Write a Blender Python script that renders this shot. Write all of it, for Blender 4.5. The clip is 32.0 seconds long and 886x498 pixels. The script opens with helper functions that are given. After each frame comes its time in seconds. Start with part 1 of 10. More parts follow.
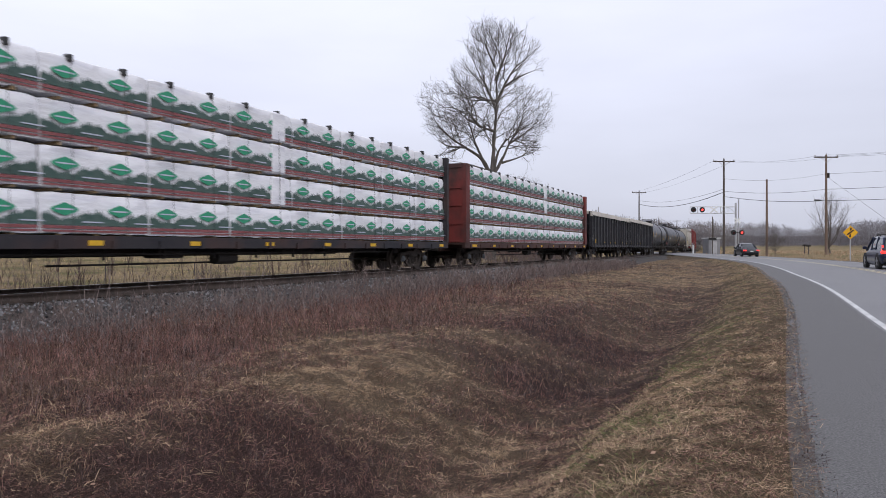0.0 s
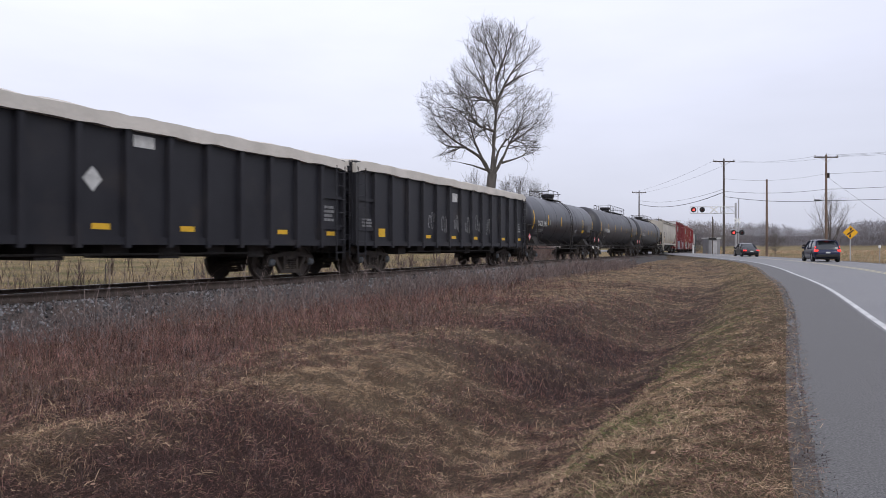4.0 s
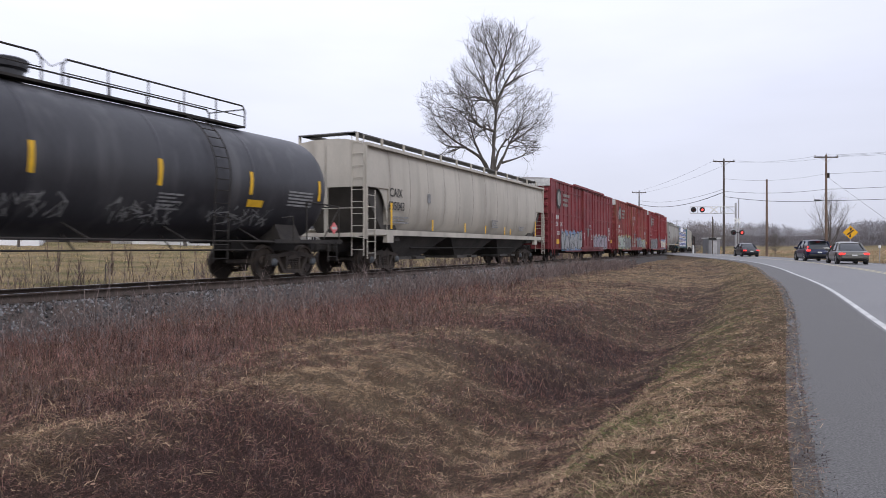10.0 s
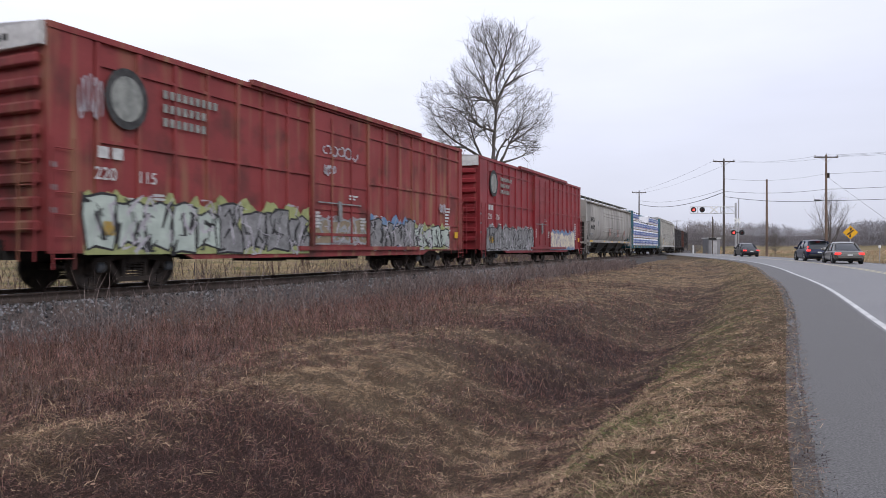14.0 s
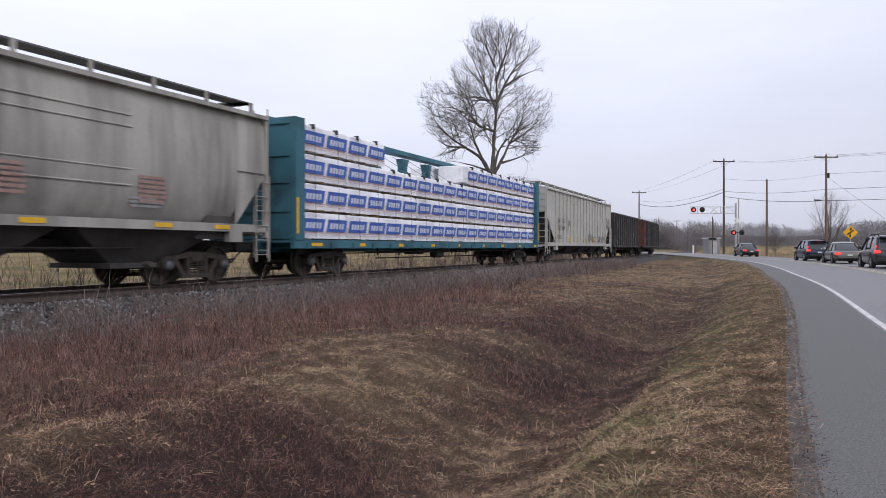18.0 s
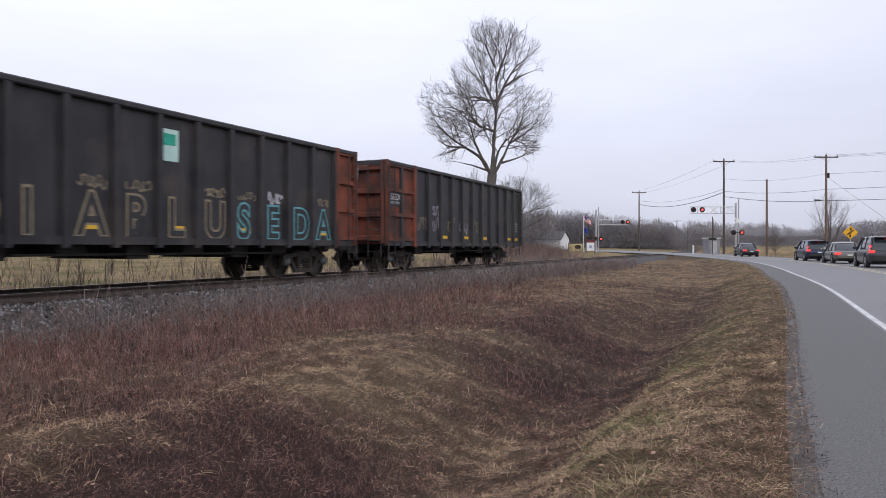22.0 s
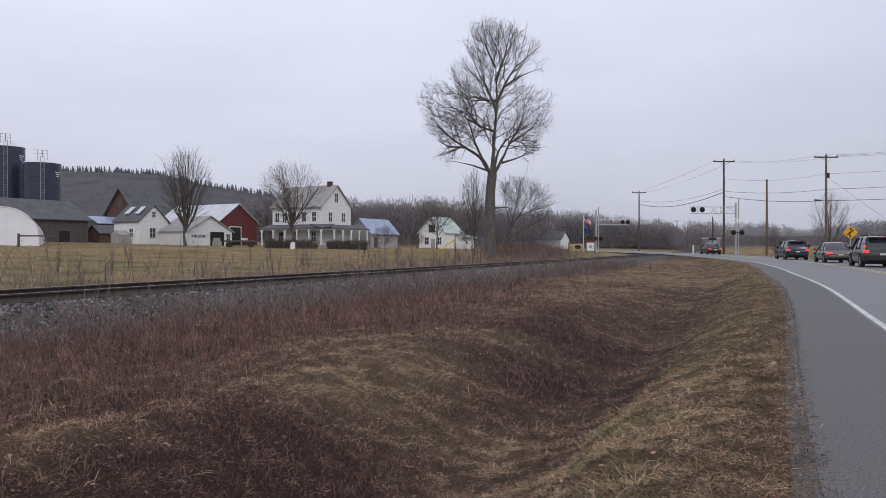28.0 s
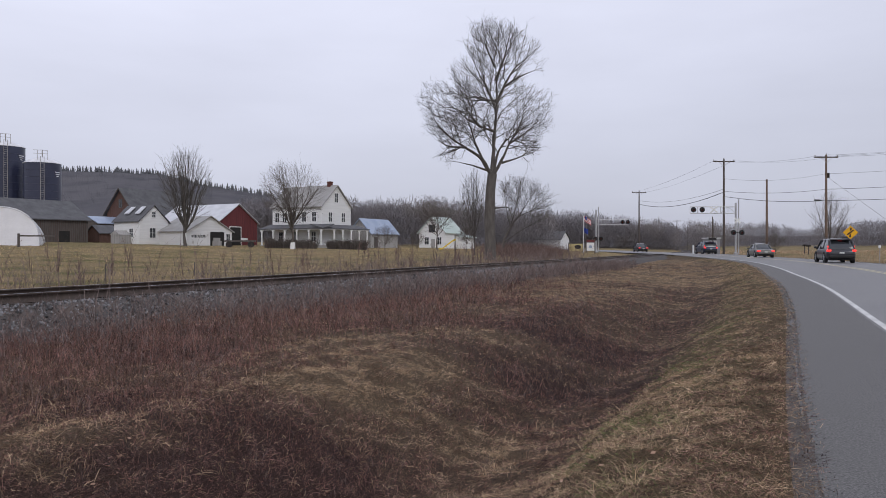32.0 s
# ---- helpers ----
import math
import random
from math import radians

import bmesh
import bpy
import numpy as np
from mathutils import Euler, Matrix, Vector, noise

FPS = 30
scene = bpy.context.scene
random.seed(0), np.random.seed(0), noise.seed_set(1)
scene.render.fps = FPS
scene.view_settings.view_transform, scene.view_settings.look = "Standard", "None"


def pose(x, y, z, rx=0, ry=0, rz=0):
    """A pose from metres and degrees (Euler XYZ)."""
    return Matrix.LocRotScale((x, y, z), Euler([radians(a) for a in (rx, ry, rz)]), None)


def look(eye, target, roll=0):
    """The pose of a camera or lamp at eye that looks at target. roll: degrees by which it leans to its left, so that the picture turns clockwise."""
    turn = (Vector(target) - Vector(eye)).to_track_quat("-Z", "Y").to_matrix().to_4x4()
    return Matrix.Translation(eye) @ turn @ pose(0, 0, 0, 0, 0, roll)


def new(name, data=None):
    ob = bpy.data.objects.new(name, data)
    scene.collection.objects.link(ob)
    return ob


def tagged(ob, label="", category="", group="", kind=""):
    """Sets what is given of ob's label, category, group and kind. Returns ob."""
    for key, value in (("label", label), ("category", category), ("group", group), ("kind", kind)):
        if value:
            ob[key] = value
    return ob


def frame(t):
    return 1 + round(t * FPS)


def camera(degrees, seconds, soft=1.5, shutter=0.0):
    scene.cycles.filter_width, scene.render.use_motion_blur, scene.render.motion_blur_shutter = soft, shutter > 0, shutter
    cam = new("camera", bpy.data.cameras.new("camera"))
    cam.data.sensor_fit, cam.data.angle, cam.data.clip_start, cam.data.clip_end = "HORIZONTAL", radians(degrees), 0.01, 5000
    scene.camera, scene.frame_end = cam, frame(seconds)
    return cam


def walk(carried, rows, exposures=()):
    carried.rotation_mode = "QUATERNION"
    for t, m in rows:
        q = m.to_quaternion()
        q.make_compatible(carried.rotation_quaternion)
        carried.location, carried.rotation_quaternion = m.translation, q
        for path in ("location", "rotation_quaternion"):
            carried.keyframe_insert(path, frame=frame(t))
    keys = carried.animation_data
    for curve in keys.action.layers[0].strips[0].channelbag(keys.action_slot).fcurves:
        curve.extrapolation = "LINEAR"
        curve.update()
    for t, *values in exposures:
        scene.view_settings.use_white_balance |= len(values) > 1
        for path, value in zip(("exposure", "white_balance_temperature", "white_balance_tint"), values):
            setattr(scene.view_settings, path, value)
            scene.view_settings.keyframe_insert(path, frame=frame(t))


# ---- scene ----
# Eye and lens; the camera stands still on the road's verge.
EYE = (0.0, 0.0, 1.15)
cam = camera(63.38, 32.0, soft=0.65, shutter=0.22)
STILL = look(EYE, (0.0, 100.0, 1.15 - 0.18))
walk(cam, [(0.0, STILL), (32.0, STILL)],
     exposures=[(0.0, 0.25), (3.5, 0.3), (8.0, 0.36), (17.0, 0.39), (19.0, 0.24), (22.0, 0.33), (23.4, 0.33), (24.4, 0.03), (32.0, 0.0)])

# World: an overcast sky, brighter overhead, with soft banks of cloud.
world = bpy.data.worlds.new("overcast_sky")
scene.world = world
world.use_nodes = True
wn = world.node_tree
for n in list(wn.nodes):
    wn.nodes.remove(n)
w_out = wn.nodes.new("ShaderNodeOutputWorld")
w_bg = wn.nodes.new("ShaderNodeBackground")
w_sky = wn.nodes.new("ShaderNodeTexSky")
w_sky.sky_type = "NISHITA"
w_sky.sun_disc = False
w_sky.sun_elevation = radians(32)
w_sky.sun_rotation = radians(200)
w_sky.dust_density = 4.0
w_geo = wn.nodes.new("ShaderNodeTexCoord")
w_sep = wn.nodes.new("ShaderNodeSeparateXYZ")
w_ramp = wn.nodes.new("ShaderNodeValToRGB")
w_ramp.color_ramp.elements[0].position = 0.0
w_ramp.color_ramp.elements[0].color = (4.9, 5.05, 5.98, 1)
w_ramp.color_ramp.elements[1].position = 0.35
w_ramp.color_ramp.elements[1].color = (7.3, 7.5, 8.95, 1)
w_map = wn.nodes.new("ShaderNodeMapping")
w_map.inputs["Scale"].default_value = (1.3, 1.3, 5.0)
w_cloud = wn.nodes.new("ShaderNodeTexNoise")
w_cloud.inputs["Scale"].default_value = 1.7
w_cloud.inputs["Detail"].default_value = 5.0
w_cr = wn.nodes.new("ShaderNodeMapRange")
w_cr.inputs["From Min"].default_value = 0.3
w_cr.inputs["From Max"].default_value = 0.7
w_cr.inputs["To Min"].default_value = 0.93
w_cr.inputs["To Max"].default_value = 1.06
w_mul = wn.nodes.new("ShaderNodeVectorMath")
w_mul.operation = "SCALE"
w_mix = wn.nodes.new("ShaderNodeMix")
w_mix.data_type = "RGBA"
w_mix.inputs[0].default_value = 0.93
wn.links.new(w_geo.outputs["Generated"], w_sep.inputs[0])
wn.links.new(w_sep.outputs["Z"], w_ramp.inputs[0])
wn.links.new(w_geo.outputs["Generated"], w_map.inputs[0])
wn.links.new(w_map.outputs[0], w_cloud.inputs["Vector"])
wn.links.new(w_cloud.outputs["Fac"], w_cr.inputs[0])
wn.links.new(w_ramp.outputs[0], w_mul.inputs[0])
w_east = wn.nodes.new("ShaderNodeMapRange")
w_east.inputs["From Min"].default_value = -0.4
w_east.inputs["From Max"].default_value = 0.6
w_east.inputs["To Min"].default_value = 1.03
w_east.inputs["To Max"].default_value = 0.91
w_both = wn.nodes.new("ShaderNodeMath")
w_both.operation = "MULTIPLY"
wn.links.new(w_sep.outputs["X"], w_east.inputs[0])
wn.links.new(w_cr.outputs[0], w_both.inputs[0])
wn.links.new(w_east.outputs[0], w_both.inputs[1])
wn.links.new(w_both.outputs[0], w_mul.inputs["Scale"])
wn.links.new(w_sky.outputs[0], w_mix.inputs[6])
wn.links.new(w_mul.outputs[0], w_mix.inputs[7])
wn.links.new(w_mix.outputs[2], w_bg.inputs[0])
w_bg.inputs[1].default_value = 0.114
wn.links.new(w_bg.outputs[0], w_out.inputs[0])

sun_data = bpy.data.lights.new("sun", "SUN")
sun_data.energy = 0.7
sun_data.angle = radians(25)
sun_data.color = (1.0, 0.97, 0.93)
sun = new("sun", sun_data)
sun.matrix_world = look((20, -30, 40), (0, 20, 0))

# ---- materials ----
MATS = {}


def surf(name, c1, c2=None, scale=2.0, rough=0.8, bump=0.1, metal=0.0, fine=60.0, stretch=(1, 1, 1), island=0.0, obj=0.0,
         spec=0.3, c3=None, s3=0.6, lo3=0.5, hi3=0.7, coat=0.0, c4=None, s4=1.6, lo4=0.5, hi4=0.75):
    """A surface with variation at two scales; c3 adds blotches of wear, dirt or painted crease shade, c4 streaks that
    run down; island or obj vary pieces.
    """
    if name in MATS:
        return MATS[name]
    m = bpy.data.materials.new(name)
    MATS[name] = m
    m.use_nodes = True
    nt = m.node_tree
    b = nt.nodes["Principled BSDF"]
    b.inputs["Metallic"].default_value = metal
    b.inputs["Specular IOR Level"].default_value = spec
    b.inputs["Coat Weight"].default_value = coat
    tc = nt.nodes.new("ShaderNodeTexCoord")
    mp = nt.nodes.new("ShaderNodeMapping")
    mp.inputs["Scale"].default_value = stretch
    nt.links.new(tc.outputs["Object"], mp.inputs[0])
    n1 = nt.nodes.new("ShaderNodeTexNoise")
    n1.inputs["Scale"].default_value = scale
    n1.inputs["Detail"].default_value = 6
    n2 = nt.nodes.new("ShaderNodeTexNoise")
    n2.inputs["Scale"].default_value = fine
    n2.inputs["Detail"].default_value = 3
    for n in (n1, n2):
        nt.links.new(mp.outputs[0], n.inputs["Vector"])
    c2 = c2 or tuple(v * 0.7 for v in c1)
    add = nt.nodes.new("ShaderNodeMath")
    add.operation = "MULTIPLY_ADD"
    nt.links.new(n2.outputs["Fac"], add.inputs[0])
    add.inputs[1].default_value = 0.45
    nt.links.new(n1.outputs["Fac"], add.inputs[2])
    mr = nt.nodes.new("ShaderNodeMapRange")
    mr.inputs["From Min"].default_value = 0.5
    mr.inputs["From Max"].default_value = 0.95
    nt.links.new(add.outputs[0], mr.inputs[0])
    mix = nt.nodes.new("ShaderNodeMix")
    mix.data_type = "RGBA"
    mix.inputs[6].default_value = (*c1, 1)
    mix.inputs[7].default_value = (*c2, 1)
    nt.links.new(mr.outputs[0], mix.inputs[0])
    col = mix.outputs[2]
    if c3:
        n3 = nt.nodes.new("ShaderNodeTexNoise")
        n3.inputs["Scale"].default_value = s3
        n3.inputs["Detail"].default_value = 8
        nt.links.new(mp.outputs[0], n3.inputs["Vector"])
        m3 = nt.nodes.new("ShaderNodeMapRange")
        m3.inputs["From Min"].default_value = lo3
        m3.inputs["From Max"].default_value = hi3
        nt.links.new(n3.outputs["Fac"], m3.inputs[0])
        x3 = nt.nodes.new("ShaderNodeMix")
        x3.data_type = "RGBA"
        nt.links.new(m3.outputs[0], x3.inputs[0])
        nt.links.new(col, x3.inputs[6])
        x3.inputs[7].default_value = (*c3, 1)
        col = x3.outputs[2]
    if c4:
        m4 = nt.nodes.new("ShaderNodeMapping")
        m4.inputs["Scale"].default_value = (1.0, 1.0, 0.09)
        nt.links.new(tc.outputs["Object"], m4.inputs[0])
        n4 = nt.nodes.new("ShaderNodeTexNoise")
        n4.inputs["Scale"].default_value = s4
        n4.inputs["Detail"].default_value = 7
        nt.links.new(m4.outputs[0], n4.inputs["Vector"])
        r4 = nt.nodes.new("ShaderNodeMapRange")
        r4.inputs["From Min"].default_value = lo4
        r4.inputs["From Max"].default_value = hi4
        nt.links.new(n4.outputs["Fac"], r4.inputs[0])
        x4 = nt.nodes.new("ShaderNodeMix")
        x4.data_type = "RGBA"
        nt.links.new(r4.outputs[0], x4.inputs[0])
        nt.links.new(col, x4.inputs[6])
        x4.inputs[7].default_value = (*c4, 1)
        col = x4.outputs[2]
    if island or obj:
        if island:
            src = nt.nodes.new("ShaderNodeNewGeometry").outputs["Random Per Island"]
        else:
            src = nt.nodes.new("ShaderNodeObjectInfo").outputs["Random"]
        amt = island or obj
        mi = nt.nodes.new("ShaderNodeMapRange")
        mi.inputs["To Min"].default_value = 1 - amt
        mi.inputs["To Max"].default_value = 1 + amt
        nt.links.new(src, mi.inputs[0])
        vm = nt.nodes.new("ShaderNodeVectorMath")
        vm.operation = "SCALE"
        nt.links.new(col, vm.inputs[0])
        nt.links.new(mi.outputs[0], vm.inputs["Scale"])
        col = vm.outputs[0]
    nt.links.new(col, b.inputs["Base Color"])
    rr = nt.nodes.new("ShaderNodeMapRange")
    rr.inputs["To Min"].default_value = max(0.02, rough - 0.1)
    rr.inputs["To Max"].default_value = min(1.0, rough + 0.12)
    nt.links.new(n1.outputs["Fac"], rr.inputs[0])
    nt.links.new(rr.outputs[0], b.inputs["Roughness"])
    if bump:
        bp = nt.nodes.new("ShaderNodeBump")
        bp.inputs["Strength"].default_value = min(1.0, bump)
        bp.inputs["Distance"].default_value = 0.02
        nt.links.new(add.outputs[0], bp.inputs["Height"])
        nt.links.new(bp.outputs[0], b.inputs["Normal"])
    return m


def glow(name, c, strength):
    """A lamp's own light."""
    if name in MATS:
        return MATS[name]
    m = bpy.data.materials.new(name)
    MATS[name] = m
    m.use_nodes = True
    b = m.node_tree.nodes["Principled BSDF"]
    b.inputs["Base Color"].default_value = (*c, 1)
    b.inputs["Emission Color"].default_value = (*c, 1)
    b.inputs["Emission Strength"].default_value = strength
    return m


# ---- mesh building ----
class Geo:
    """Collects faces for one mesh."""

    def __init__(self):
        self.v, self.f, self.runs = [], [], []

    def add(self, vs, fs, m=None):
        n = len(self.v)
        self.runs.append((n, len(self.f)))
        self.v += [tuple(m @ Vector(p)) for p in vs] if m else [tuple(p) for p in vs]
        self.f += [tuple(i + n for i in f) for f in fs]
        return self

    def box(self, x0, x1, y0, y1, z0, z1, m=None, c=0.0):
        """A box, its long edges chamfered by c."""
        if x0 > x1: x0, x1 = x1, x0
        if y0 > y1: y0, y1 = y1, y0
        if z0 > z1: z0, z1 = z1, z0
        if not c:
            vs = [(x, y, z) for z in (z0, z1) for x, y in ((x0, y0), (x1, y0), (x1, y1), (x0, y1))]
            return self.add(vs, [(3, 2, 1, 0), (4, 5, 6, 7), (0, 1, 5, 4), (1, 2, 6, 5), (2, 3, 7, 6), (3, 0, 4, 7)], m)
        rings = []
        for z, i in ((z0, c), (z0 + c, 0), (z1 - c, 0), (z1, c)):
            k = c - i
            a, b, d, e = x0 + i, x1 - i, y0 + i, y1 - i
            g = c if not i else c * 0.6
            rings.append([(a + g, d, z), (b - g, d, z), (b, d + g, z), (b, e - g, z), (b - g, e, z), (a + g, e, z), (a, e - g, z), (a, d + g, z)])
        vs = [p for r in rings for p in r]
        fs = [tuple(range(7, -1, -1)), tuple(range(24, 32))]
        for r in range(3):
            for i in range(8):
                j = (i + 1) % 8
                fs.append((r * 8 + i, r * 8 + j, r * 8 + 8 + j, r * 8 + 8 + i))
        return self.add(vs, fs, m)

    def tube(self, p, q, r, n=8, r2=None, caps=True, m=None):
        p, q = Vector(p), Vector(q)
        d = (q - p)
        if d.length < 1e-6:
            return self
        t = d.to_track_quat("Z", "Y").to_matrix()
        r2 = r if r2 is None else r2
        vs = []
        for o, rr in ((p, r), (q, r2)):
            for i in range(n):
                a = 2 * math.pi * i / n
                vs.append(o + t @ Vector((rr * math.cos(a), rr * math.sin(a), 0)))
        fs = [(i, (i + 1) % n, n + (i + 1) % n, n + i) for i in range(n)]
        if caps:
            fs += [tuple(range(n - 1, -1, -1)), tuple(range(n, 2 * n))]
        return self.add(vs, fs, m)

    def path(self, pts, r, n=6, m=None):
        for a, b in zip(pts, pts[1:]):
            self.tube(a, b, r, n, m=m)
        return self

    def lathe(self, prof, n=24, axis="x", m=None):
        """prof: rows of (along, radius); turned about an axis."""
        vs = []
        for t, r in prof:
            for i in range(n):
                a = 2 * math.pi * i / n
                u, w = r * math.cos(a), r * math.sin(a)
                vs.append({"x": (t, u, w), "y": (u, t, w), "z": (u, w, t)}[axis])
        fs = []
        for k in range(len(prof) - 1):
            for i in range(n):
                j = (i + 1) % n
                f = (k * n + i, k * n + j, k * n + n + j, k * n + n + i)
                fs.append(f if axis == "y" else f[::-1])
        e = (len(prof) - 1) * n
        if prof[0][1] > 1e-4:
            fs.append(tuple(range(n)) if axis != "y" else tuple(range(n - 1, -1, -1)))
        if prof[-1][1] > 1e-4:
            fs.append(tuple(range(e + n - 1, e - 1, -1)) if axis != "y" else tuple(range(e, e + n)))
        return self.add(vs, fs, m)

    def prism(self, prof, a, b, axis="x", m=None):
        """A closed outline swept along an axis from a to b. For x the outline is (y, z), for y (x, z), for z (x, y)."""
        n = len(prof)
        put = {"x": lambda t, p: (t, p[0], p[1]), "y": lambda t, p: (p[0], t, p[1]), "z": lambda t, p: (p[0], p[1], t)}[axis]
        vs = [put(t, p) for t in (a, b) for p in prof]
        fs = [(i, (i + 1) % n, n + (i + 1) % n, n + i) for i in range(n)] + [tuple(range(n - 1, -1, -1)), tuple(range(n, 2 * n))]
        return self.add(vs, fs, m)

    def loft(self, rings, caps=True, m=None):
        n = len(rings[0])
        vs = [p for r in rings for p in r]
        fs = []
        for k in range(len(rings) - 1):
            for i in range(n):
                j = (i + 1) % n
                fs.append((k * n + i, k * n + j, k * n + n + j, k * n + n + i))
        if caps:
            e = (len(rings) - 1) * n
            fs += [tuple(range(n - 1, -1, -1)), tuple(range(e, e + n))]
        return self.add(vs, fs, m)

    def mesh(self, name, material, smooth=None):
        me = bpy.data.meshes.new(name)
        me.from_pydata(self.v, [], self.f)
        bm = bmesh.new()
        bm.from_mesh(me)
        bmesh.ops.recalc_face_normals(bm, faces=bm.faces)
        bm.to_mesh(me)
        bm.free()
        if material:
            me.materials.append(material)
        if smooth is not None:
            me.polygons.foreach_set("use_smooth", [True] * len(me.polygons))
            me.set_sharp_from_angle(angle=radians(smooth))
        return me


def big_mesh(name, verts, faces, material, smooth=False):
    """A mesh from number arrays; faces all have the same count of corners."""
    verts, faces = np.asarray(verts, np.float32), np.asarray(faces, np.int32)
    me = bpy.data.meshes.new(name)
    k = faces.shape[1]
    me.vertices.add(len(verts))
    me.vertices.foreach_set("co", verts.ravel())
    me.loops.add(faces.size)
    me.loops.foreach_set("vertex_index", faces.ravel())
    me.polygons.add(len(faces))
    me.polygons.foreach_set("loop_start", np.arange(len(faces), dtype=np.int32) * k)
    me.update(calc_edges=True)
    if smooth:
        me.polygons.foreach_set("use_smooth", np.ones(len(faces), bool))
    me.materials.append(material)
    return me


def part(name, geo, material, parent, label="", smooth=None, at=None):
    """One mesh object under a thing or a part."""
    ob = new(name, geo.mesh(name, material, smooth) if isinstance(geo, Geo) else geo)
    ob.parent = parent
    if at is not None:
        ob.matrix_basis = at
    if label:
        ob["label"] = label
    return ob


def each(name, geo, material, parent, label="", smooth=None):
    """Every piece of geo as a part of its own."""
    ends = geo.runs[1:] + [(len(geo.v), len(geo.f))]
    for (v0, f0), (v1, f1) in zip(geo.runs, ends):
        one = Geo()
        one.add(geo.v[v0:v1], [tuple(i - v0 for i in f) for f in geo.f[f0:f1]])
        part(name, one, material, parent, label, smooth)


def thing(name, label, category, m=None, group="", kind=""):
    ob = new(name)
    ob.empty_display_size = 0.3
    if m is not None:
        ob.matrix_basis = m
    return tagged(ob, label, category, group, kind)


def solid(name, geo, material, label, category="", m=None, group="", kind="", smooth=None):
    ob = new(name, geo.mesh(name, material, smooth) if isinstance(geo, Geo) else geo)
    if m is not None:
        ob.matrix_basis = m
    return tagged(ob, label, category, group, kind)


# ---- the plan: track, road and ground ----
TH0, CURVE, DIST = 0.44138, -0.000439, 13.6
RAIL_Z = 0.292
RADIUS = -1 / CURVE
CX = -DIST * math.cos(TH0) - RADIUS * math.cos(TH0)
CY = DIST * math.sin(TH0) + RADIUS * math.sin(TH0)


def track_point(s, q=0.0):
    """The place s metres along the track and q metres to its right, and the track's heading there."""
    th = TH0 + CURVE * s
    return CX + (RADIUS + q) * math.cos(th), CY - (RADIUS + q) * math.sin(th), th


def track_coords(x, y):
    dx, dy = x - CX, y - CY
    return (np.arctan2(-dy, dx) - TH0) / CURVE, np.hypot(dx, dy) - RADIUS


ROAD_Y = np.array([-400.0, -150, -32, 8.2, 19.4, 28, 38, 52, 62, 85, 107, 130, 200, 300, 500, 900])
ROAD_X = np.array([-172.0, -61, -8.6, 9.2, 14.2, 17.6, 21.5, 26.3, 28.95, 33, 34.4, 34.5, 33.2, 26, 0, -80])
RZ_Y = np.array([-400.0, 8, 25, 60, 80, 97, 108, 118, 140, 250, 500, 900])
RZ_Z = np.array([0.0, 0, 0.05, 0.07, 0.12, 0.27, 0.29, 0.3, 0.45, 1.0, 1.9, 3.0])


def smooth_interp(x, xs, ys):
    """A curve through the knots with limited slopes."""
    d = np.diff(ys) / np.diff(xs)
    t = np.empty_like(ys)
    t[1:-1] = np.where(d[1:] * d[:-1] > 0, 2 * d[1:] * d[:-1] / (d[1:] + d[:-1] + 1e-12), 0)
    t[0], t[-1] = d[0], d[-1]
    x = np.clip(x, xs[0], xs[-1])
    i = np.clip(np.searchsorted(xs, x) - 1, 0, len(xs) - 2)
    h = xs[i + 1] - xs[i]
    u = (x - xs[i]) / h
    return ((2 * u**3 - 3 * u**2 + 1) * ys[i] + (u**3 - 2 * u**2 + u) * h * t[i]
            + (-2 * u**3 + 3 * u**2) * ys[i + 1] + (u**3 - u**2) * h * t[i + 1])


def road_x(y):
    return smooth_interp(np.asarray(y, float), ROAD_Y, ROAD_X)


def road_head(y):
    return np.arctan((road_x(np.asarray(y, float) + 1.0) - road_x(np.asarray(y, float) - 1.0)) / 2.0)


def road_z(y):
    return np.interp(y, RZ_Y, RZ_Z)


def road_offset(x, y):
    """Signed distance to the right of the road's centre line, and the y of the nearest place on it."""
    yy = np.asarray(y, float)
    for _ in range(3):
        th = road_head(yy)
        d = (x - road_x(yy)) * np.sin(th) + (y - yy) * np.cos(th)
        yy = yy + np.clip(d * np.cos(th), -40, 40)
    th = road_head(yy)
    return (x - road_x(yy)) * np.cos(th) - (y - yy) * np.sin(th), yy


def lumps(x, y, scale, seed):
    """Smooth unevenness, about -1 to 1."""
    r = np.random.RandomState(seed)
    out = np.zeros_like(np.asarray(x, float))
    for _ in range(6):
        a, f, p = r.uniform(0, 2 * np.pi), r.uniform(0.5, 1.6) / scale, r.uniform(0, 6.3)
        out = out + np.sin((x * np.cos(a) + y * np.sin(a)) * f * 2 * np.pi + p)
    return out / 3.0


def ease(a, b, x):
    u = np.clip((x - a) / (b - a), 0, 1)
    return u * u * (3 - 2 * u)


RIGHT_EDGE = 4.6
BANK_E = np.array([0.0, 0.4, 0.9, 1.3, 2.1, 2.7, 3.5])
BANK_D = np.array([0.0, 0.04, 0.17, 0.36, 0.88, 1.0, 0.95])


def left_edge(y):
    """The pavement's left edge: the shoulder is wider where the camera stands."""
    y = np.asarray(y, float)
    return -4.4 - 0.2 * (1 - ease(22.0, 50.0, y)) - 0.25 * (1 - ease(1.0, 12.0, y))


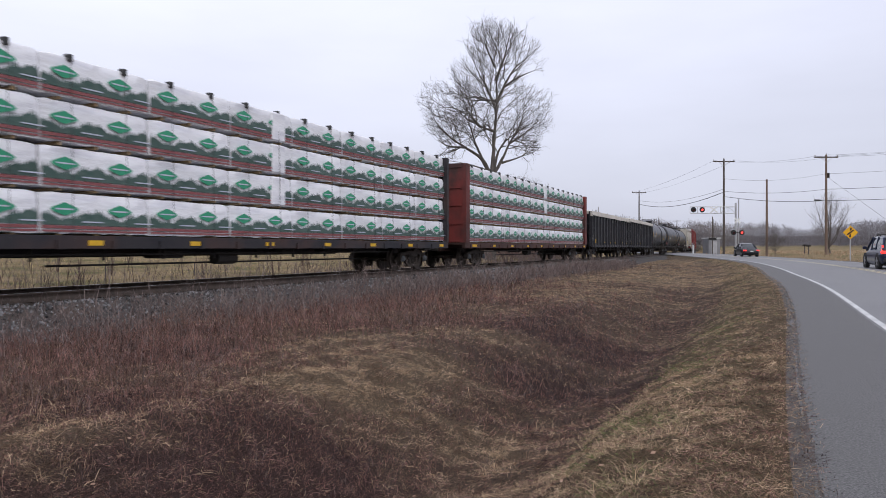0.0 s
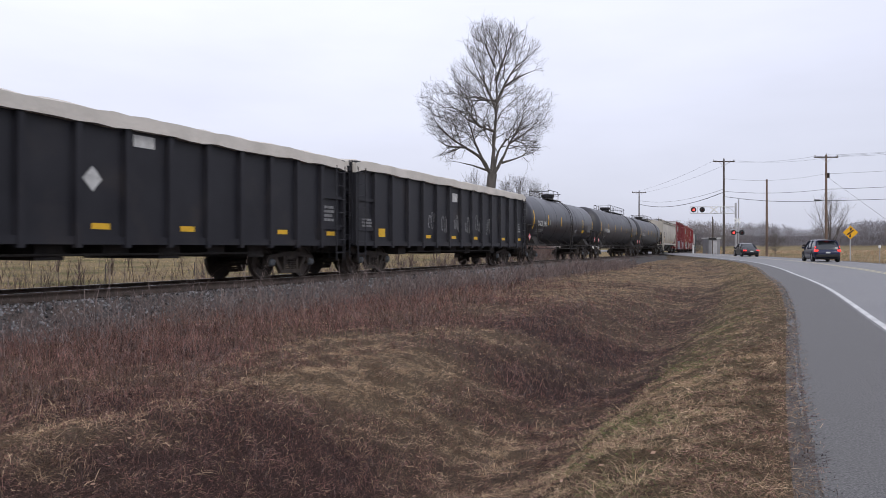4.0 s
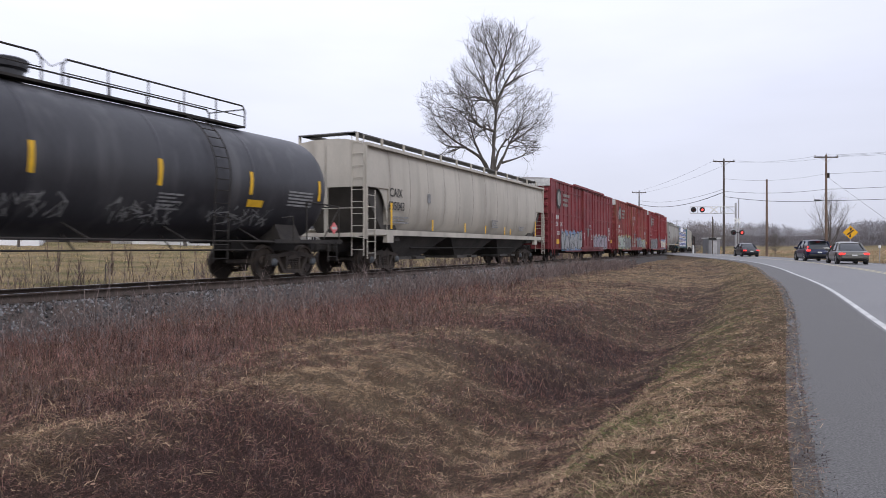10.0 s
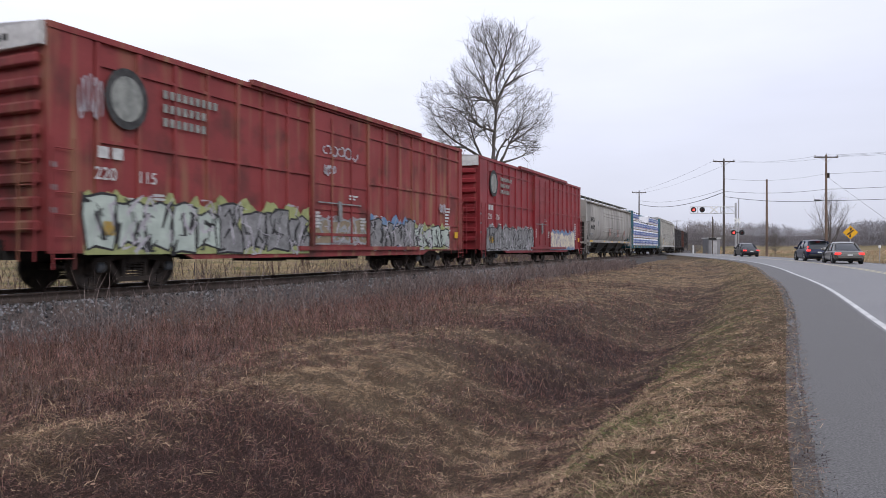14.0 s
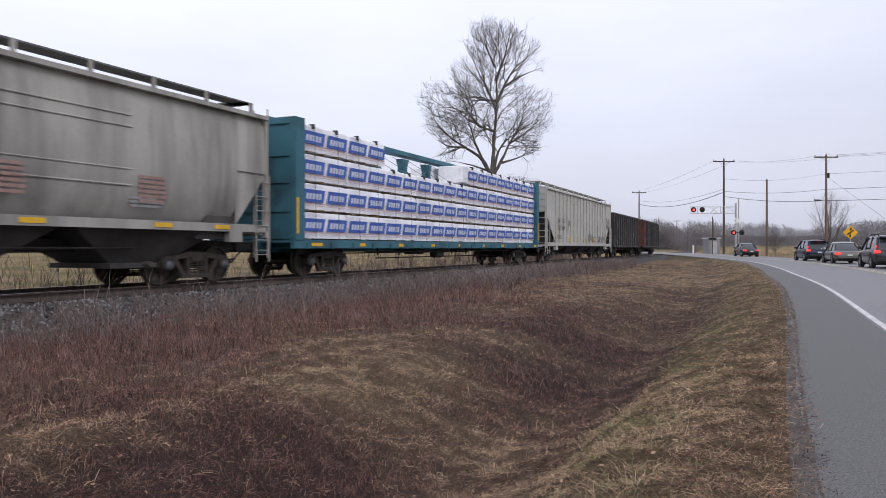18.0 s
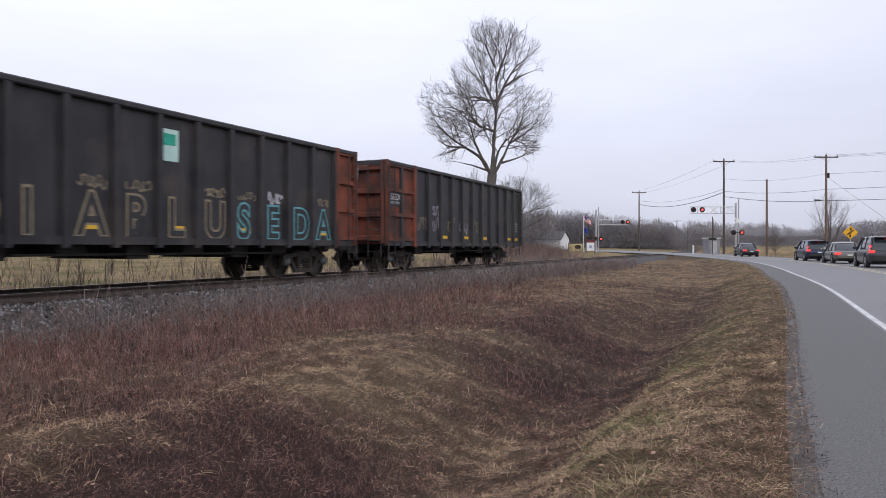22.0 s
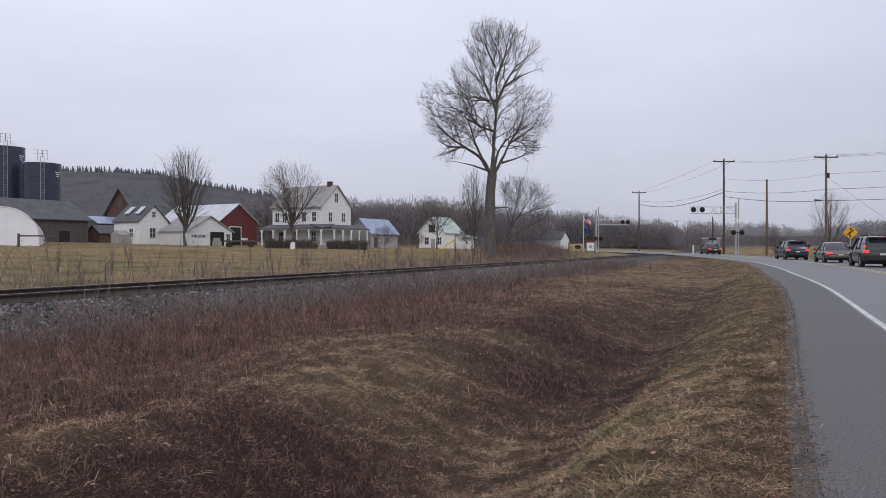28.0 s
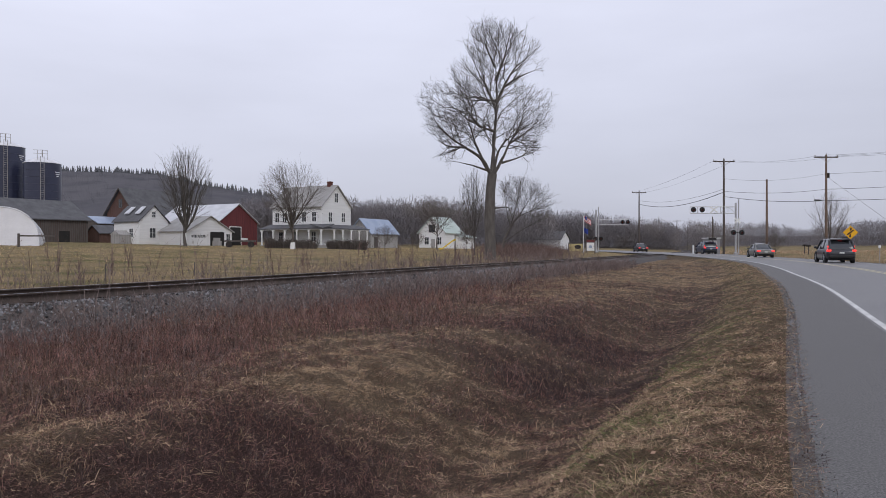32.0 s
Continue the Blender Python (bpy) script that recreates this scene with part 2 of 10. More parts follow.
def ground_z(x, y):
    x, y = np.asarray(x, float), np.asarray(y, float)
    s, q = track_coords(x, y)
    r, yy = road_offset(x, y)
    zr = road_z(yy)
    # meadow between the road and the track, with the ditch along the road
    le = left_edge(yy)
    e = le - r
    meadow = -0.28 + 0.03 * lumps(x, y, 5.0, 3) + 0.022 * lumps(x, y, 1.6, 4) + 0.022 * lumps(x, y, 0.5, 9) + 0.25 * ease(45, 95, y)
    depth = (0.95 + 0.05 * lumps(x, y, 9.0, 8)) * (1 - 0.55 * ease(13, 30, y)) * (1 - ease(40, 90, y))
    bank = zr - 0.03 - depth * smooth_interp(e, BANK_E, BANK_D) + (0.03 * lumps(x, y, 1.2, 5) + 0.018 * lumps(x, y, 0.4, 10)) * ease(0.2, 0.9, e)
    near = np.where(e < 2.7, bank, bank + (meadow - bank) * ease(2.7, 5.0, e))
    # right of the road
    er = r - RIGHT_EDGE
    right = zr - 0.04 - 0.25 * ease(0.4, 2.5, er) + 0.3 * ease(3, 9, er) + 0.006 * np.clip(er, 0, 300) + 0.05 * lumps(x, y, 12, 6) * ease(1, 6, er)
    right = right + 4.4 * ease(6, 50, er) * ease(135, 290, y) * ease(0.37, 0.3, x / np.maximum(y, 1))
    under = zr - 0.035 - 0.075 * ease(0.15, 0.9, np.minimum(r - le, RIGHT_EDGE - r))
    z = np.where(r < le, near, np.where(r > RIGHT_EDGE, right, under))
    # beyond the track the field rises to the farm
    back = -0.12 + 0.027 * np.clip(-q - 4, 0, 100) + 0.05 * lumps(x, y, 14, 7) * ease(5, 12, -q) + 0.2 * ease(60, 120, y) * (1 - ease(20, 60, -q))
    back = np.where((r > le - 4) & (y > 60), np.minimum(back, zr - 0.1 + 0.9 * ease(0.5, 8, np.abs(r) - 4.6)), back)
    z = np.where(q < -2.4, back + (z - back) * (1 - ease(2.4, 4.5, -q)) * (1 - ease(50, 90, y)), z)
    # formation under the ballast
    bed = RAIL_Z - 0.62
    w = 1 - ease(2.6, 4.0, np.abs(q))
    on_road = (r > le - 0.5) & (r < RIGHT_EDGE + 0.5)
    z = np.where(on_road, z, z + (bed - z) * w)
    return np.where(on_road & (r > le) & (r < RIGHT_EDGE), np.minimum(z, under), z)


# stretches of pale matted grass (x, y, radius) and of dark wine-red ground
PALE = [(-3.1, 5.4, 0.5), (-2.4, 4.2, 0.25), (-1.4, 9.8, 1.1), (-0.7, 10.9, 1.0), (-0.2, 9.3, 0.9), (-1.4, 7.8, 0.7), (-0.5, 7.8, 0.8), (0.4, 12.1, 0.8), (0.5, 7.4, 0.6), (3.4, 21.3, 1.8), (7.5, 32.0, 3.0),
        (20.0, 65.0, 7.0), (10.9, 32.0, 3.0), (0.8, 5.9, 0.6), (0.1, 5.4, 0.4), (-3.4, 16.2, 0.8), (1.2, 16.2, 0.9), (5.0, 24.0, 1.8), (12.0, 42.0, 5.0)]
DARK = [(-1.7, 5.1, 0.7), (-1.2, 4.3, 0.6), (-1.0, 5.8, 0.7), (-0.6, 5.2, 0.6), (-1.7, 6.5, 0.6), (1.8, 10.2, 0.9), (3.2, 13.9, 1.1), (1.8, 13.9, 1.2), (2.5, 9.9, 0.7), (1.1, 9.9, 0.6), (0.3, 5.0, 0.4), (-3.8, 9.9, 1.2), (-0.4, 15.0, 1.2), (-3.3, 6.5, 0.7),
        (2.1, 4.8, 0.25), (2.9, 6.6, 0.3), (4.4, 10.0, 0.4)]


def pale(x, y):
    """0 where dark weeds cover the ground, 1 where pale grass lies."""
    t = 0.36 + 0.22 * lumps(x, y, 2.6, 81) + 0.16 * lumps(x, y, 0.8, 82)
    for k, rows in ((0.42, PALE), (-0.4, DARK)):
        for cx, cy, r in rows:
            t = t + k * np.exp(-((x - cx) ** 2 + (y - cy) ** 2) / (r * r))
    return np.clip(t + 0.3 * ease(16, 34, y), 0, 1)


def gz(x, y):
    return float(ground_z(np.array([x]), np.array([y]))[0])


# ---- ground, road and track ----
def ground_material():
    m = bpy.data.materials.new("meadow_ground")
    m.use_nodes = True
    nt = m.node_tree
    b = nt.nodes["Principled BSDF"]
    b.inputs["Roughness"].default_value = 0.95
    b.inputs["Specular IOR Level"].default_value = 0.1
    geo = nt.nodes.new("ShaderNodeNewGeometry")

    def noise_node(scale, detail=6):
        n = nt.nodes.new("ShaderNodeTexNoise")
        n.inputs["Scale"].default_value = scale
        n.inputs["Detail"].default_value = detail
        nt.links.new(geo.outputs["Position"], n.inputs["Vector"])
        return n.outputs["Fac"]

    def mixed(fac, c1, c2):
        x = nt.nodes.new("ShaderNodeMix")
        x.data_type = "RGBA"
        nt.links.new(fac, x.inputs[0])
        for i, c in ((6, c1), (7, c2)):
            if isinstance(c, tuple):
                x.inputs[i].default_value = (*c, 1)
            else:
                nt.links.new(c, x.inputs[i])
        return x.outputs[2]

    def ranged(fac, lo, hi):
        r = nt.nodes.new("ShaderNodeMapRange")
        r.inputs["From Min"].default_value = lo
        r.inputs["From Max"].default_value = hi
        nt.links.new(fac, r.inputs[0])
        return r.outputs[0]

    fine, mid, wide = noise_node(95, 3), noise_node(3.0), noise_node(0.35)
    dead = mixed(ranged(fine, 0.35, 0.65), (0.05, 0.036, 0.025), (0.19, 0.142, 0.094))
    dark = mixed(ranged(fine, 0.35, 0.65), (0.016, 0.01, 0.009), (0.075, 0.046, 0.04))
    field = mixed(ranged(mid, 0.35, 0.7), (0.27, 0.2, 0.115), (0.2, 0.155, 0.085))
    green = mixed(ranged(wide, 0.45, 0.62), field, (0.13, 0.115, 0.05))
    at = nt.nodes.new("ShaderNodeVertexColor")
    at.layer_name = "kind"
    sep = nt.nodes.new("ShaderNodeSeparateColor")
    nt.links.new(at.outputs[0], sep.inputs[0])
    col = mixed(sep.outputs[2], dark, dead)
    col = mixed(sep.outputs[0], col, green)
    col = mixed(sep.outputs[1], col, mixed(ranged(fine, 0.35, 0.65), (0.035, 0.028, 0.017), (0.15, 0.11, 0.065)))
    nt.links.new(col, b.inputs["Base Color"])
    bp = nt.nodes.new("ShaderNodeBump")
    bp.inputs["Strength"].default_value = 0.7
    bp.inputs["Distance"].default_value = 0.05
    nt.links.new(fine, bp.inputs["Height"])
    nt.links.new(bp.outputs[0], b.inputs["Normal"])
    return m


def build_ground():
    az = np.radians(np.concatenate([np.linspace(-180, -46, 40), np.linspace(-42, 42, 230), np.linspace(46, 176, 39)]))
    rad = np.concatenate([[0.0001], np.geomspace(0.6, 60, 150), np.geomspace(63, 4500, 50)])
    a, r = np.meshgrid(az, rad)
    x, y = r * np.sin(a) + 0.25 * np.exp(-r), r * np.cos(a) - 0.2 * np.exp(-r)
    far = ease(400, 900, r)
    z = ground_z(x, y) * (1 - far) + far * 3.0
    na, nr = len(az), len(rad)
    v = np.stack([x, y, z], -1).reshape(-1, 3)
    i = np.arange(na * (nr - 1)).reshape(nr - 1, na)
    j = (np.arange(na) + 1) % na + (np.arange(nr - 1) * na)[:, None]
    f = np.stack([i, i + na, j + na, j], -1).reshape(-1, 4)
    me = big_mesh("ground", v, f, ground_material(), smooth=True)
    s, q = track_coords(x.ravel(), y.ravel())
    rr, yy = road_offset(x.ravel(), y.ravel())
    kind = me.color_attributes.new("kind", "FLOAT_COLOR", "POINT")
    col = np.zeros((len(v), 4), np.float32)
    col[:, 0] = np.where((q < -3.2) | (rr > 8), 1.0, 0.0)
    col[:, 1] = ease(1.9, 1.2, left_edge(yy) - rr) * (rr < 0) * (q > 0)
    col[:, 2] = pale(x.ravel(), y.ravel())
    col[:, 3] = 1
    kind.data.foreach_set("color", col.ravel())
    ob = new("ground", me)
    return tagged(ob, "dead winter grass and mown hay field", "ground", kind="structure")


ground = build_ground()

M_ASPHALT = surf("asphalt", (0.05, 0.049, 0.049), (0.27, 0.262, 0.258), scale=85.0, rough=0.54, bump=0.1, fine=230.0, spec=0.5, c3=(0.125, 0.123, 0.123), s3=0.35, lo3=0.4, hi3=0.85)
M_SHOULDER = surf("worn_asphalt", (0.027, 0.026, 0.025), (0.185, 0.178, 0.17), scale=75.0, rough=0.7, bump=0.15, fine=230.0, spec=0.4, c3=(0.1, 0.096, 0.09), s3=0.6, lo3=0.5, hi3=0.9)
M_WHITE_LINE = surf("road_paint_white", (0.68, 0.68, 0.66), (0.42, 0.42, 0.41), scale=3, rough=0.6, bump=0.2)
M_YELLOW_LINE = surf("road_paint_yellow", (0.62, 0.55, 0.33), (0.45, 0.4, 0.26), scale=3, rough=0.6, bump=0.2)


def road_strip(name, r0, r1, lift, material, label, y0=-300.0, y1=600.0, wobble=0.0, ragged=False, cols=2):
    ys = np.concatenate([np.arange(y0, 0, 8.0), np.arange(0, 140, 0.75), np.arange(140, y1, 8.0)])
    ys = ys[(ys >= y0) & (ys <= y1)]
    th = road_head(ys)
    v, f = [], []
    for k in range(cols):
        r = r0 + (r1 - r0) * k / (cols - 1)
        edge = wobble * lumps(ys * 1.0, ys * 0 + 3.3, 1.3, 17) if k == 0 else 0
        rr = r + edge + (left_edge(ys) - r0 if (ragged and k == 0) else 0) + ((left_edge(ys) - r0) * (1 - k / (cols - 1)) if (ragged and k) else 0)
        crown = -0.012 * abs(r)
        v.append(np.stack([road_x(ys) + rr * np.cos(th), ys - rr * np.sin(th), road_z(ys) + lift + crown + 0 * ys], -1))
    n = len(ys)
    v = np.concatenate(v)
    for k in range(cols - 1):
        i = np.arange(n - 1) + k * n
        f.append(np.stack([i, i + n, i + n + 1, i + 1], -1))
    me = big_mesh(name, v, np.concatenate(f), material)
    return tagged(new(name, me), label, "road", kind="structure")


road_strip("road", -3.55, 3.55, 0.05, M_ASPHALT, "grey asphalt two-lane country road", cols=9)
road_strip("road_shoulder", -4.4, -3.551, 0.05, M_SHOULDER, "worn paved shoulder with ragged edge", wobble=0.06, ragged=True, cols=4)
road_strip("road_shoulder", 3.551, RIGHT_EDGE, 0.05, M_SHOULDER, "worn paved shoulder", cols=3)
road_strip("edge_line", -3.515, -3.415, 0.056, M_WHITE_LINE, "white painted edge line", y1=300)
road_strip("edge_line", 3.40, 3.52, 0.056, M_WHITE_LINE, "white painted edge line", y1=300)
road_strip("centre_line", -0.19, -0.08, 0.056, M_YELLOW_LINE, "yellow painted centre line", y1=97)
road_strip("centre_line", 0.08, 0.19, 0.056, M_YELLOW_LINE, "yellow painted centre line", y1=97)

M_GRIT = surf("grit_edge", (0.06, 0.052, 0.046), (0.15, 0.135, 0.12), scale=70, rough=0.95, bump=0.6, fine=25.0, c3=(0.06, 0.045, 0.036), s3=5.0, lo3=0.5, hi3=0.75)


def grit_edge():
    ys = np.concatenate([np.arange(-10, 0, 1.0), np.arange(0, 60, 0.25)])
    th, le = road_head(ys), left_edge(ys)
    v = []
    for a, dz in ((-0.12, -0.01), (-0.05, 0.004), (0.02, 0.003), (0.1, -0.008)):
        rr = le + a + 0.03 * lumps(ys, ys * 0 + a, 0.7, 44 + int(a * 10)) * (1 if abs(a) > 0.15 else 0)
        x, y = road_x(ys) + rr * np.cos(th), ys - rr * np.sin(th)
        base = np.where(a < 0, ground_z(x, y), road_z(ys) + 0.05 - 0.012 * np.abs(rr))
        v.append(np.stack([x, y, base + dz + 0.004], -1))
    n = len(ys)
    f = [np.stack([np.arange(n - 1) + k * n, np.arange(n - 1) + (k + 1) * n, np.arange(n - 1) + (k + 1) * n + 1, np.arange(n - 1) + k * n + 1], -1) for k in range(3)]
    return tagged(new("grit_edge", big_mesh("grit_edge", np.concatenate(v), np.concatenate(f), M_GRIT, smooth=True)), "grey grit and dirt along the pavement edge", "gravel", kind="structure")


grit_edge()
M_STEEL = surf("rail_steel", (0.10, 0.075, 0.06), (0.055, 0.045, 0.04), scale=6, rough=0.55, bump=0.1, metal=0.4)
M_RAILTOP = surf("polished_rail", (0.42, 0.42, 0.43), (0.3, 0.3, 0.31), scale=9, rough=0.3, bump=0.02, metal=1.0)
M_BALLAST = surf("ballast_bed", (0.095, 0.09, 0.087), (0.035, 0.033, 0.032), scale=14, rough=0.95, bump=1.0, fine=40, c3=(0.1, 0.075, 0.06), s3=0.8)
M_STONE = surf("ballast_stone", (0.23, 0.227, 0.23), (0.065, 0.063, 0.065), scale=12, rough=0.9, bump=0.3, island=0.8)
M_TIE = surf("creosoted_tie", (0.075, 0.058, 0.047), (0.035, 0.028, 0.025), scale=4, rough=0.9, bump=0.4, stretch=(0.3, 3, 3))

S0, S1 = -60.0, 330.0


def track_strip(name, prof, s0, s1, step, material, label, jitter=0.0):
    """An outline of (q, z) swept along the track."""
    ss = np.arange(s0, s1 + 0.01, step)
    v, n = [], len(prof)
    for s in ss:
        for k, (q, z) in enumerate(prof):
            x, y, th = track_point(s, q)
            v.append((x, y, z))
    v = np.array(v)
    if jitter:
        v[:, 2] += jitter * lumps(v[:, 0], v[:, 1], 0.9, 21)
    i = (np.arange(len(ss) - 1)[:, None] * n + np.arange(n - 1)[None, :]).ravel()
    f = np.stack([i, i + 1, i + n + 1, i + n], -1)
    return new(name, big_mesh(name, v, f, material))


tagged(track_strip("ballast_bed", [(-4.2, -0.42), (-2.9, RAIL_Z - 0.42), (-1.75, RAIL_Z - 0.17), (-0.75, RAIL_Z - 0.215), (0, RAIL_Z - 0.2),
                                  (0.75, RAIL_Z - 0.215), (1.75, RAIL_Z - 0.17), (2.9, RAIL_Z - 0.42), (4.2, -0.42)], S0, S1, 0.6, M_BALLAST, "", 0.02),
       "grey crushed stone railway ballast", "ballast", kind="structure")
R = RAIL_Z
RAIL_PROF = [(-0.07, R - 0.17), (-0.07, R - 0.157), (-0.012, R - 0.145), (-0.012, R - 0.04), (-0.036, R - 0.03), (-0.036, R - 0.003), (-0.028, R),
             (0.028, R), (0.036, R - 0.003), (0.036, R - 0.03), (0.012, R - 0.04), (0.012, R - 0.145), (0.07, R - 0.157), (0.07, R - 0.17)]
for q0 in (-0.755, 0.755):
    rail = tagged(track_strip("rail", [(q0 + a, b) for a, b in RAIL_PROF], S0, S1, 5.0, M_STEEL, ""), "rusty steel rail with polished running surface", "rail",
                  group="track rails", kind="structure")
    top = track_strip("running_surface", [(q0 - 0.027, R + 0.003), (q0 + 0.027, R + 0.003)], S0, S1, 5.0, M_RAILTOP, "")
    top.parent = rail
    top["label"] = "polished running surface"


# ---- the train ----
TRAIN, WHEELSETS, TRAFFIC = [], [], []
NEAR = -1.55

M_TRUCK = surf("truck_iron", (0.036, 0.031, 0.028), (0.072, 0.058, 0.048), scale=5, rough=0.8, bump=0.3, metal=0.2)
M_WHEEL = surf("wheel_steel", (0.036, 0.032, 0.03), (0.085, 0.067, 0.055), scale=7, rough=0.6, bump=0.2, metal=0.5)
M_CAP = surf("bearing_cap", (0.13, 0.15, 0.17), (0.08, 0.08, 0.08), scale=9, rough=0.5, bump=0.1, metal=0.3)
M_UNDER = surf("underframe_black", (0.024, 0.022, 0.022), (0.05, 0.044, 0.039), scale=3, rough=0.85, bump=0.3)
M_YELLOW = surf("reflective_yellow", (0.78, 0.46, 0.03), (0.6, 0.36, 0.03), scale=6, rough=0.5, bump=0.05)
M_TEXT_W = surf("stencil_white", (0.62, 0.62, 0.6), (0.4, 0.4, 0.39), scale=6, rough=0.8, bump=0.05)
M_TEXT_G = surf("stencil_faded", (0.3, 0.3, 0.3), (0.16, 0.16, 0.16), scale=6, rough=0.8, bump=0.05)
M_TEXT_K = surf("stencil_black", (0.03, 0.03, 0.03), (0.08, 0.08, 0.08), scale=6, rough=0.8, bump=0.05)


def lettering(name, body, size, x, z, parent, material, y=NEAR - 0.012, squash=1.0, lean=None, bold=0.012):
    """Raised paint letters on the near side."""
    cu = bpy.data.curves.new("letters", "FONT")
    cu.body, cu.size, cu.extrude, cu.offset = body, size * 1.4, 0.002, size * bold
    tmp = bpy.data.objects.new("letters", cu)
    me = bpy.data.meshes.new_from_object(tmp)
    bpy.data.objects.remove(tmp)
    me.name = name
    me.materials.clear()
    me.materials.append(material)
    ob = new(name, me)
    ob.parent = parent
    m = pose(x, y, z, 90, 0, 0) @ Matrix.Diagonal((squash, 1, 1, 1))
    ob.matrix_basis = (lean @ m) if lean else m
    return ob


def bars(geo, x, z, w, h, lines, rng, y=NEAR - 0.008, ragged=0.25):
    """Lines of small writing, too small to be read, as plain bars."""
    step = h / lines
    for i in range(lines):
        top = z + h - i * step
        u = x
        end = x + w * (1 - rng.random() * ragged)
        while u < end:
            k = min(end, u + w * (0.12 + 0.25 * rng.random()))
            geo.box(u, k, y - 0.002, y, top - step * 0.62, top)
            u = k + w * 0.035
    return geo


def side_frame_outline():
    outer = [(-1.10, 0.36), (-1.10, 0.56), (-0.98, 0.66), (-0.62, 0.68), (-0.3, 0.74), (0.3, 0.74), (0.62, 0.68), (0.98, 0.66), (1.10, 0.56), (1.10, 0.36),
             (0.86, 0.36), (0.78, 0.5), (0.66, 0.44), (0.44, 0.2), (0.3, 0.16), (-0.3, 0.16), (-0.44, 0.2), (-0.66, 0.44), (-0.78, 0.5), (-0.86, 0.36)]
    return outer


def truck_meshes():
    g = Geo()
    for sy in (-1, 1):
        y0, y1 = sy * 0.96, sy * 1.09
        lo, hi = min(y0, y1), max(y0, y1)
        # upper chord, lower chord and columns of the cast side frame
        g.prism([(-1.08, 0.52), (-0.98, 0.66), (-0.55, 0.70), (-0.3, 0.75), (0.3, 0.75), (0.55, 0.70), (0.98, 0.66), (1.08, 0.52), (0.8, 0.56), (0.3, 0.63), (-0.3, 0.63), (-0.8, 0.56)], lo, hi, "y")
        for sx in (-1, 1):
            g.prism([(sx * 0.74, 0.57), (sx * 0.6, 0.59), (sx * 0.33, 0.17), (sx * 0.46, 0.19)], lo + 0.01, hi - 0.01, "y")
            g.prism([(sx * 1.08, 0.54), (sx * 0.7, 0.58), (sx * 0.74, 0.4), (sx * 1.06, 0.38)], lo - 0.02, hi + 0.02, "y")
            g.box(sx * 0.24, sx * 0.33, lo, hi, 0.2, 0.64)
        g.box(-0.46, 0.46, lo, hi, 0.15, 0.25)
        for x in (-0.16, 0, 0.16):
            for k in range(5):
                g.tube((x, sy * 1.02, 0.26 + k * 0.06), (x, sy * 1.02, 0.3 + k * 0.06), 0.075, 7)
        g.box(-0.22, 0.22, sy * 0.9, sy * 1.1, 0.55, 0.64)
    g.box(-0.22, 0.22, -0.95, 0.95, 0.5, 0.78, c=0.03)
    for sx in (-1, 1):
        g.box(sx * 0.36, sx * 0.44, -0.85, 0.85, 0.36, 0.5)
        for sy in (-1, 1):
            g.box(sx * 0.42, sx * 0.46, sy * 0.68, sy * 0.82, 0.3, 0.62)
    frame_me = g.mesh("truck_frame", M_TRUCK, 35)
    caps_me = Geo().lathe([(-1.06, 0.11), (-1.14, 0.11), (-1.17, 0.085), (-1.19, 0.03)], 12, "y").mesh("bearing_cap", M_CAP, 40)
    w = Geo()
    w.tube((0, -0.98, 0), (0, 0.98, 0), 0.075, 10)
    for sy in (-1, 1):
        prof = [(0.69, 0.49), (0.715, 0.495), (0.73, 0.462), (0.83, 0.452), (0.83, 0.40), (0.79, 0.385), (0.775, 0.2), (0.84, 0.17), (0.84, 0.09)]
        w.lathe([(sy * a, b) for a, b in prof], 28, "y")
        for k in range(3):
            a = k * 2.094
            w.box(-0.05, 0.05, sy * 0.77, sy * 0.80, 0.22, 0.36, pose(0, 0, 0, 0, math.degrees(a), 0))
    return frame_me, caps_me, w.mesh("wheelset", M_WHEEL, 35)


TRUCK_ME, CAPS_ME, WHEEL_ME = truck_meshes()


def add_trucks(car, centres):
    for x in centres:
        tr = part("truck", TRUCK_ME, None, car, "cast iron four-wheel truck with coil springs", at=pose(x, 0, 0))
        for sx in (-1, 1):
            for turn in (0, 180):
                part("bearing_cap", CAPS_ME, None, tr, "pale bearing end cap", at=pose(sx * 0.889, 0, 0.457, 0, 0, turn))
        for sx in (-1, 1):
            ws = part("wheelset", WHEEL_ME, None, tr, "", at=pose(sx * 0.889, 0, 0.457))
            WHEELSETS.append((ws, 0.457, 0))


def add_couplers(car, half, reach):
    for sx in (-1, 1):
        g = Geo()
        g.box(sx * (half - 0.9), sx * (half + 0.1), -0.22, 0.22, 0.72, 1.02, c=0.03)
        g.box(sx * (half + 0.1), sx * (half + reach - 0.12), -0.08, 0.08, 0.8, 0.96)
        g.box(sx * (half + reach - 0.16), sx * (half + reach + 0.1), -0.17, 0.13, 0.73, 1.03, c=0.04)
        g.path([(sx * (half + 0.05), 0.35, 0.75), (sx * (half + reach * 0.5), 0.4, 0.45), (sx * (half + reach), 0.25, 0.55)], 0.025, 6)
        part("coupler", g, M_UNDER, car, "black knuckle coupler and air hose")


def ladder(geo, x, y, z0, z1, w=0.45, along="x", n=None, r=0.014):
    n = n or max(2, int((z1 - z0) / 0.36))
    if along == "x":
        a, b = (x, y), (x + w, y)
    else:
        a, b = (x, y), (x, y + w)
    for p in (a, b):
        geo.tube((p[0], p[1], z0), (p[0], p[1], z1), r * 1.3, 6)
    for i in range(n):
        z = z0 + (z1 - z0) * (i + 0.5) / n
        geo.tube((a[0], a[1], z), (b[0], b[1], z), r, 6)
    return geo


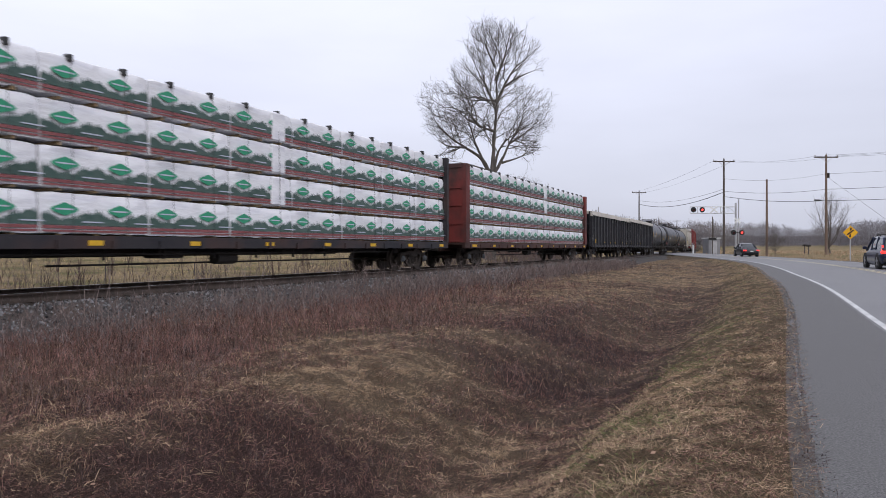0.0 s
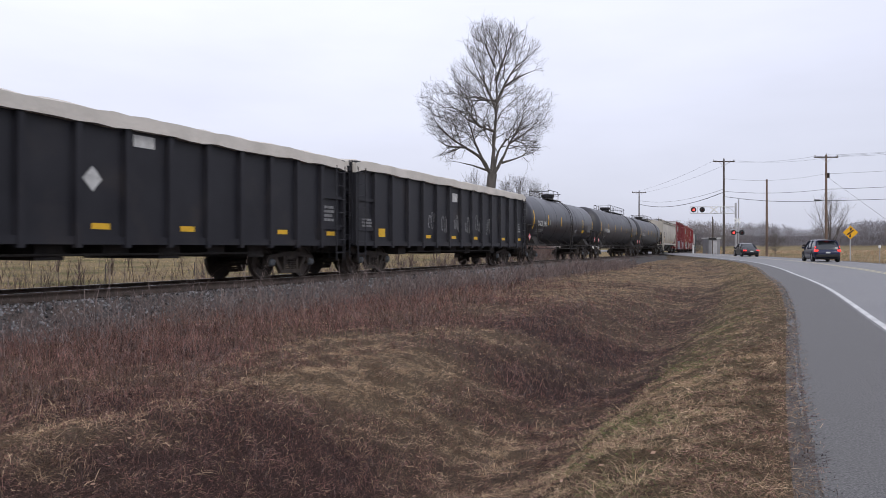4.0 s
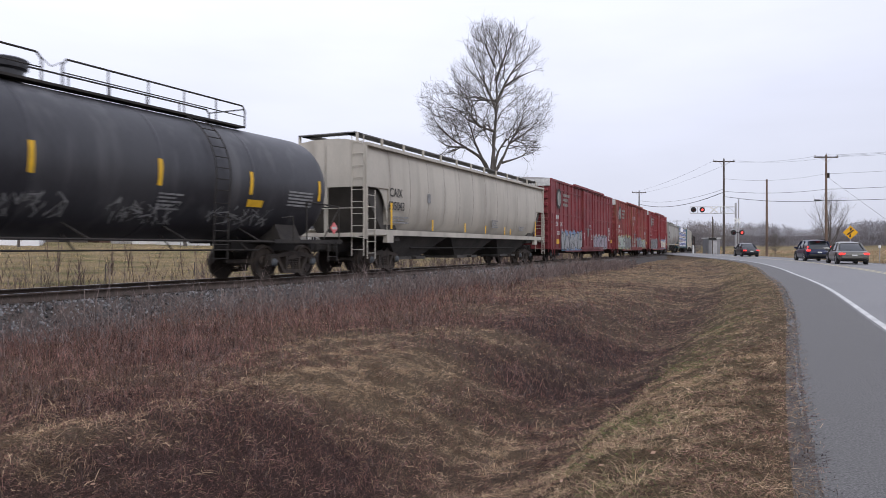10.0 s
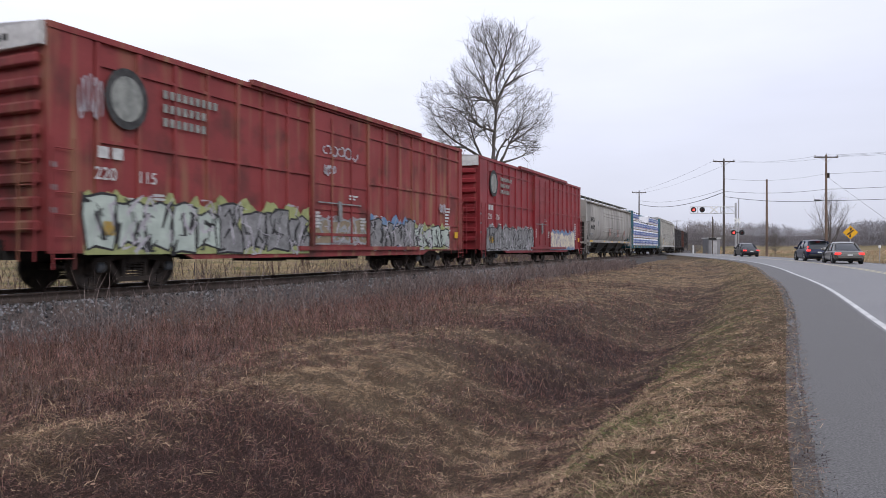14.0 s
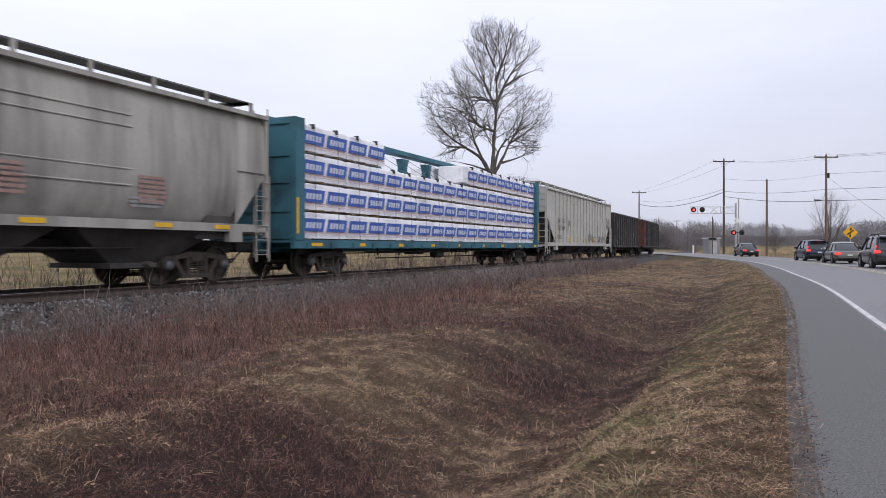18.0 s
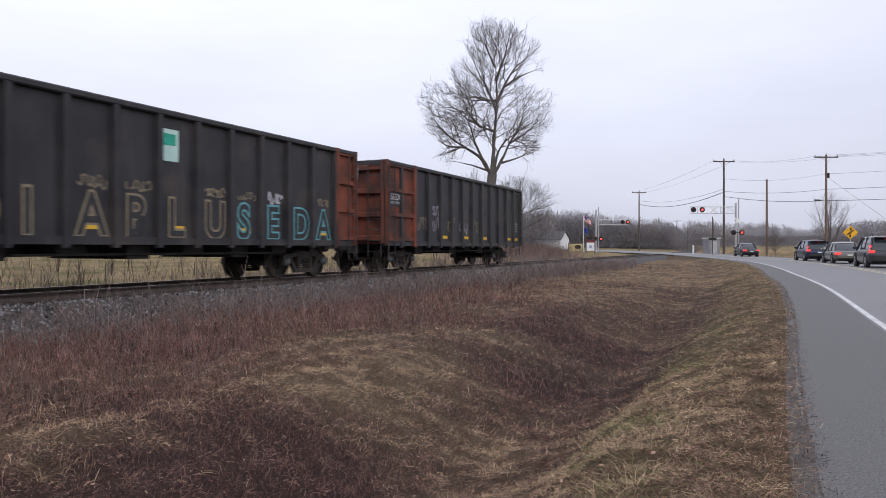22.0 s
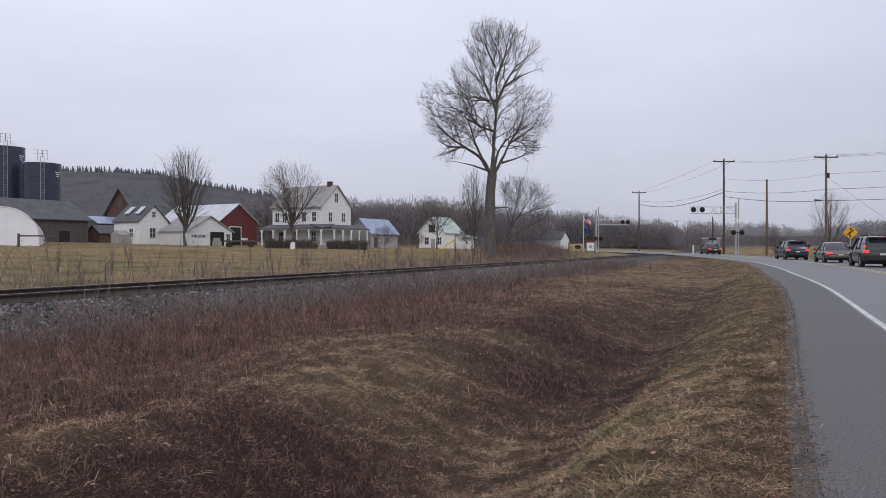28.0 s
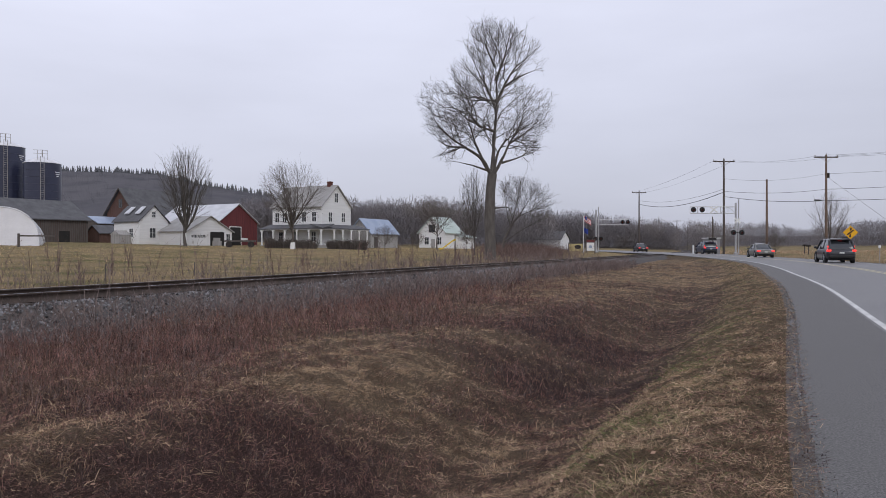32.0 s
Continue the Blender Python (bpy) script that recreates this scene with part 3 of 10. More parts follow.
def railcar(name, label, s0, s1, group):
    car = thing(name, label, "freight car", group=group)
    TRAIN.append((car, (s0 + s1) / 2))
    return car, (s1 - s0) / 2


# -- centre-beam flatcars with wrapped lumber --
# the wrap's blue-grey c3 blotches paint shade into the film's folds
M_WRAP = surf("lumber_wrap", (0.88, 0.88, 0.9), (0.76, 0.76, 0.79), scale=3.2, rough=0.4, bump=1.0, fine=12.0, spec=0.5, stretch=(0.45, 1, 1.8), c3=(0.62, 0.62, 0.67), s3=2.6, lo3=0.52, hi3=0.75, obj=0.07)
M_WOODEND = surf("lumber_ends", (0.5, 0.36, 0.2), (0.35, 0.25, 0.14), scale=5, rough=0.9, bump=0.3)
M_FOREST = surf("print_forest_green", (0.035, 0.08, 0.065), (0.09, 0.13, 0.115), scale=7, rough=0.45, bump=0.4, fine=20, obj=0.15)
M_EMBLEM = surf("print_green", (0.03, 0.28, 0.15), (0.05, 0.35, 0.2), scale=4, rough=0.45, bump=0.2)
M_MAROON = surf("print_maroon", (0.2, 0.055, 0.06), (0.3, 0.11, 0.11), scale=5, rough=0.5, bump=0.3)
M_BLUE_PRINT = surf("print_blue", (0.035, 0.085, 0.36), (0.05, 0.12, 0.42), scale=4, rough=0.45, bump=0.2)
M_LIGHT_PRINT = surf("print_pale", (0.6, 0.63, 0.72), (0.5, 0.53, 0.62), scale=4, rough=0.5, bump=0.1)
M_RED_PRINT = surf("print_red_line", (0.5, 0.22, 0.22), (0.6, 0.35, 0.35), scale=4, rough=0.5, bump=0.1)
M_STRAP = surf("strap_corner", (0.03, 0.03, 0.03), (0.06, 0.06, 0.06), rough=0.6)
BUNDLE, TIER = 2.44, 0.835


def bundle_mesh(length, seed):
    """A wrapped stack of lumber: slack film with creases and rounded corners."""
    rng = random.Random(seed)
    g = Geo()
    h, y0, y1 = TIER - 0.055, -1.38, -0.22
    nx = 17
    rings = []
    for i in range(nx):
        u = i / (nx - 1)
        x = 0.012 + u * (length - 0.024)
        e = 0.02 if i in (0, nx - 1) else 0.0
        row = []
        for y, z in ((y0, 0.03), (y0, 0.2), (y0, 0.4), (y0, 0.6), (y0 + 0.01, h - 0.03), (y0 + 0.05, h), (y1, h), (y1, 0.03)):
            jy = rng.uniform(-0.016, 0.016) if y < -1 else 0
            jz = rng.uniform(-0.012, 0.004) if z > 0.5 else (rng.uniform(-0.018, 0.012) if z < 0.1 and y < -1 else 0)
            row.append((x, y + jy + (e if y < -1 else 0), z + jz - (e if z > 0.5 else 0)))
        rings.append(row)
    g.loft(rings)
    return g.mesh("lumber_pack", M_WRAP, 50)


def print_forest(length, seed):
    """Printed tree line with a jagged top."""
    rng = random.Random(seed)
    g = Geo()
    n = 90
    y = -1.415
    top = []
    for i in range(n + 1):
        u = i / n
        base = 0.33 - 0.065 * math.cos((u - 0.2) * 4 * math.pi) + 0.02 * math.sin(u * 14 * math.pi + seed)
        top.append(base + (rng.uniform(0.03, 0.13) if i % 2 else 0))
    for i in range(n):
        x0, x1 = 0.03 + (length - 0.06) * i / n, 0.03 + (length - 0.06) * (i + 1) / n
        g.add([(x0, y, 0.185), (x1, y, 0.185), (x1, y, top[i + 1]), (x0, y, top[i])], [(0, 1, 2, 3)])
    return g.mesh("printed_tree_line", M_FOREST)


def print_marks(length):
    e, w, m, c = Geo(), Geo(), Geo(), Geo()
    for x in (0.0,):
        e.prism([(x - 0.29, 0.47), (x - 0.24, 0.43), (x, 0.35), (x + 0.24, 0.43), (x + 0.29, 0.47), (x + 0.24, 0.51), (x, 0.6), (x - 0.24, 0.51)], -1.424, -1.418, "y")
        w.box(x - 0.19, x + 0.19, -1.429, -1.425, 0.458, 0.486)
        c.box(x + 0.36, x + 0.82, -1.429, -1.417, 0.235, 0.26)
    m.box(0.03, length - 0.03, -1.42, -1.412, 0.115, 0.17)
    m.box(0.03, length - 0.03, -1.42, -1.412, 0.055, 0.09)
    return e.mesh("printed_emblem", M_EMBLEM), w.mesh("printed_name_bar", M_LIGHT_PRINT), m.mesh("printed_stripe", M_MAROON), c.mesh("printed_caption", M_LIGHT_PRINT)


def print_blue(length):
    e, w, m = Geo(), Geo(), Geo()
    for x in (0.0,):
        e.prism([(x - 0.57, 0.23), (x + 0.47, 0.23), (x + 0.57, 0.6), (x - 0.47, 0.6)], -1.42, -1.412, "y")
        for i in range(5):
            u = x - 0.4 + i * 0.16
            w.prism([(u - 0.02, 0.32), (u + 0.09, 0.32), (u + 0.135, 0.49), (u + 0.02, 0.49)], -1.425, -1.421, "y")
    m.box(0.03, length - 0.03, -1.418, -1.412, 0.185, 0.2)
    m.box(0.03, length - 0.03, -1.418, -1.412, 0.125, 0.132)
    return e.mesh("printed_panel", M_BLUE_PRINT), w.mesh("printed_mark", M_LIGHT_PRINT), m.mesh("printed_stripe", M_RED_PRINT)


BUNDLE_MES = [bundle_mesh(BUNDLE, 40 + i) for i in range(4)]
FOREST_MES = [print_forest(BUNDLE, 60 + i) for i in range(3)]
GREEN_MES, BLUE_MES = print_marks(BUNDLE), print_blue(BUNDLE)
WHITE_GAP = Geo().box(0.02, 0.62, -1.40, -0.22, 0.02, TIER - 0.06, c=0.04).mesh("lumber_pack", M_WRAP)


def prints(b, mes, labels, shift):
    for k in (0.25, 0.75):
        for me, lab in zip(mes[:2], labels):
            part(me.name.split(".")[0], me, None, b, lab, at=pose(BUNDLE * k + shift, 0, 0))
        for me in mes[3:]:
            part("printed_caption", me, None, b, "pale printed caption bar", at=pose(BUNDLE * k + shift, 0, 0))
    part("printed_stripe", mes[2], None, b, labels[2])


LATH_ME = Geo().box(-0.04, 0.04, -1.34, 1.34, 0, 0.06).mesh("dunnage_lath", M_WOODEND)


def flatcar(label, s0, s1, paint, sill_paint, style, missing=(), gap_tiers=(), seed=1, deep=0.42, gap_from=2, gap_x=-0.3, tall=1.0, beam=4.52):
    rng = random.Random(seed)
    car, half = railcar("centerbeam_flatcar", label, s0, s1, "freight cars")
    # deck with deep side sills and stake pockets
    g = Geo()
    g.box(-half, half, -1.45, 1.45, 1.0, 1.075)
    for sy in (-1, 1):
        g.box(-half, half, sy * 1.36, sy * 1.5, 0.84, 1.09)
    g.box(-half, half, -0.3, 0.3, 0.72, 1.0)
    for i in range(int(half * 2 / 1.22)):
        x = -half + 0.6 + i * 1.22
        g.box(x - 0.05, x + 0.05, -1.54, 1.54, 0.83, 1.0)
        g.box(x - 0.04, x + 0.04, -1.4, 1.4, 0.86, 1.0)
    part("deck", g, sill_paint, car, "deck with deep side sills and winches")
    marks = Geo()
    for i in range(9):
        x = -half + 0.8 + i * (2 * half - 1.6) / 8
        marks.box(x, x + (0.55 if i == 0 else 0.34), -1.512, -1.503, 0.9, 1.0)
    each("reflector", marks, M_YELLOW, car, "yellow reflective marker")
    # brake gear and pipes slung under the deck
    g = Geo()
    for k, (x, w_) in enumerate(((-3.2, 1.1), (-1.3, 0.7), (1.2, 0.5), (3.4, 0.9))):
        if k == 1:
            g.tube((x, -0.95, 0.62), (x + w_, -0.95, 0.62), 0.17, 12)
        else:
            g.box(x, x + w_ * 0.7, -1.1, -0.6, 0.62 + 0.03 * k, 0.82, c=0.03)
    for y, z, reach in ((-1.2, 0.72, 0.62), (-0.8, 0.5, 0.5), (0.9, 0.66, 0.6)):
        g.tube((-half * reach, y, z), (half * reach, y, z), 0.025, 6)
    for i in range(9):
        x = -half * 0.55 + i * half * 1.1 / 8
        g.box(x - 0.02, x + 0.02, -1.22, -1.16, 0.6, 0.86)
    part("brake_gear", g, M_UNDER, car, "black brake reservoir, pipes and hangers")
    # bulkheads
    for sx in (-1, 1):
        g = Geo()
        e, f = sx * half, sx * (half - deep)
        g.box(e - sx * 0.05, f + sx * deep * 0.6, -1.38, 1.38, 1.08, 4.43)
        for y in (-1.43, 1.43):
            g.box(e - sx * 0.0, f, y - 0.11, y + 0.11, 1.08, 4.48)
        for z in (1.2, 1.95, 2.75, 3.5, 4.4):
            g.box(e, f + sx * deep * 0.5, -1.4, 1.4, z - 0.09, z + 0.09)
        each("bulkhead_plate", g, paint, car, "plate, post or rib of the steel end bulkhead")
    y0 = Geo()
    for sx in (-1, 1) if style == "blue" else ():
        y0.box(sx * (half - 0.03), sx * (half - 0.12), -1.556, -1.545, 1.25, 2.25)
    each("bulkhead_stripe", y0, M_YELLOW, car, "yellow reflective stripe")
    # centre beam
    g = Geo()
    g.box(-half + 0.4, half - 0.4, -0.24, 0.24, beam - 0.16, beam)
    n = 10
    for i in range(n + 1):
        x = -half + 0.5 + i * (2 * half - 1.0) / n
        g.box(x - 0.09, x + 0.09, -0.17, 0.17, 1.08, 4.38)
        g.prism([(x - 0.3, 4.38), (x + 0.3, 4.38), (x + 0.09, 3.95), (x - 0.09, 3.95)], -0.14, 0.14, "y")
        if i < n:
            x2 = x + (2 * half - 1.0) / n
            a, b = (x, 4.3) if i % 2 else (x, 1.2), (x2, 1.2) if i % 2 else (x2, 4.3)
            g.tube((a[0], 0, a[1]), (b[0], 0, b[1]), 0.07, 6)
    part("center_beam", g, paint, car, "open truss beam along the middle")
    # the load, wrapped bundles in four tiers; those on the far side are mirrored
    count = 9
    start = -half + deep + 0.01
    pitch = (2 * half - 2 * deep - 0.02) / count
    for tier in range(4):
        z = 1.10 + tier * TIER * tall
        for c in range(count):
            if (tier, c) in missing:
                continue
            x = start + c * pitch + rng.uniform(-0.01, 0.01)
            fit_len = pitch / BUNDLE
            m = pose(x, rng.uniform(-0.012, 0.012), z) @ Matrix.Diagonal((fit_len, 1, tall, 1))
            b = part("lumber_pack", BUNDLE_MES[rng.randrange(4)], None, car, "white film-wrapped lumber bundle", at=m)
            if style == "green":
                part("printed_tree_line", FOREST_MES[rng.randrange(3)], None, b, "dark green printed tree line")
                prints(b, GREEN_MES, ("green printed emblem", "pale bar across the emblem", "maroon printed stripes"), -0.12)
            else:
                prints(b, BLUE_MES, ("blue printed panel", "pale bars on blue panel", "thin red printed lines"), 0.0)
        for c in gap_tiers:
            if tier >= gap_from:
                part("lumber_pack", WHITE_GAP, None, car, "plain white wrapped short bundle", at=pose(start + c * pitch + gap_x, -0.045, z) @ Matrix.Diagonal((1, 1, tall, 1)))
    far = Geo()
    for tier in range(4):
        z = 1.10 + tier * TIER * tall
        for c in range(count):
            if (tier, c) not in missing:
                far.box(start + c * pitch + 0.02, start + (c + 1) * pitch - 0.02, 0.22, 1.38, z + 0.03, z + TIER * tall - 0.05)
    part("far_load", far, M_WRAP, car, "white wrapped lumber on the far side")
    for tier in range(4):
        for c in range(count):
            if (tier, c) not in missing:
                for k in (0.18, 0.5, 0.82):
                    part("dunnage_lath", LATH_ME, None, car, at=pose(start + (c + k) * pitch, 0, 1.075 + tier * TIER * tall))
    ties = Geo()
    for c in range(count * 2):
        x = start + (c + 0.5) * pitch / 2
        tier = 3 if (3, c // 2) not in missing else 2
        zt = 1.10 + (tier + 1) * TIER * tall - 0.055
        ties.box(x - 0.05, x + 0.05, -1.42, -1.28, zt - 0.09, zt + 0.04)
        ties.tube((x, -1.43, zt), (x, -1.5, 1.0), 0.006, 4)
        ties.tube((x, -1.4, zt + 0.01), (x, 0, 4.4), 0.008, 4)
    part("tie_down", ties, M_STRAP, car, "black corner pads and steel cables")
    add_trucks(car, (-half + 2.25, half - 2.25))
    add_couplers(car, half, 0.75)
    return car


M_CAR_RED = surf("railcar_red", (0.22, 0.04, 0.035), (0.15, 0.032, 0.028), scale=1.2, rough=0.65, bump=0.2, c3=(0.06, 0.03, 0.027), s3=0.8, lo3=0.45, hi3=0.65, c4=(0.05, 0.03, 0.028))
M_SILL_BLACK = surf("railcar_rusty_sill", (0.075, 0.036, 0.03), (0.045, 0.026, 0.023), scale=1.5, rough=0.7, bump=0.2, c3=(0.09, 0.04, 0.03), s3=1.2, lo3=0.55, hi3=0.8)
M_CAR_DARK = surf("railcar_dark_deck", (0.022, 0.022, 0.028), (0.045, 0.04, 0.042), scale=1.5, rough=0.7, bump=0.2, c3=(0.07, 0.04, 0.035), s3=0.8)
M_CAR_TEAL = surf("railcar_teal", (0.035, 0.12, 0.16), (0.05, 0.155, 0.195), scale=1.3, rough=0.6, bump=0.2, c3=(0.03, 0.07, 0.09), s3=0.9)
flatcar("black centerbeam flatcar loaded with green-printed wrapped lumber", -163.4, -140.55, M_CAR_DARK, M_CAR_DARK, "green", gap_tiers=(5,), seed=2, deep=0.16, gap_from=1, gap_x=-0.95, tall=1.03)
flatcar("red bulkhead centerbeam flatcar stacked with green-printed wrapped lumber", -138.75, -116.25, M_CAR_RED, M_SILL_BLACK, "green", gap_tiers=(5,), seed=3, tall=1.03)
flatcar("teal centerbeam flatcar with blue-printed lumber, top tier partly empty", 84.5, 107.2, M_CAR_TEAL, M_CAR_TEAL, "blue", missing=((3, 2), (3, 3), (3, 4)), gap_tiers=(5,), seed=4, gap_from=3, gap_x=-0.64, beam=4.66)

# -- gondolas --
M_GON_BLACK = surf("gondola_black", (0.018, 0.018, 0.021), (0.042, 0.04, 0.042), scale=1.4, rough=0.5, bump=0.25, c3=(0.075, 0.058, 0.048), s3=0.9, lo3=0.53, hi3=0.8, c4=(0.07, 0.06, 0.055), s4=2.4, lo4=0.56, hi4=0.8)
M_GON_CLEAN = surf("gondola_blue_black", (0.011, 0.011, 0.015), (0.022, 0.022, 0.027), scale=1.4, rough=0.48, bump=0.2, c3=(0.035, 0.03, 0.03), s3=0.9, lo3=0.55, hi3=0.8)
M_GON_ORANGE = surf("gondola_orange", (0.24, 0.068, 0.036), (0.14, 0.045, 0.03), scale=2.0, rough=0.75, bump=0.3, c3=(0.07, 0.034, 0.027), s3=1.1, lo3=0.42, hi3=0.62)
M_TARP = surf("tarpaulin", (0.62, 0.58, 0.52), (0.5, 0.47, 0.42), scale=1.5, rough=0.8, bump=0.7, fine=14)
M_GRAF_W = surf("graffiti_white", (0.36, 0.37, 0.37), (0.24, 0.25, 0.25), scale=3, rough=0.7, bump=0.1)
M_GRAF_MINT = surf("graffiti_mint", (0.5, 0.57, 0.5), (0.34, 0.39, 0.35), scale=3, rough=0.7, bump=0.1)
M_GRAF_K = surf("graffiti_black", (0.02, 0.02, 0.022), (0.05, 0.05, 0.05), scale=5, rough=0.6, bump=0.05)
M_GRAF_B = surf("graffiti_blue", (0.07, 0.18, 0.36), (0.2, 0.28, 0.38), scale=5, rough=0.6, bump=0.05)
M_GRAF_Y = surf("graffiti_lime", (0.38, 0.41, 0.17), (0.25, 0.27, 0.12), scale=5, rough=0.6, bump=0.05)
M_GRAF_P = surf("graffiti_pale", (0.5, 0.48, 0.5), (0.33, 0.31, 0.34), scale=4, rough=0.7, bump=0.05)
M_GRAF_M = surf("graffiti_mauve", (0.36, 0.33, 0.38), (0.26, 0.22, 0.27), scale=5, rough=0.6, bump=0.05)
M_GRAF_C = surf("graffiti_cream", (0.62, 0.55, 0.4), (0.7, 0.64, 0.5), scale=5, rough=0.6, bump=0.05)
M_GRAF_T = surf("graffiti_tan", (0.3, 0.24, 0.16), (0.2, 0.16, 0.11), scale=5, rough=0.7, bump=0.05)
M_GRAF_AQ = surf("graffiti_aqua", (0.1, 0.32, 0.36), (0.16, 0.4, 0.42), scale=5, rough=0.7, bump=0.05)


def stroke(geo, pts, w, y):
    """A flat brush stroke through points (x, z)."""
    left, right = [], []
    for i, (x, z) in enumerate(pts):
        a, b = pts[max(0, i - 1)], pts[min(len(pts) - 1, i + 1)]
        dx, dz = b[0] - a[0], b[1] - a[1]
        d = math.hypot(dx, dz) or 1
        k = w * (0.35 if i in (0, len(pts) - 1) else 1)
        left.append((x - dz / d * k, y, z + dx / d * k))
        right.append((x + dz / d * k, y, z - dx / d * k))
    n = len(pts)
    geo.add(left + right, [(i, i + 1, n + i + 1, n + i) for i in range(n - 1)])


def scribble(rng, x0, x1, z0, z1, w, y, strokes, geo):
    """Loose looping strokes within a box: spray paint that spells nothing."""
    for k in range(strokes):
        cx = x0 + (x1 - x0) * (k + 0.5) / strokes
        rx, rz = (x1 - x0) / strokes * rng.uniform(0.35, 0.6), (z1 - z0) * rng.uniform(0.3, 0.5)
        cz = (z0 + z1) / 2 + rng.uniform(-0.1, 0.1) * (z1 - z0)
        a0, turn = rng.uniform(0, 6.3), rng.uniform(2.5, 6.0) * rng.choice((-1, 1))
        pts = []
        for i in range(11):
            u = i / 10
            a = a0 + turn * u
            pts.append((cx + rx * math.cos(a) + rng.uniform(-0.1, 0.1) * rx, cz + rz * math.sin(a) * (0.7 + 0.3 * math.sin(3 * u))))
        stroke(geo, pts, w * rng.uniform(0.7, 1.2), y)


def mural(car, rng, x0, x1, z0, z1, fill, edge, accents, y=NEAR - 0.01, letters=6):
    """Large sprayed angular shapes with dark outlines, over a jagged coloured backing; they spell nothing."""
    back, f, k = Geo(), Geo(), Geo()
    pitch = (x1 - x0) / letters
    h = z1 - z0
    top = []
    n = letters * 7
    for i in range(n + 1):
        top.append((x0 + (x1 - x0) * i / n, z1 - h * (0.05 + 0.09 * math.sin(i * 0.9 + letters) + rng.uniform(-0.07, 0.07))))
    back.add([(u, y, z0) for u, _ in top] + [(u, y, v) for u, v in top], [(i, i + 1, n + 2 + i, n + 1 + i) for i in range(n)])
    for i in range(letters):
        a, b = x0 + pitch * i - 0.06, x0 + pitch * (i + 1) + 0.02
        t, o = z1 - rng.uniform(0.0, 0.2) * h, z0 + rng.uniform(0.0, 0.1) * h
        w = b - a
        out = [(a + w * rng.uniform(0, 0.15), o), (a + w * rng.uniform(0.3, 0.45), o + h * rng.uniform(0, 0.14)), (b - w * rng.uniform(0, 0.2), o), (b, o + h * rng.uniform(0.2, 0.45)), (b - w * rng.uniform(0, 0.25), o + h * 0.55),
               (b - w * rng.uniform(0, 0.1), t - h * rng.uniform(0, 0.12)), (a + w * rng.uniform(0.5, 0.7), t), (a + w * rng.uniform(0.2, 0.4), t - h * rng.uniform(0, 0.15)), (a + w * rng.uniform(0, 0.15), t - h * 0.08), (a, o + h * rng.uniform(0.4, 0.6))]
        f.add([(u, y - 0.002 - i * 0.0003, v) for u, v in out], [tuple(range(len(out)))])
        stroke(k, out + out[:2], 0.028, y - 0.006)
        for _ in range(4):
            u0, v0 = a + w * rng.uniform(0.2, 0.8), o + (t - o) * rng.uniform(0.15, 0.85)
            pts = [(u0, v0)]
            for _ in range(3):
                pts.append((min(b, max(a, pts[-1][0] + rng.uniform(-0.3, 0.3) * w)), min(t, max(o, pts[-1][1] + rng.uniform(-0.5, 0.5) * (t - o)))))
            stroke(k, pts, rng.uniform(0.015, 0.075), y - 0.007)
    lights = Geo()
    for i in range(letters * 5):
        u0, v0 = rng.uniform(x0, x1), rng.uniform(z0, z1)
        pts = [(u0, v0)]
        for _ in range(3):
            pts.append((min(x1, max(x0, pts[-1][0] + rng.uniform(-0.22, 0.22))), min(z1, max(z0, pts[-1][1] + rng.uniform(-0.35, 0.35) * h))))
        stroke(lights, pts, rng.uniform(0.012, 0.05), y - 0.0075)
    part("graffiti_highlight", lights, M_GRAF_P if edge is not M_GRAF_P else fill, car, "pale sprayed highlight strokes")
    part("graffiti_backing", back, accents, car, "coloured spray paint behind graffiti")
    each("graffiti_letter", f, fill, car, "sprayed graffiti shape")
    part("graffiti_outline", k, edge, car, "dark graffiti outline strokes")


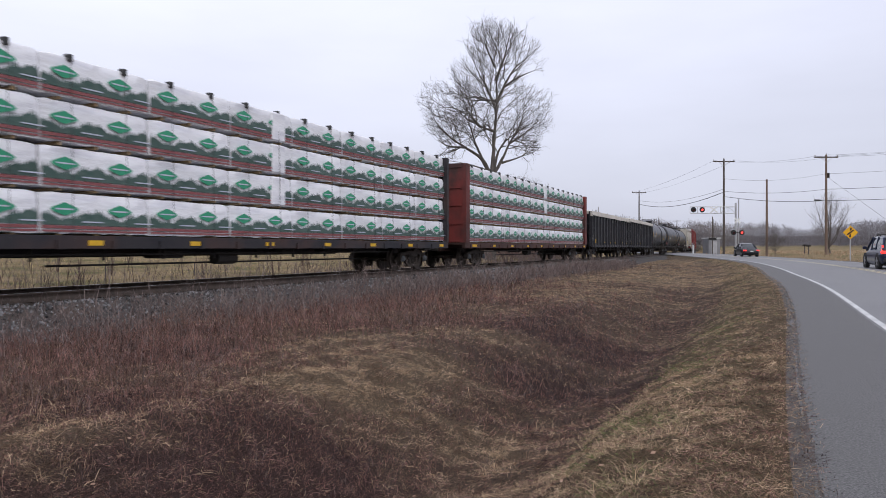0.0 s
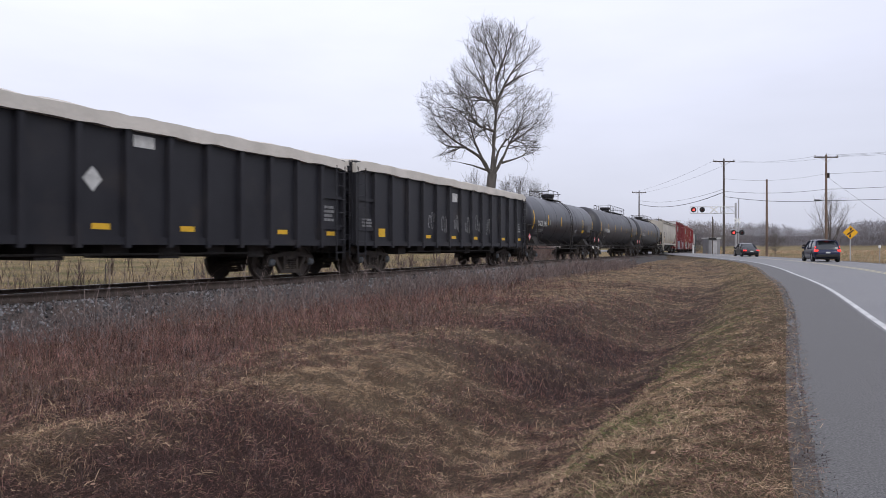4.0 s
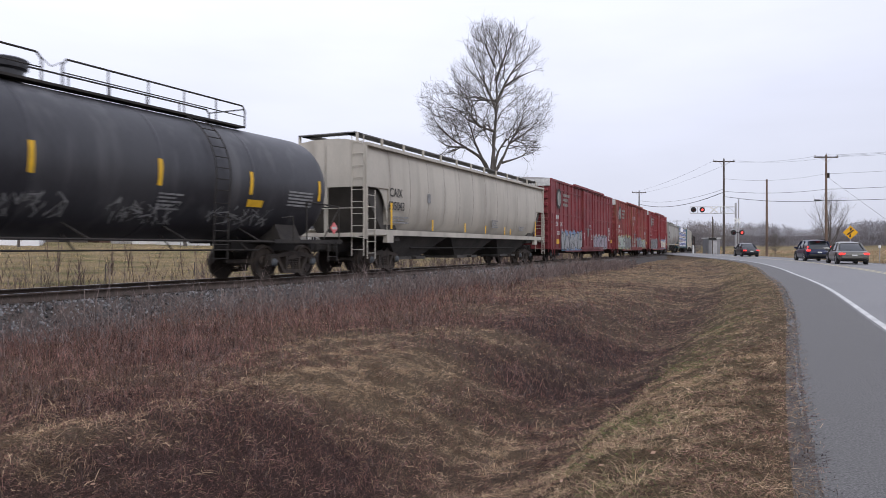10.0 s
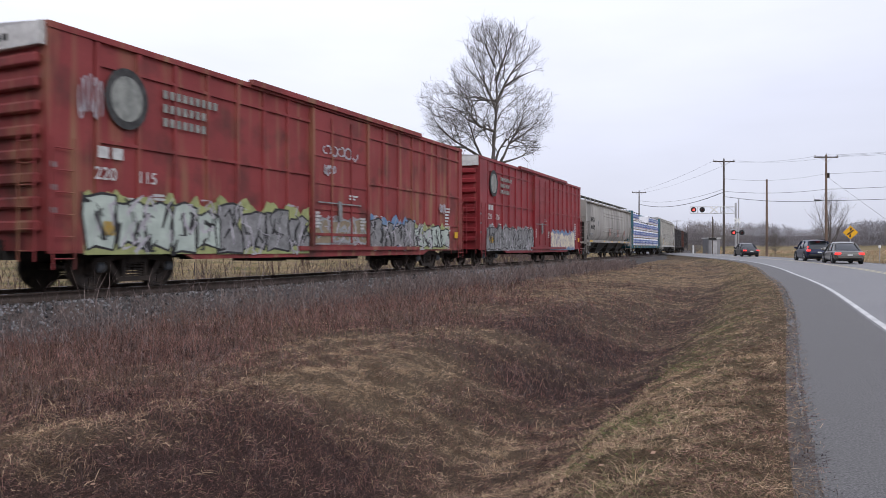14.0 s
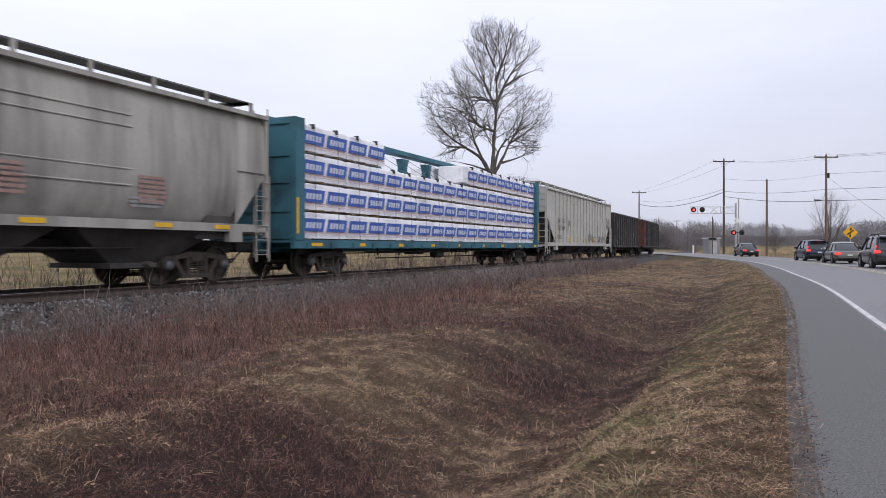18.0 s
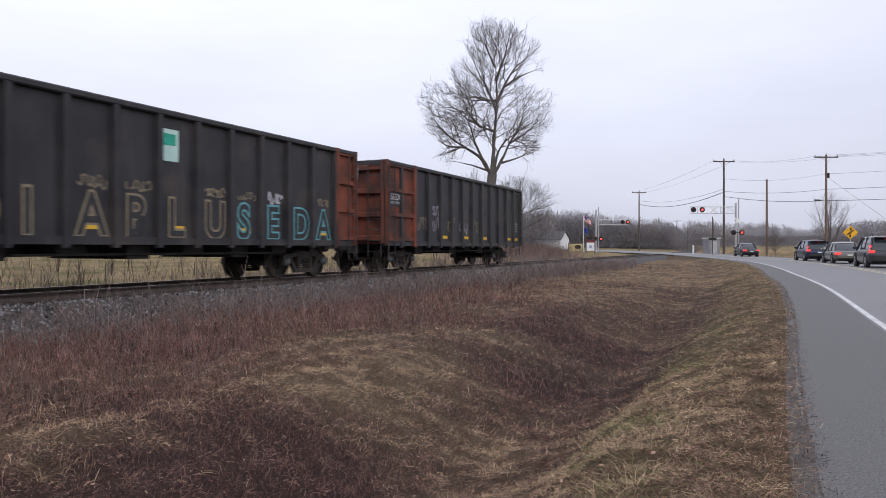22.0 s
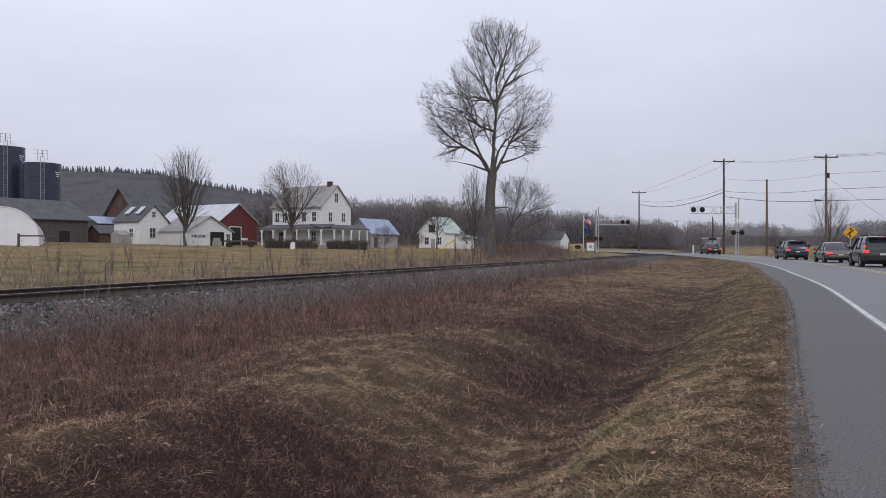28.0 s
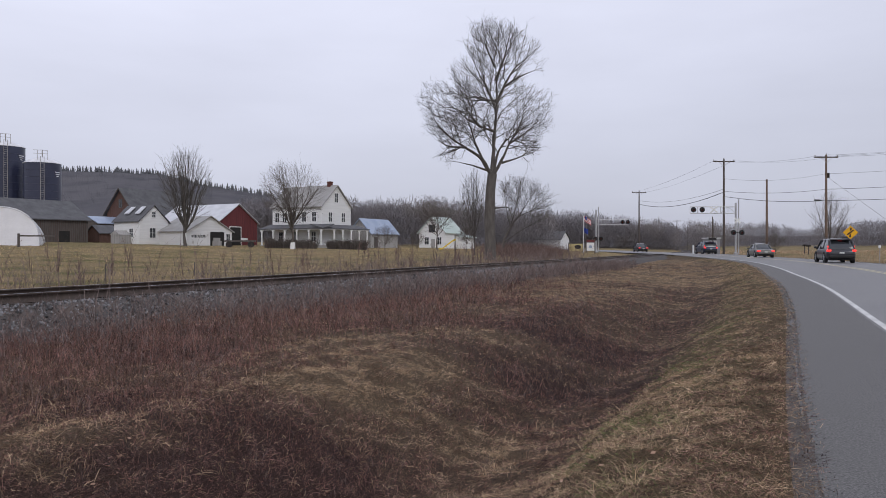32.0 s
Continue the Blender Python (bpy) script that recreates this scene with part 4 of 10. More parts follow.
def gondola(label, s0, s1, top, panels, paint, tarp=False, left_end=None, right_end=None, seed=5, rows_end=True):
    rng = random.Random(seed)
    car, half = railcar("gondola_car", label, s0, s1, "freight cars")
    side = Geo()
    w = 1.5
    for sy in (-1, 1):
        side.box(-half, half, sy * (w - 0.04), sy * w, 1.0, top - 0.05)
    side.box(-half + 0.05, half - 0.05, -w + 0.1, w - 0.1, 0.98, 1.06)
    each("side_sheet", side, paint, car, "flat black side sheet")
    pitch = 2 * half / panels
    ribs = Geo()
    for i in range(panels + 1):
        x = -half + i * pitch
        k = 0.09 if 0 < i < panels else 0.06
        for sy in (-1, 1):
            ribs.prism([(x - k, sy * (w - 0.0)), (x + k, sy * w), (x + k * 0.7, sy * (w + 0.11)), (x - k * 0.7, sy * (w + 0.11))], 0.86 if 0 < i < panels else 0.95, top - 0.06, "z")
    each("side_post", ribs, paint, car, "pressed steel side post")
    g = Geo()
    for sy in (-1, 1):
        g.box(-half - 0.04, half + 0.04, sy * (w - 0.07), sy * (w + 0.12), top - 0.14, top, c=0.03)
        g.box(-half, half, sy * (w - 0.1), sy * (w + 0.07), 0.92, 1.08)
    for sx in (-1, 1):
        g.box(sx * (half - 0.05), sx * (half + 0.05), -w, w, top - 0.14, top)
    each("top_chord", g, paint, car)
    for sx, over in ((-1, left_end), (1, right_end)):
        g = Geo()
        g.box(sx * (half - 0.06), sx * half, -w, w, 1.0, top - 0.08)
        e = part("end_wall", g, over or paint, car, "ribbed end wall")
        g = Geo()
        for k in range(4):
            z = 1.15 + (top - 1.45) * k / 3
            g.box(sx * half, sx * (half + 0.14), -w + 0.02, w - 0.02, z - 0.06, z + 0.13, c=0.03)
        g.box(sx * half, sx * (half + 0.12), -w, -w + 0.1, 1.0, top - 0.05)
        each("end_rib", g, over or paint, e, "pressed end rib")
        if over:
            o = Geo()
            p = pitch * (1.95 if sx < 0 else 1.0)
            xa, xb = sx * (half + 0.05), sx * (half - p)
            o.box(xa, xb, -w - 0.004, -w - 0.02, 1.1, top - 0.16)
            o.box(xa, sx * (half - 0.12), -w - 0.13, -w, 0.95, top + 0.005)
            o.box(xb, sx * (half - p + 0.16), -w - 0.125, -w, 0.9, top + 0.005)
            for z in (1.15, 2.0, 2.85, top - 0.12):
                o.box(xa, xb, -w - 0.1, -w, z - 0.06, z + 0.06)
            each("repainted_panel", o, over, car, "rusty orange repainted end panel")
        else:
            o = Geo()
            for k in range(3):
                z = 1.45 + (top - 1.7) * k / 2
                o.box(sx * half, sx * (half - pitch), -w - 0.06, -w, z - 0.05, z + 0.05)
            each("end_panel_bar", o, paint, car)
    for sx in (-1, 1):
        lad = Geo()
        ladder(lad, sx * (half + 0.17), -w + 0.05, 0.55, top, 0.5, "y")
        ladder(lad, sx * half - (0.5 if sx > 0 else 0.0), -w - 0.16, 0.5, top - 0.2, 0.45, "x")
        part("ladder", lad, paint, car, "steel grab irons and ladder rungs")
    u = Geo()
    u.box(-half, half, -0.3, 0.3, 0.68, 0.98)
    for i in range(int(panels / 2)):
        x = -half * 0.55 + i * half * 1.1 / max(1, int(panels / 2) - 1)
        u.box(x - 0.3, x + 0.3, -1.2, 1.2, 0.62 + 0.1 * (i % 2), 0.98)
    u.tube((-half * 0.5, -1.25, 0.72), (half * 0.5, -1.25, 0.72), 0.025)
    part("underframe", u, M_UNDER, car)
    if tarp:
        g = Geo()
        rings = []
        n = 40
        for i in range(n + 1):
            x = -half - 0.08 + (2 * half + 0.16) * i / n
            e = 0.10 if i in (0, n) else 0.0
            row = []
            for yy, zz in ((-1.66, -0.26), (-1.64, 0.03), (-1.3, 0.11), (-0.6, 0.17), (0, 0.2), (0.6, 0.17), (1.3, 0.11), (1.64, 0.03), (1.66, -0.26)):
                row.append((x, yy + rng.uniform(-0.012, 0.012), top + zz - e + rng.uniform(-0.03, 0.02)))
            rings.append(row)
        g.loft(rings, caps=True)
        part("tarp", g, M_TARP, car, "off-white tarpaulin lid lashed over the load", smooth=60)
    else:
        part("load", Geo().box(-half + 0.1, half - 0.1, -w + 0.1, w - 0.1, 1.05, top - 0.8), M_BALLAST, car, "dark bulk load")
    y = Geo()
    for i in range(panels):
        if i in (1, 4, 6, 8, 11) or i == panels - 1:
            x = -half + (i + 0.3) * pitch
            y.box(x, x + 0.42, -w - 0.012, -w - 0.005, 1.22, 1.34 if i != 1 else 1.5)
    each("reflector", y, M_YELLOW, car, "yellow reflective marker")
    b = Geo()
    bars(b, -half + 0.4 * pitch, 1.5, 0.7, 0.3, 3, rng, -w - 0.006)
    bars(b, half - 0.8 * pitch, 1.6, 0.5, 0.5, 4, rng, -w - 0.006)
    part("stencil", b, M_TEXT_G, car, "faded white stencil bars")
    add_trucks(car, (-half + 1.95, half - 1.95))
    add_couplers(car, half, 0.55)
    return car, half, rng


car, half, rng = gondola("black ribbed gondola under an off-white tarpaulin", -114.75, -98.75, 3.52, 14, M_GON_CLEAN, tarp=True, seed=6)
for k, (txt, x) in enumerate((("TFX", 1.05), ("91", 2.35), ("17", 3.45))):
    lettering("reporting_mark", txt, 0.33, -half + x, 1.75, car, M_TEXT_W, -1.515, 0.8)
g = Geo()
g.box(-half + 8.2, -half + 8.75, -1.512, -1.504, 2.95, 3.2)
part("placard", g, M_TEXT_W, car, "small white placard")
g = Geo()
g.prism([(-half + 7.0, 2.2), (-half + 7.22, 1.95), (-half + 7.44, 2.2), (-half + 7.22, 2.45)], -1.512, -1.504, "y")
part("diamond_placard", g, M_TEXT_W, car, "white diamond placard")
car, half, rng = gondola("black ribbed gondola with tarpaulin and pale graffiti", -98.05, -81.2, 3.6, 14, M_GON_CLEAN, tarp=True, seed=7)
g = Geo()
for i in range(6):
    x = half - 11.6 + i * 1.2
    scribble(rng, x + 0.15, x + 1.0, 1.45, 2.25, 0.026, -1.51, 4, g)
part("graffiti", g, M_TEXT_G, car, "grey sprayed tags")
g = Geo()
g.box(half - 9.2, half - 8.7, -1.512, -1.504, 2.75, 3.1)
part("placard", g, M_TEXT_W, car, "small white placard")

LETTER_X = [-4.4 + 1.119 * k for k in range(10)]
car, half, rng = gondola("tall black gondola with rusty end panel and graffiti", 129.4, 143.95, 3.85, 13, M_GON_BLACK, right_end=M_GON_ORANGE, seed=8)
# large sprayed letters, one to a panel, black with pale outlines
for i, ch in enumerate("DIABLUSEDA"):
    x = LETTER_X[i] - 0.36
    lettering("sprayed_letter_outline", ch, 0.84, x, 1.12, car, M_GRAF_T if i < 6 else M_GRAF_AQ, -1.511, 0.84, bold=0.075)
    lettering("sprayed_letter", ch, 0.84, x, 1.12, car, M_GRAF_K, -1.516, 0.84, bold=0.016)
g = Geo()
for i in (0, 2, 3, 5, 6, 9):
    scribble(rng, LETTER_X[i] - 0.35, LETTER_X[i] + 0.3, 2.02, 2.28, 0.018, -1.509, 6, g)
part("graffiti", g, M_GRAF_T, car, "tan sprayed tags")
g = Geo()
scribble(rng, LETTER_X[7] - 0.3, LETTER_X[7] + 0.3, 2.0, 2.3, 0.03, -1.509, 6, g)
part("graffiti", g, M_GRAF_P, car, "pale sprayed tag")
lettering("reporting_mark", "SSEX", 0.24, -half + 1.5, 2.65, car, M_TEXT_G, -1.512, 1.1)
g = Geo()
g.box(-half + 6.8, -half + 7.3, -1.512, -1.504, 2.75, 3.45)
part("sign_plate", g, surf("sign_mint", (0.55, 0.72, 0.66), (0.4, 0.6, 0.55), scale=3, rough=0.5), car, "pale green and white plate")
g = Geo()
g.box(-half + 6.88, -half + 7.22, -1.52, -1.513, 3.1, 3.35)
part("sign_mark", g, surf("sign_green", (0.02, 0.3, 0.2), (0.03, 0.4, 0.28), scale=3, rough=0.5), car, "green mark on plate")

car, half, rng = gondola("tall black gondola with orange end and graffiti, last car", 145.95, 160.3, 3.85, 13, M_GON_BLACK, left_end=M_GON_ORANGE, seed=9)
g = Geo()
g.box(-half + 0.25, -half + 1.3, -1.535, -1.524, 2.3, 2.8)
part("number_panel", g, M_GON_BLACK, car, "black panel with lettering")
lettering("reporting_mark", "SSEX", 0.22, -half + 0.35, 2.52, car, M_TEXT_W, -1.54, 1.1)
g = Geo()
bars(g, -half + 0.35, 2.33, 0.9, 0.14, 1, rng, -1.538, 0)
g.box(-half - 0.16, -half - 0.15, -0.55, 0.55, 3.2, 3.6)
part("stencil", g, M_TEXT_G, car)
g, h = Geo(), Geo()
for i in range(5):
    x = -half + 2.4 + i * 1.3
    scribble(rng, x + 0.1, x + 0.95, 1.4, 2.1, 0.024, -1.51, 5, g if i % 2 else h)
scribble(rng, -half + 3.75, -half + 4.6, 2.05, 2.6, 0.03, -1.512, 5, g)
part("graffiti", g, M_GRAF_M, car, "pale mauve sprayed tag")
part("graffiti", h, M_GRAF_T, car, "tan sprayed tags")

# -- tank cars --
M_TANK = surf("tank_black", (0.02, 0.02, 0.025), (0.045, 0.045, 0.051), scale=1.0, rough=0.42, bump=0.05, fine=25, stretch=(1, 0.4, 0.25), c3=(0.05, 0.05, 0.054), s3=0.6, lo3=0.52, hi3=0.8, spec=0.45, c4=(0.085, 0.084, 0.088), s4=1.5, lo4=0.54, hi4=0.72)
M_TANK_BLUE = surf("tank_blue_black", (0.01, 0.01, 0.014), (0.018, 0.018, 0.024), scale=1.0, rough=0.36, bump=0.05, fine=25, stretch=(1, 0.4, 0.25), spec=0.5, c4=(0.07, 0.07, 0.078), s4=1.8, lo4=0.58, hi4=0.76)
M_HAZ = surf("hazard_placard", (0.62, 0.12, 0.12), (0.7, 0.25, 0.25), scale=4, rough=0.5, bump=0.02)


def tank_car(label, s0, s1, dome, mark, seed, rails, tags=False, ladder_x=0.0, mark_x=2.0, r=1.52, zc=2.56, paint=None, strips=7, stain=False):
    rng = random.Random(seed)
    car, half = railcar("tank_car", label, s0, s1, "freight cars")
    crest, paint = zc + r, paint or M_TANK
    # dished heads: half as deep as they are wide
    prof = [(-half + 0.72 * (1 - math.sqrt(1 - q * q)), max(0.03, r * q)) for q in (0.0, 0.25, 0.45, 0.62, 0.75, 0.85, 0.92, 0.965, 0.99)] + [(-half + 0.75, r)]
    mid = []
    for i in range(1, 6):
        x = -half + 0.75 + i * (2 * half - 1.5) / 6
        mid += [(x - 0.07, r), (x - 0.03, r), (x - 0.015, r + 0.008), (x + 0.015, r + 0.008), (x + 0.03, r), (x + 0.07, r)]
    full = prof + mid + [(-x, q) for x, q in reversed(prof)]
    part("tank", Geo().lathe(full, 56, "x", pose(0, 0, zc)), paint, car, "black cylindrical tank with dished heads", smooth=40)
    # saddles, stub sills and end platforms
    g = Geo()
    for sx in (-1, 1):
        g.box(sx * (half - 3.2), sx * (half + 0.35), -0.3, 0.3, 0.78, 1.08)
        g.prism([(-1.1, 1.5), (1.1, 1.5), (1.35, 1.02), (-1.35, 1.02)], sx * (half - 1.5), sx * (half - 2.4), "x")
        g.box(sx * (half - 0.25), sx * (half + 0.35), -1.5, 1.5, 1.02, 1.1)
        g.box(sx * (half - 2.9), sx * (half + 0.3), -1.5, -1.36, 0.98, 1.08)
        g.box(sx * (half - 2.9), sx * (half + 0.3), 1.36, 1.5, 0.98, 1.08)
    each("stub_sill", g, M_UNDER, car, "black stub sill or platform")
    # side rods, end handrails and struts
    g = Geo()
    g.path([(-half + 2.8, -1.44, 1.02), (half - 2.8, -1.44, 1.02)], 0.03)
    g.path([(-half + 2.8, -0.9, 0.8), (half - 2.8, -0.9, 0.8)], 0.022)
    n = 6
    for i in range(n):
        x = -half + 3.4 + i * (2 * half - 6.8) / (n - 1)
        g.tube((x, -1.44, 1.02), (x - 0.25, -0.95, 1.35), 0.02)
        g.tube((x, -1.0, 0.8), (x, -0.6, 1.15), 0.02)
    for sx in (-1, 1):
        a, b = half + 0.28, half - 1.45
        g.path([(sx * a, -1.42, 1.08), (sx * a, -1.42, 2.1), (sx * b, -1.48, 2.16), (sx * b, -1.48, 1.05)], 0.022)
        g.tube((sx * a, -1.42, 2.05), (sx * (half - 0.6), -1.45, 1.1), 0.018)
        g.path([(sx * a, -1.42, 2.1), (sx * a, 1.42, 2.1)], 0.02)
        g.path([(sx * (half - 2.1), -1.5, 1.05), (sx * (half - 2.1), -1.5, 1.72), (sx * (half - 2.6), -1.48, 1.66)], 0.018)
        ladder(g, sx * half - (0.45 if sx > 0 else 0), -1.52, 0.45, 1.02, 0.45, "x", 2)
    part("handrail", g, M_UNDER, car, "thin black handrails and side rods")
    # top: valve housing, platform and railings
    g = Geo()
    g.lathe([(crest - 0.1, 0.36), (crest + 0.2, 0.36), (crest + 0.24, 0.43), (crest + 0.4, 0.45), (crest + 0.43, 0.4), (crest + 0.45, 0.1)], 18, "z", pose(dome, 0, 0))
    part("valve_housing", g, paint, car, "black valve housing on top", smooth=40)
    g = Geo()
    xa, xb = rails
    z = crest - 0.02
    for y in (-0.46, 0.46):
        g.box(xa, xb, y - 0.16, y + 0.16, z, z + 0.05)
    for y in (-0.62, 0.62):
        for u0, u1 in ((xa, dome + 0.35), (dome + 0.8, xb)):
            if u1 - u0 < 0.4:
                continue
            # a bent tube with rounded shoulders
            g.path([(u0, y, z), (u0, y, z + 0.46), (u0 + 0.1, y, z + 0.58), (u1 - 0.1, y, z + 0.58), (u1, y, z + 0.46), (u1, y, z)], 0.022)
            for k in range(1, int((u1 - u0) / 1.3) + 1):
                u = u0 + (u1 - u0) * k / (int((u1 - u0) / 1.3) + 1)
                g.tube((u, y, z), (u, y, z + 0.58), 0.016)
            g.tube((u0, y, z + 0.3), (u1, y, z + 0.3), 0.014)
    for x in (xa, xb):
        g.path([(x, -0.62, z + 0.5), (x, 0.62, z + 0.5)], 0.018)
    g.path([(dome + 0.35, -0.62, z + 0.5), (dome + 0.55, -0.62, z + 0.36), (dome + 0.8, -0.62, z + 0.5)], 0.008)
    part("top_platform", g, M_UNDER, car, "grated platform with tubular railings")
    g = Geo()
    pts = []
    for i in range(9):
        a = radians(8 + i * 9.5 - 20)
        pts.append((0, -(r + 0.1) * math.cos(a), zc + (r + 0.1) * math.sin(a)))
    for dx in (-0.24, 0.24):
        g.path([(ladder_x + dx, p[1], p[2]) for p in pts], 0.018, 5)
        g.tube((ladder_x + dx, -1.5, 0.5), (ladder_x + dx, pts[0][1], pts[0][2]), 0.018, 5)
    for p in pts:
        g.tube((ladder_x - 0.24, p[1], p[2]), (ladder_x + 0.24, p[1], p[2]), 0.013, 5)
    for i in range(5):
        g.tube((ladder_x - 0.24, -1.52, 0.6 + i * 0.33), (ladder_x + 0.24, -1.52, 0.6 + i * 0.33), 0.013, 5)
    part("ladder", g, M_UNDER, car, "side ladder to the platform")

    def on_shell(geo, x0, x1, z0, z1, lift=0.012, n=6):
        """A patch that follows the tank's round side."""
        vs = []
        for x in (x0, x1):
            for i in range(n + 1):
                z = z0 + (z1 - z0) * i / n
                vs.append((x, -math.sqrt(max(0.01, (r + lift) ** 2 - (z - zc) ** 2)), z))
        geo.add(vs, [(i, i + 1, n + 2 + i, n + 1 + i) for i in range(n)])

    g = Geo()
    for i in range(strips):
        x = -half + 0.85 + i * (2 * half - 1.8) / (strips - 1)
        on_shell(g, x, x + 0.12, 2.2 if i else 1.9, 2.78 if i else 2.95)
    on_shell(g, half - 3.9, half - 3.3, 1.9, 2.08)
    each("reflector", g, M_YELLOW, car, "yellow vertical reflective strip")
    lettering("reporting_mark", mark, 0.30, -half + mark_x, 2.1, car, M_TEXT_W, -1.512, 0.85)
    g = Geo()
    for k in range(3):
        on_shell(g, -half + mark_x + 0.1, -half + mark_x + 1.6 - 0.3 * k, 1.86 - 0.1 * k, 1.91 - 0.1 * k)
    for k in range(5):
        on_shell(g, half - 2.3, half - 1.2, 2.0 + k * 0.09, 2.05 + k * 0.09)
        on_shell(g, mark_x + 0.8, mark_x + 1.5 - 0.2 * (k % 2), 1.7 + k * 0.08, 1.74 + k * 0.08)
    on_shell(g, -half + mark_x + 2.6, -half + mark_x + 2.85, 2.2, 2.5)
    each("stencil", g, M_TEXT_G, car, "faded stencil bar")
    if stain:
        # spilt product that ran down from the dome
        g = Geo()
        for i in range(64):
            u = i / 63
            x = dome + 0.2 + 5.6 * u
            low = 2.75 - 0.55 * math.sin(math.pi * min(1, u * 1.15)) - 0.4 * rng.random() * rng.random()
            on_shell(g, x, x + 0.095, low, crest - 0.12 - 0.5 * abs(u - 0.45) - 0.08 * rng.random(), 0.004, 8)
        part("spill_stain", g, surf("spilt_residue", (0.007, 0.007, 0.009), (0.014, 0.014, 0.016), scale=2, rough=0.38, bump=0.05, spec=0.5), car, "black run-down residue below the dome")
    head = Geo()
    for k in range(3):
        head.box(-half + 0.02 + 0.0, -half - 0.004, -0.9 + k * 0.05, 0.1, 2.9 - k * 0.16, 3.0 - k * 0.16)
    part("head_stencil", head, M_TEXT_G, car)
    for sx in (-1, 1):
        g = Geo()
        x = sx * (half - 0.05)
        g.prism([(x - 0.19, 1.45), (x, 1.26), (x + 0.19, 1.45), (x, 1.64)], -1.47, -1.455, "y")
        part("placard", g, M_HAZ, car, "red and white diamond placard")
        g = Geo()
        g.box(x - 0.12, x + 0.12, -1.474, -1.471, 1.41, 1.49)
        part("placard_mark", g, M_TEXT_W, car)
    if tags:
        g = Geo()
        for x0, w0, zl, zh in ((-6.6, 1.6, 1.5, 2.1), (-4.2, 2.2, 1.4, 2.0), (-1.2, 2.0, 1.4, 1.95), (1.8, 1.8, 1.35, 1.9), (-8.8, 0.9, 1.95, 2.25), (4.6, 2.2, 1.4, 1.9)):
            k = Geo()
            for c in range(6):
                for _ in range(3):
                    a = x0 + w0 * c / 6
                    stroke(k, [(a + rng.uniform(0, w0 / 4.5), rng.uniform(zl, zh)) for _ in range(4)], rng.uniform(0.014, 0.03), 0)
            vs = [(x, -math.sqrt((r + 0.012) ** 2 - (z - zc) ** 2), z) for x, _, z in k.v]
            g.add(vs, k.f)
        each("graffiti", g, M_TEXT_G, car, "pale grey sprayed tag on the tank")
    add_trucks(car, (-half + 1.55, half - 1.55))
    add_couplers(car, half + 0.3, 0.4)
    return car


tank_car("black tank car with yellow reflective strips, short dome platform", -79.95, -63.5, 0.5, "TGOX 1903", 11, (-1.55, 1.5), ladder_x=0.9, mark_x=1.5, r=1.46, zc=2.5, paint=M_TANK_BLUE, strips=6)
tank_car("long black tank car with weather streaks and top railings", -62.2, -42.5, 0.45, "MTZX 350104", 12, (-1.5, 6.6), ladder_x=5.0, mark_x=2.2, stain=True)
tank_car("long black tank car with grey graffiti and top railings", -41.25, -21.75, 0.5, "MTZX 350136", 13, (-1.3, 6.7), tags=True, ladder_x=4.8, mark_x=2.2)

# -- covered hoppers --
M_HOP_CREAM = surf("hopper_cream", (0.5, 0.465, 0.4), (0.41, 0.38, 0.33), scale=1.0, rough=0.55, bump=0.06, fine=20, stretch=(1, 1, 0.35), c3=(0.33, 0.30, 0.26), s3=0.8, lo3=0.55, hi3=0.85, c4=(0.3, 0.27, 0.23), lo4=0.52, hi4=0.85)
M_HOP_GREY = surf("hopper_weathered", (0.43, 0.41, 0.375), (0.32, 0.305, 0.28), scale=1.0, rough=0.7, bump=0.06, fine=20, stretch=(1.4, 1, 0.5), c3=(0.24, 0.22, 0.2), s3=0.7, lo3=0.5, hi3=0.8, c4=(0.09, 0.085, 0.08), s4=1.1, lo4=0.5, hi4=0.78)
M_HOP_PALE = surf("hopper_pale", (0.49, 0.475, 0.44), (0.4, 0.39, 0.36), scale=0.9, rough=0.6, bump=0.06, fine=20, c3=(0.36, 0.37, 0.35), s3=0.7, lo3=0.55, hi3=0.8)
M_SEAM = surf("grimy_weld_seam", (0.2, 0.185, 0.16), (0.3, 0.275, 0.24), scale=3, rough=0.8, bump=0.1)
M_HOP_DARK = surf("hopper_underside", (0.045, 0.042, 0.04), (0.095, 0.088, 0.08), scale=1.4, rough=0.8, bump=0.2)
M_GRATE = surf("roofwalk_grating", (0.16, 0.16, 0.155), (0.1, 0.1, 0.1), scale=6, rough=0.7, bump=0.3)


